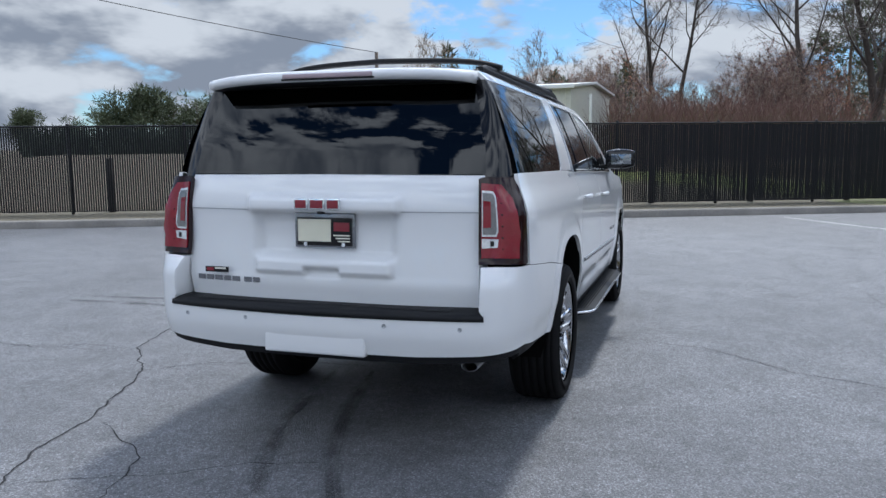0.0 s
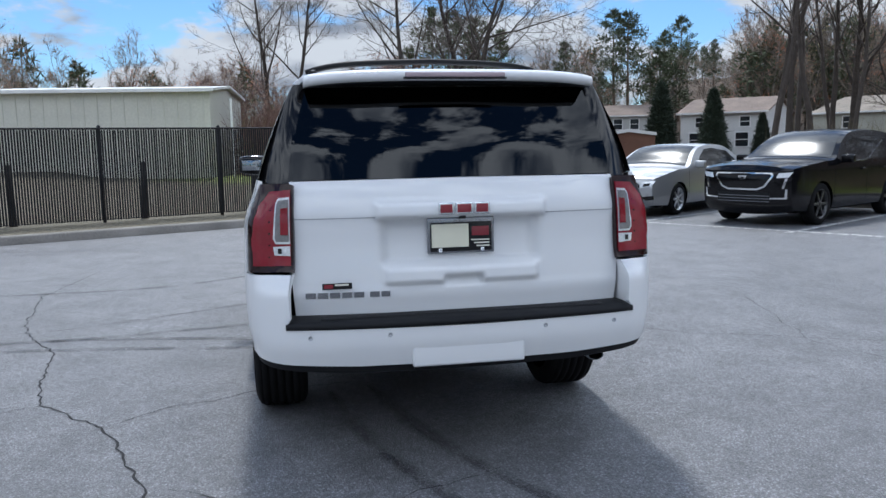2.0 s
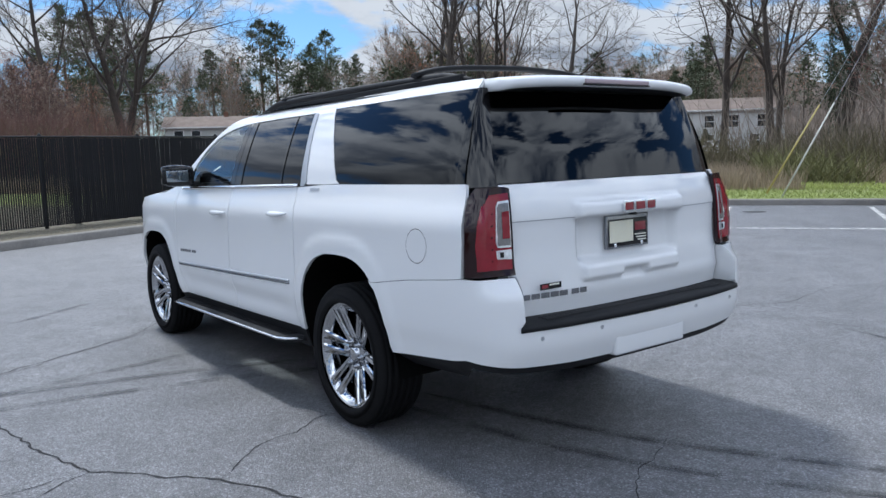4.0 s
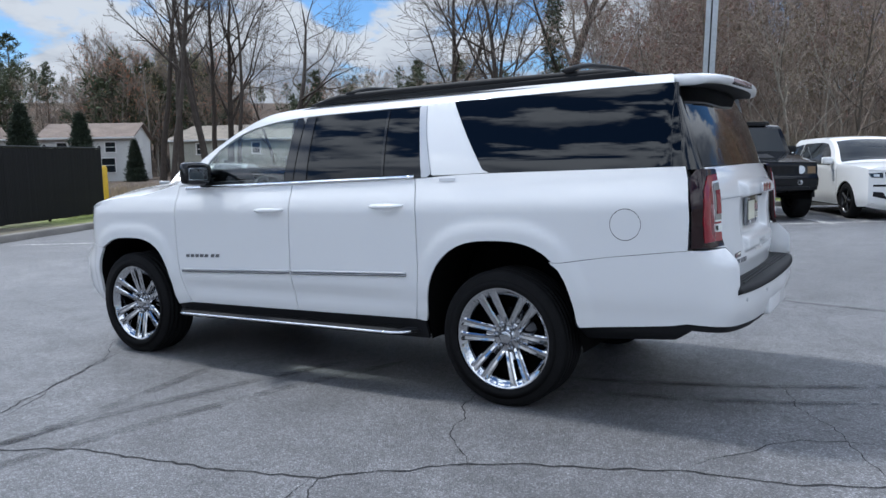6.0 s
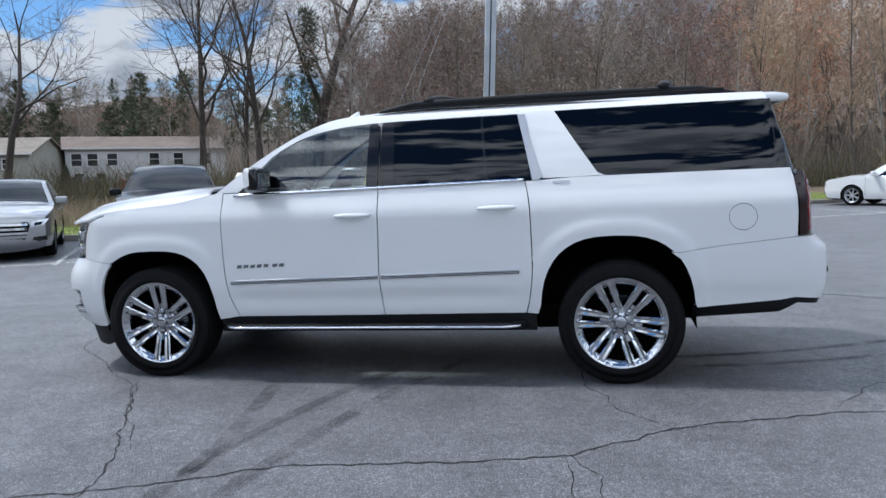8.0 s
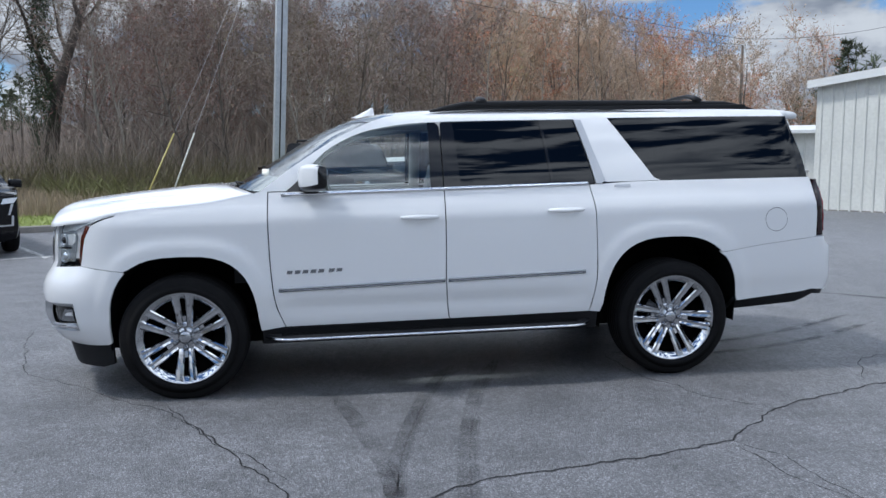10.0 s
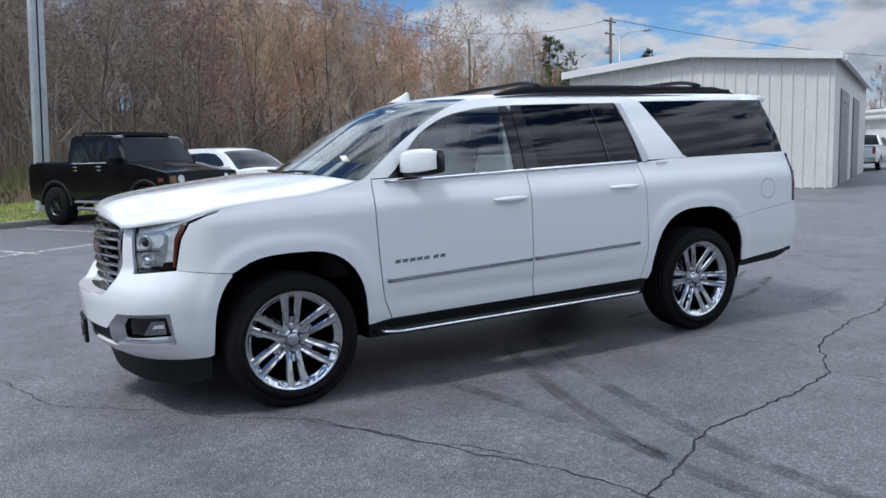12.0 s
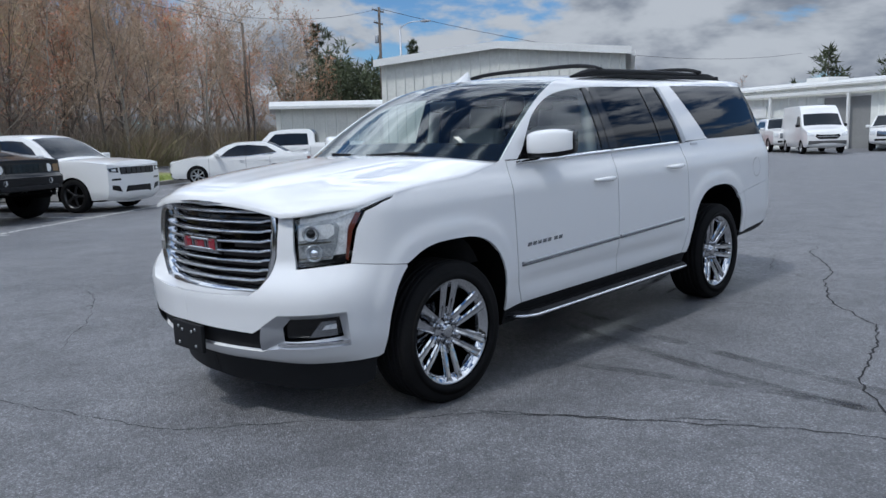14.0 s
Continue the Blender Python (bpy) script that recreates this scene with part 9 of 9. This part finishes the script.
def woods(name, label, spots, seed, pine_share=0.0, twig=TWIG, kinds=light, bud=BUDS):
    """One body of woodland: spots are (x, y, height)."""
    rnd = random.Random(seed)
    trunk, pale, crown, buds, green = Heap(), Heap(), Heap(), Heap(), Heap()

    def put(heap, arr, rot, s, at):
        heap.add((arr[0] @ rot.T) * s + at, arr[1])
    for x, y, h in spots:
        a = rnd.uniform(0, 2 * math.pi)
        rot = np.array(((math.cos(a), -math.sin(a), 0), (math.sin(a), math.cos(a), 0), (0, 0, 1.0)))
        at = np.array((x, y, land_z(x, y)))
        s = h / 12 * np.array((rnd.uniform(0.85, 1.1),) * 2 + (1,))
        if rnd.random() < pine_share:
            p = rnd.choice(lightpine)
            put(trunk, p[0], rot, s, at)
            put(green, p[1], rot, s, at)
        else:
            p = rnd.choice(kinds)
            put(pale if rnd.random() < 0.4 else trunk, p[0], rot, s, at)
            put(crown, p[1], rot, s, at)
            put(buds, p[2], rot, s, at)
    e = new(name)
    tagged(e, label, "woodland", kind="stuff")
    for nm, hp, mt in (("trunks", trunk, BARK), ("pale_trunks", pale, BARK_PALE), ("twigs", crown, twig), ("buds", buds, bud), ("needles", green, NEEDLE)):
        if hp.n:
            o = heap_part(nm, hp, mt, e)
            o["kind"] = "stuff"
    return e


rnd = random.Random(77)
spots = []
for _ in range(2600):
    hd, dist = rnd.uniform(-123, -64), math.sqrt(rnd.uniform(36 ** 2, 88 ** 2))
    x, y = polar(hd, dist)
    s = beyond(x, y)
    if hd > -69 and dist < 52:
        continue
    if s < 13 + 1.5 * math.sin(x * 0.5) or x > 17 + 0.12 * (s - 12) or any((x - q[0]) ** 2 + (y - q[1]) ** 2 < (1.5 + 0.018 * dist) ** 2 for q in spots):
        continue
    el = 10.8 - 3.2 * sstep(-100, -122, hd) + rnd.uniform(-2.0, 0.9)
    h = 1.5 + dist * math.tan(radians(el)) - land_z(x, y)
    spots.append((x, y, max(4.5, min(15, h))))
spots = spots[:300]
# the western trees get brighter colours for sunlight, the rest the shaded copies
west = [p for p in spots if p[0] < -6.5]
woods("hillside_wood", "dense leafless hillside woodland with reddish buds, coloured darker as if shaded", [p for p in spots if p[0] >= -6.5], 3, 0.0, TWIG_DIM, light, DIMBUDS)
woods("sunlit_wood", "leafless hillside woodland in tan and orange bud, coloured brighter as if sunlit", west, 13, 0.0, material("tan_twigs", (0.39, 0.29, 0.20), 0.95, rand=0.35))
spots = []
for lo, hi, d0, d1, el, n in ((-26, -42, 118, 175, 6.0, 110), (-42, -58, 118, 175, 5.0, 90), (-33, -42.5, 101, 116, 7.4, 34), (-9, -27, 125, 180, 5.7, 70), (8, 20, 110, 150, 6.4, 26), (-130, -155, 150, 190, 3.6, 26), (-56, -73, 88, 135, 6.4, 44), (-30, -60, 112, 124, 4.3, 64), (20, 36, 130, 170, 2.6, 14)):
    for _ in range(n):
        hd, dist = rnd.uniform(lo, hi), rnd.uniform(d0, d1)
        x, y = polar(hd, dist)
        spots.append((x, y, max(4.0, 1.5 + dist * math.tan(radians(el + rnd.uniform(-2.0, 0.8))) - land_z(x, y))))
woods("far_wood", "far mixed woodland of bare trees and pines", spots, 4, 0.28, TWIG, sparse)
spots = []
for _ in range(165):
    hd, dist = rnd.uniform(-12.5, 11), rnd.uniform(46, 84)
    x, y = polar(hd, dist)
    if x > 40 or y < -2:
        spots.append((x, y, max(3.0, 1.5 + dist * math.tan(radians(rnd.uniform(2.8, 4.9) + 1.2 * math.sin(hd * 0.55))) - land_z(x, y))))
woods("young_wood", "thick reddish-brown young wood behind the fence", spots, 8, 0.04, TWIG_RED)
spots = []
for _ in range(130):
    hd, dist = rnd.uniform(49, 205), rnd.uniform(95, 130)
    x, y = polar(hd, dist)
    spots.append((x, y, rnd.uniform(7, 12)))
woods("woods_beyond_lot", "line of bare trees and pines beyond the lot", spots, 6, 0.45, TWIG, sparse)


# undergrowth, grass and brush
def scrub(name, label, mat, n, where, height, width, seed, lean=0.35, two=True):
    rng = np.random.default_rng(seed)
    pts = []
    while len(pts) < n:
        p = where(rng)
        if p is not None:
            pts.append((p[0], p[1], land_z(p[0], p[1]) - 0.02))
    base = np.array(pts)
    h = height[0] + (height[1] - height[0]) * rng.random(n) ** 1.6
    d = np.concatenate([rng.normal(size=(n, 2)) * lean, np.ones((n, 1))], 1)
    hp = Heap()
    mid = base + d * (h * 0.6)[:, None]
    tip = mid + (d + np.concatenate([rng.normal(size=(n, 2)) * lean * 1.2, np.zeros((n, 1))], 1)) * (h * 0.4)[:, None]
    w = width * rng.uniform(0.6, 1.3, n)
    side = np.cross(d, rng.normal(size=d.shape))
    side *= (w / (np.linalg.norm(side, axis=1) + 1e-9))[:, None]
    k = np.arange(n) * 5
    hp.add(np.stack([base - side, base + side, mid + side * 0.8, mid - side * 0.8, tip], 1).reshape(-1, 3), np.concatenate([np.stack([k, k + 1, k + 2], 1), np.stack([k, k + 2, k + 3], 1), np.stack([k + 3, k + 2, k + 4], 1)]))
    return tagged(heap_part(name, hp, mat), label, "undergrowth", kind="stuff")


def strip(s0, s1, a0, a1, patch=0.0, seed=0):
    """Places between s0 and s1 past the kerb and a0 to a1 along it."""
    def where(rng):
        s, a = rng.uniform(s0, s1), rng.uniform(a0, a1)
        x, y = KERB_P.x + STALL_DIR.x * a + STALL_OUT.x * s, KERB_P.y + STALL_DIR.y * a + STALL_OUT.y * s
        if patch and noise.noise(Vector((x * 0.35, y * 0.35, seed))) < rng.uniform(-patch, patch):
            return None
        return x, y
    return where


scrub("grass_strip", "short green grass along the kerb", GREENGRASS, 26000, strip(0.15, 4.6, -24, 12), (0.05, 0.14), 0.007, 1, 0.5)
scrub("grass_bank", "green grass running up to the wood", GREENGRASS, 16000, strip(4.6, 7.8, -24, -4), (0.06, 0.18), 0.009, 21, 0.5)
scrub("dry_grass", "tall tan dry grass and weeds", DRYGRASS, 34000, strip(3.8, 12.5, -4, 38, 0.35, 2.0), (0.25, 0.80), 0.010, 2, 0.22)
scrub("verge_scrub", "low dry scrub at the edge of the wood", DRYGRASS, 12000, strip(7.4, 13, -24, -6, 0.35, 4.0), (0.2, 0.8), 0.010, 7, 0.35)
scrub("brush", "olive-brown brush at the foot of the wood", BRUSH, 22000, strip(9.5, 20, -34, 8, 0.5, 5.0), (0.4, 2.3), 0.012, 3, 0.35)
scrub("green_bushes", "fresh green bushes at the wood's edge", GREENBRUSH, 3500, strip(9.5, 14, 14, 30, 0.10, 9.0), (0.2, 0.8), 0.013, 4, 0.5)


def behind_fence(rng):
    u, w = rng.uniform(-4, 34), rng.uniform(22, 60)
    p = F0 + FD * u + Vector((-FD.y, FD.x)) * w
    return (p.x, p.y) if beyond(p.x, p.y) < 40 and p.y < 4 - (p.x - 34) * 0.1 else None


scrub("thicket", "reddish-brown thicket behind the fence", TWIG_RED, 22000, behind_fence, (0.8, 4.6), 0.016, 5, 0.3)
scrub("thicket_canes", "grey-brown canes behind the fence", BRUSH, 14000, behind_fence, (0.6, 3.6), 0.014, 6, 0.35)


def far_hedge(rng):
    x, y = polar(rng.uniform(9, 46), rng.uniform(66, 80), -4.7, -0.5)
    return x, y


scrub("dark_hedge", "dark evergreen growth behind the raised yard", NEEDLE_DARK, 12000, far_hedge, (0.7, 2.7), 0.07, 12, 0.3)


def in_wood(rng):
    hd, dist = rng.uniform(-126, -58), math.sqrt(rng.uniform(34 ** 2, 80 ** 2))
    x, y = polar(hd, dist)
    return (x, y) if beyond(x, y) > 13 and x < 19 else None


scrub("forest_undergrowth", "grey-brown saplings and canes under the trees", TWIG, 26000, in_wood, (0.8, 5.0), 0.016, 8, 0.25)
def in_west_wood(rng):
    hd, dist = rng.uniform(-138, -108), math.sqrt(rng.uniform(32 ** 2, 74 ** 2))
    x, y = polar(hd, dist)
    return (x, y) if beyond(x, y) > 11 and not (x < -12 and y > -36) and noise.noise(Vector((x * 0.16, y * 0.16, 5.5))) > rng.uniform(-0.15, 0.45) else None


TANBRUSH = material("tan_brush", (0.27, 0.21, 0.135), 0.9, rand=0.5)
OLIVE = material("yellow_olive_leaf", (0.20, 0.185, 0.075), 0.85, rand=0.5)
scrub("tan_undergrowth", "tan canes and dead brush under the bare trees", TANBRUSH, 20000, in_west_wood, (0.6, 3.4), 0.012, 14, 0.45)
scrub("budding_brush", "yellow-green budding brush under the bare trees", OLIVE, 14000, in_west_wood, (0.4, 2.6), 0.013, 15, 0.55)
scrub("edge_bushes", "yellow-green bushes at the edge of the wood", GREENBRUSH, 3000, strip(8.0, 11.5, -14, -3, 0.06, 3.0), (0.3, 1.4), 0.014, 9, 0.5)
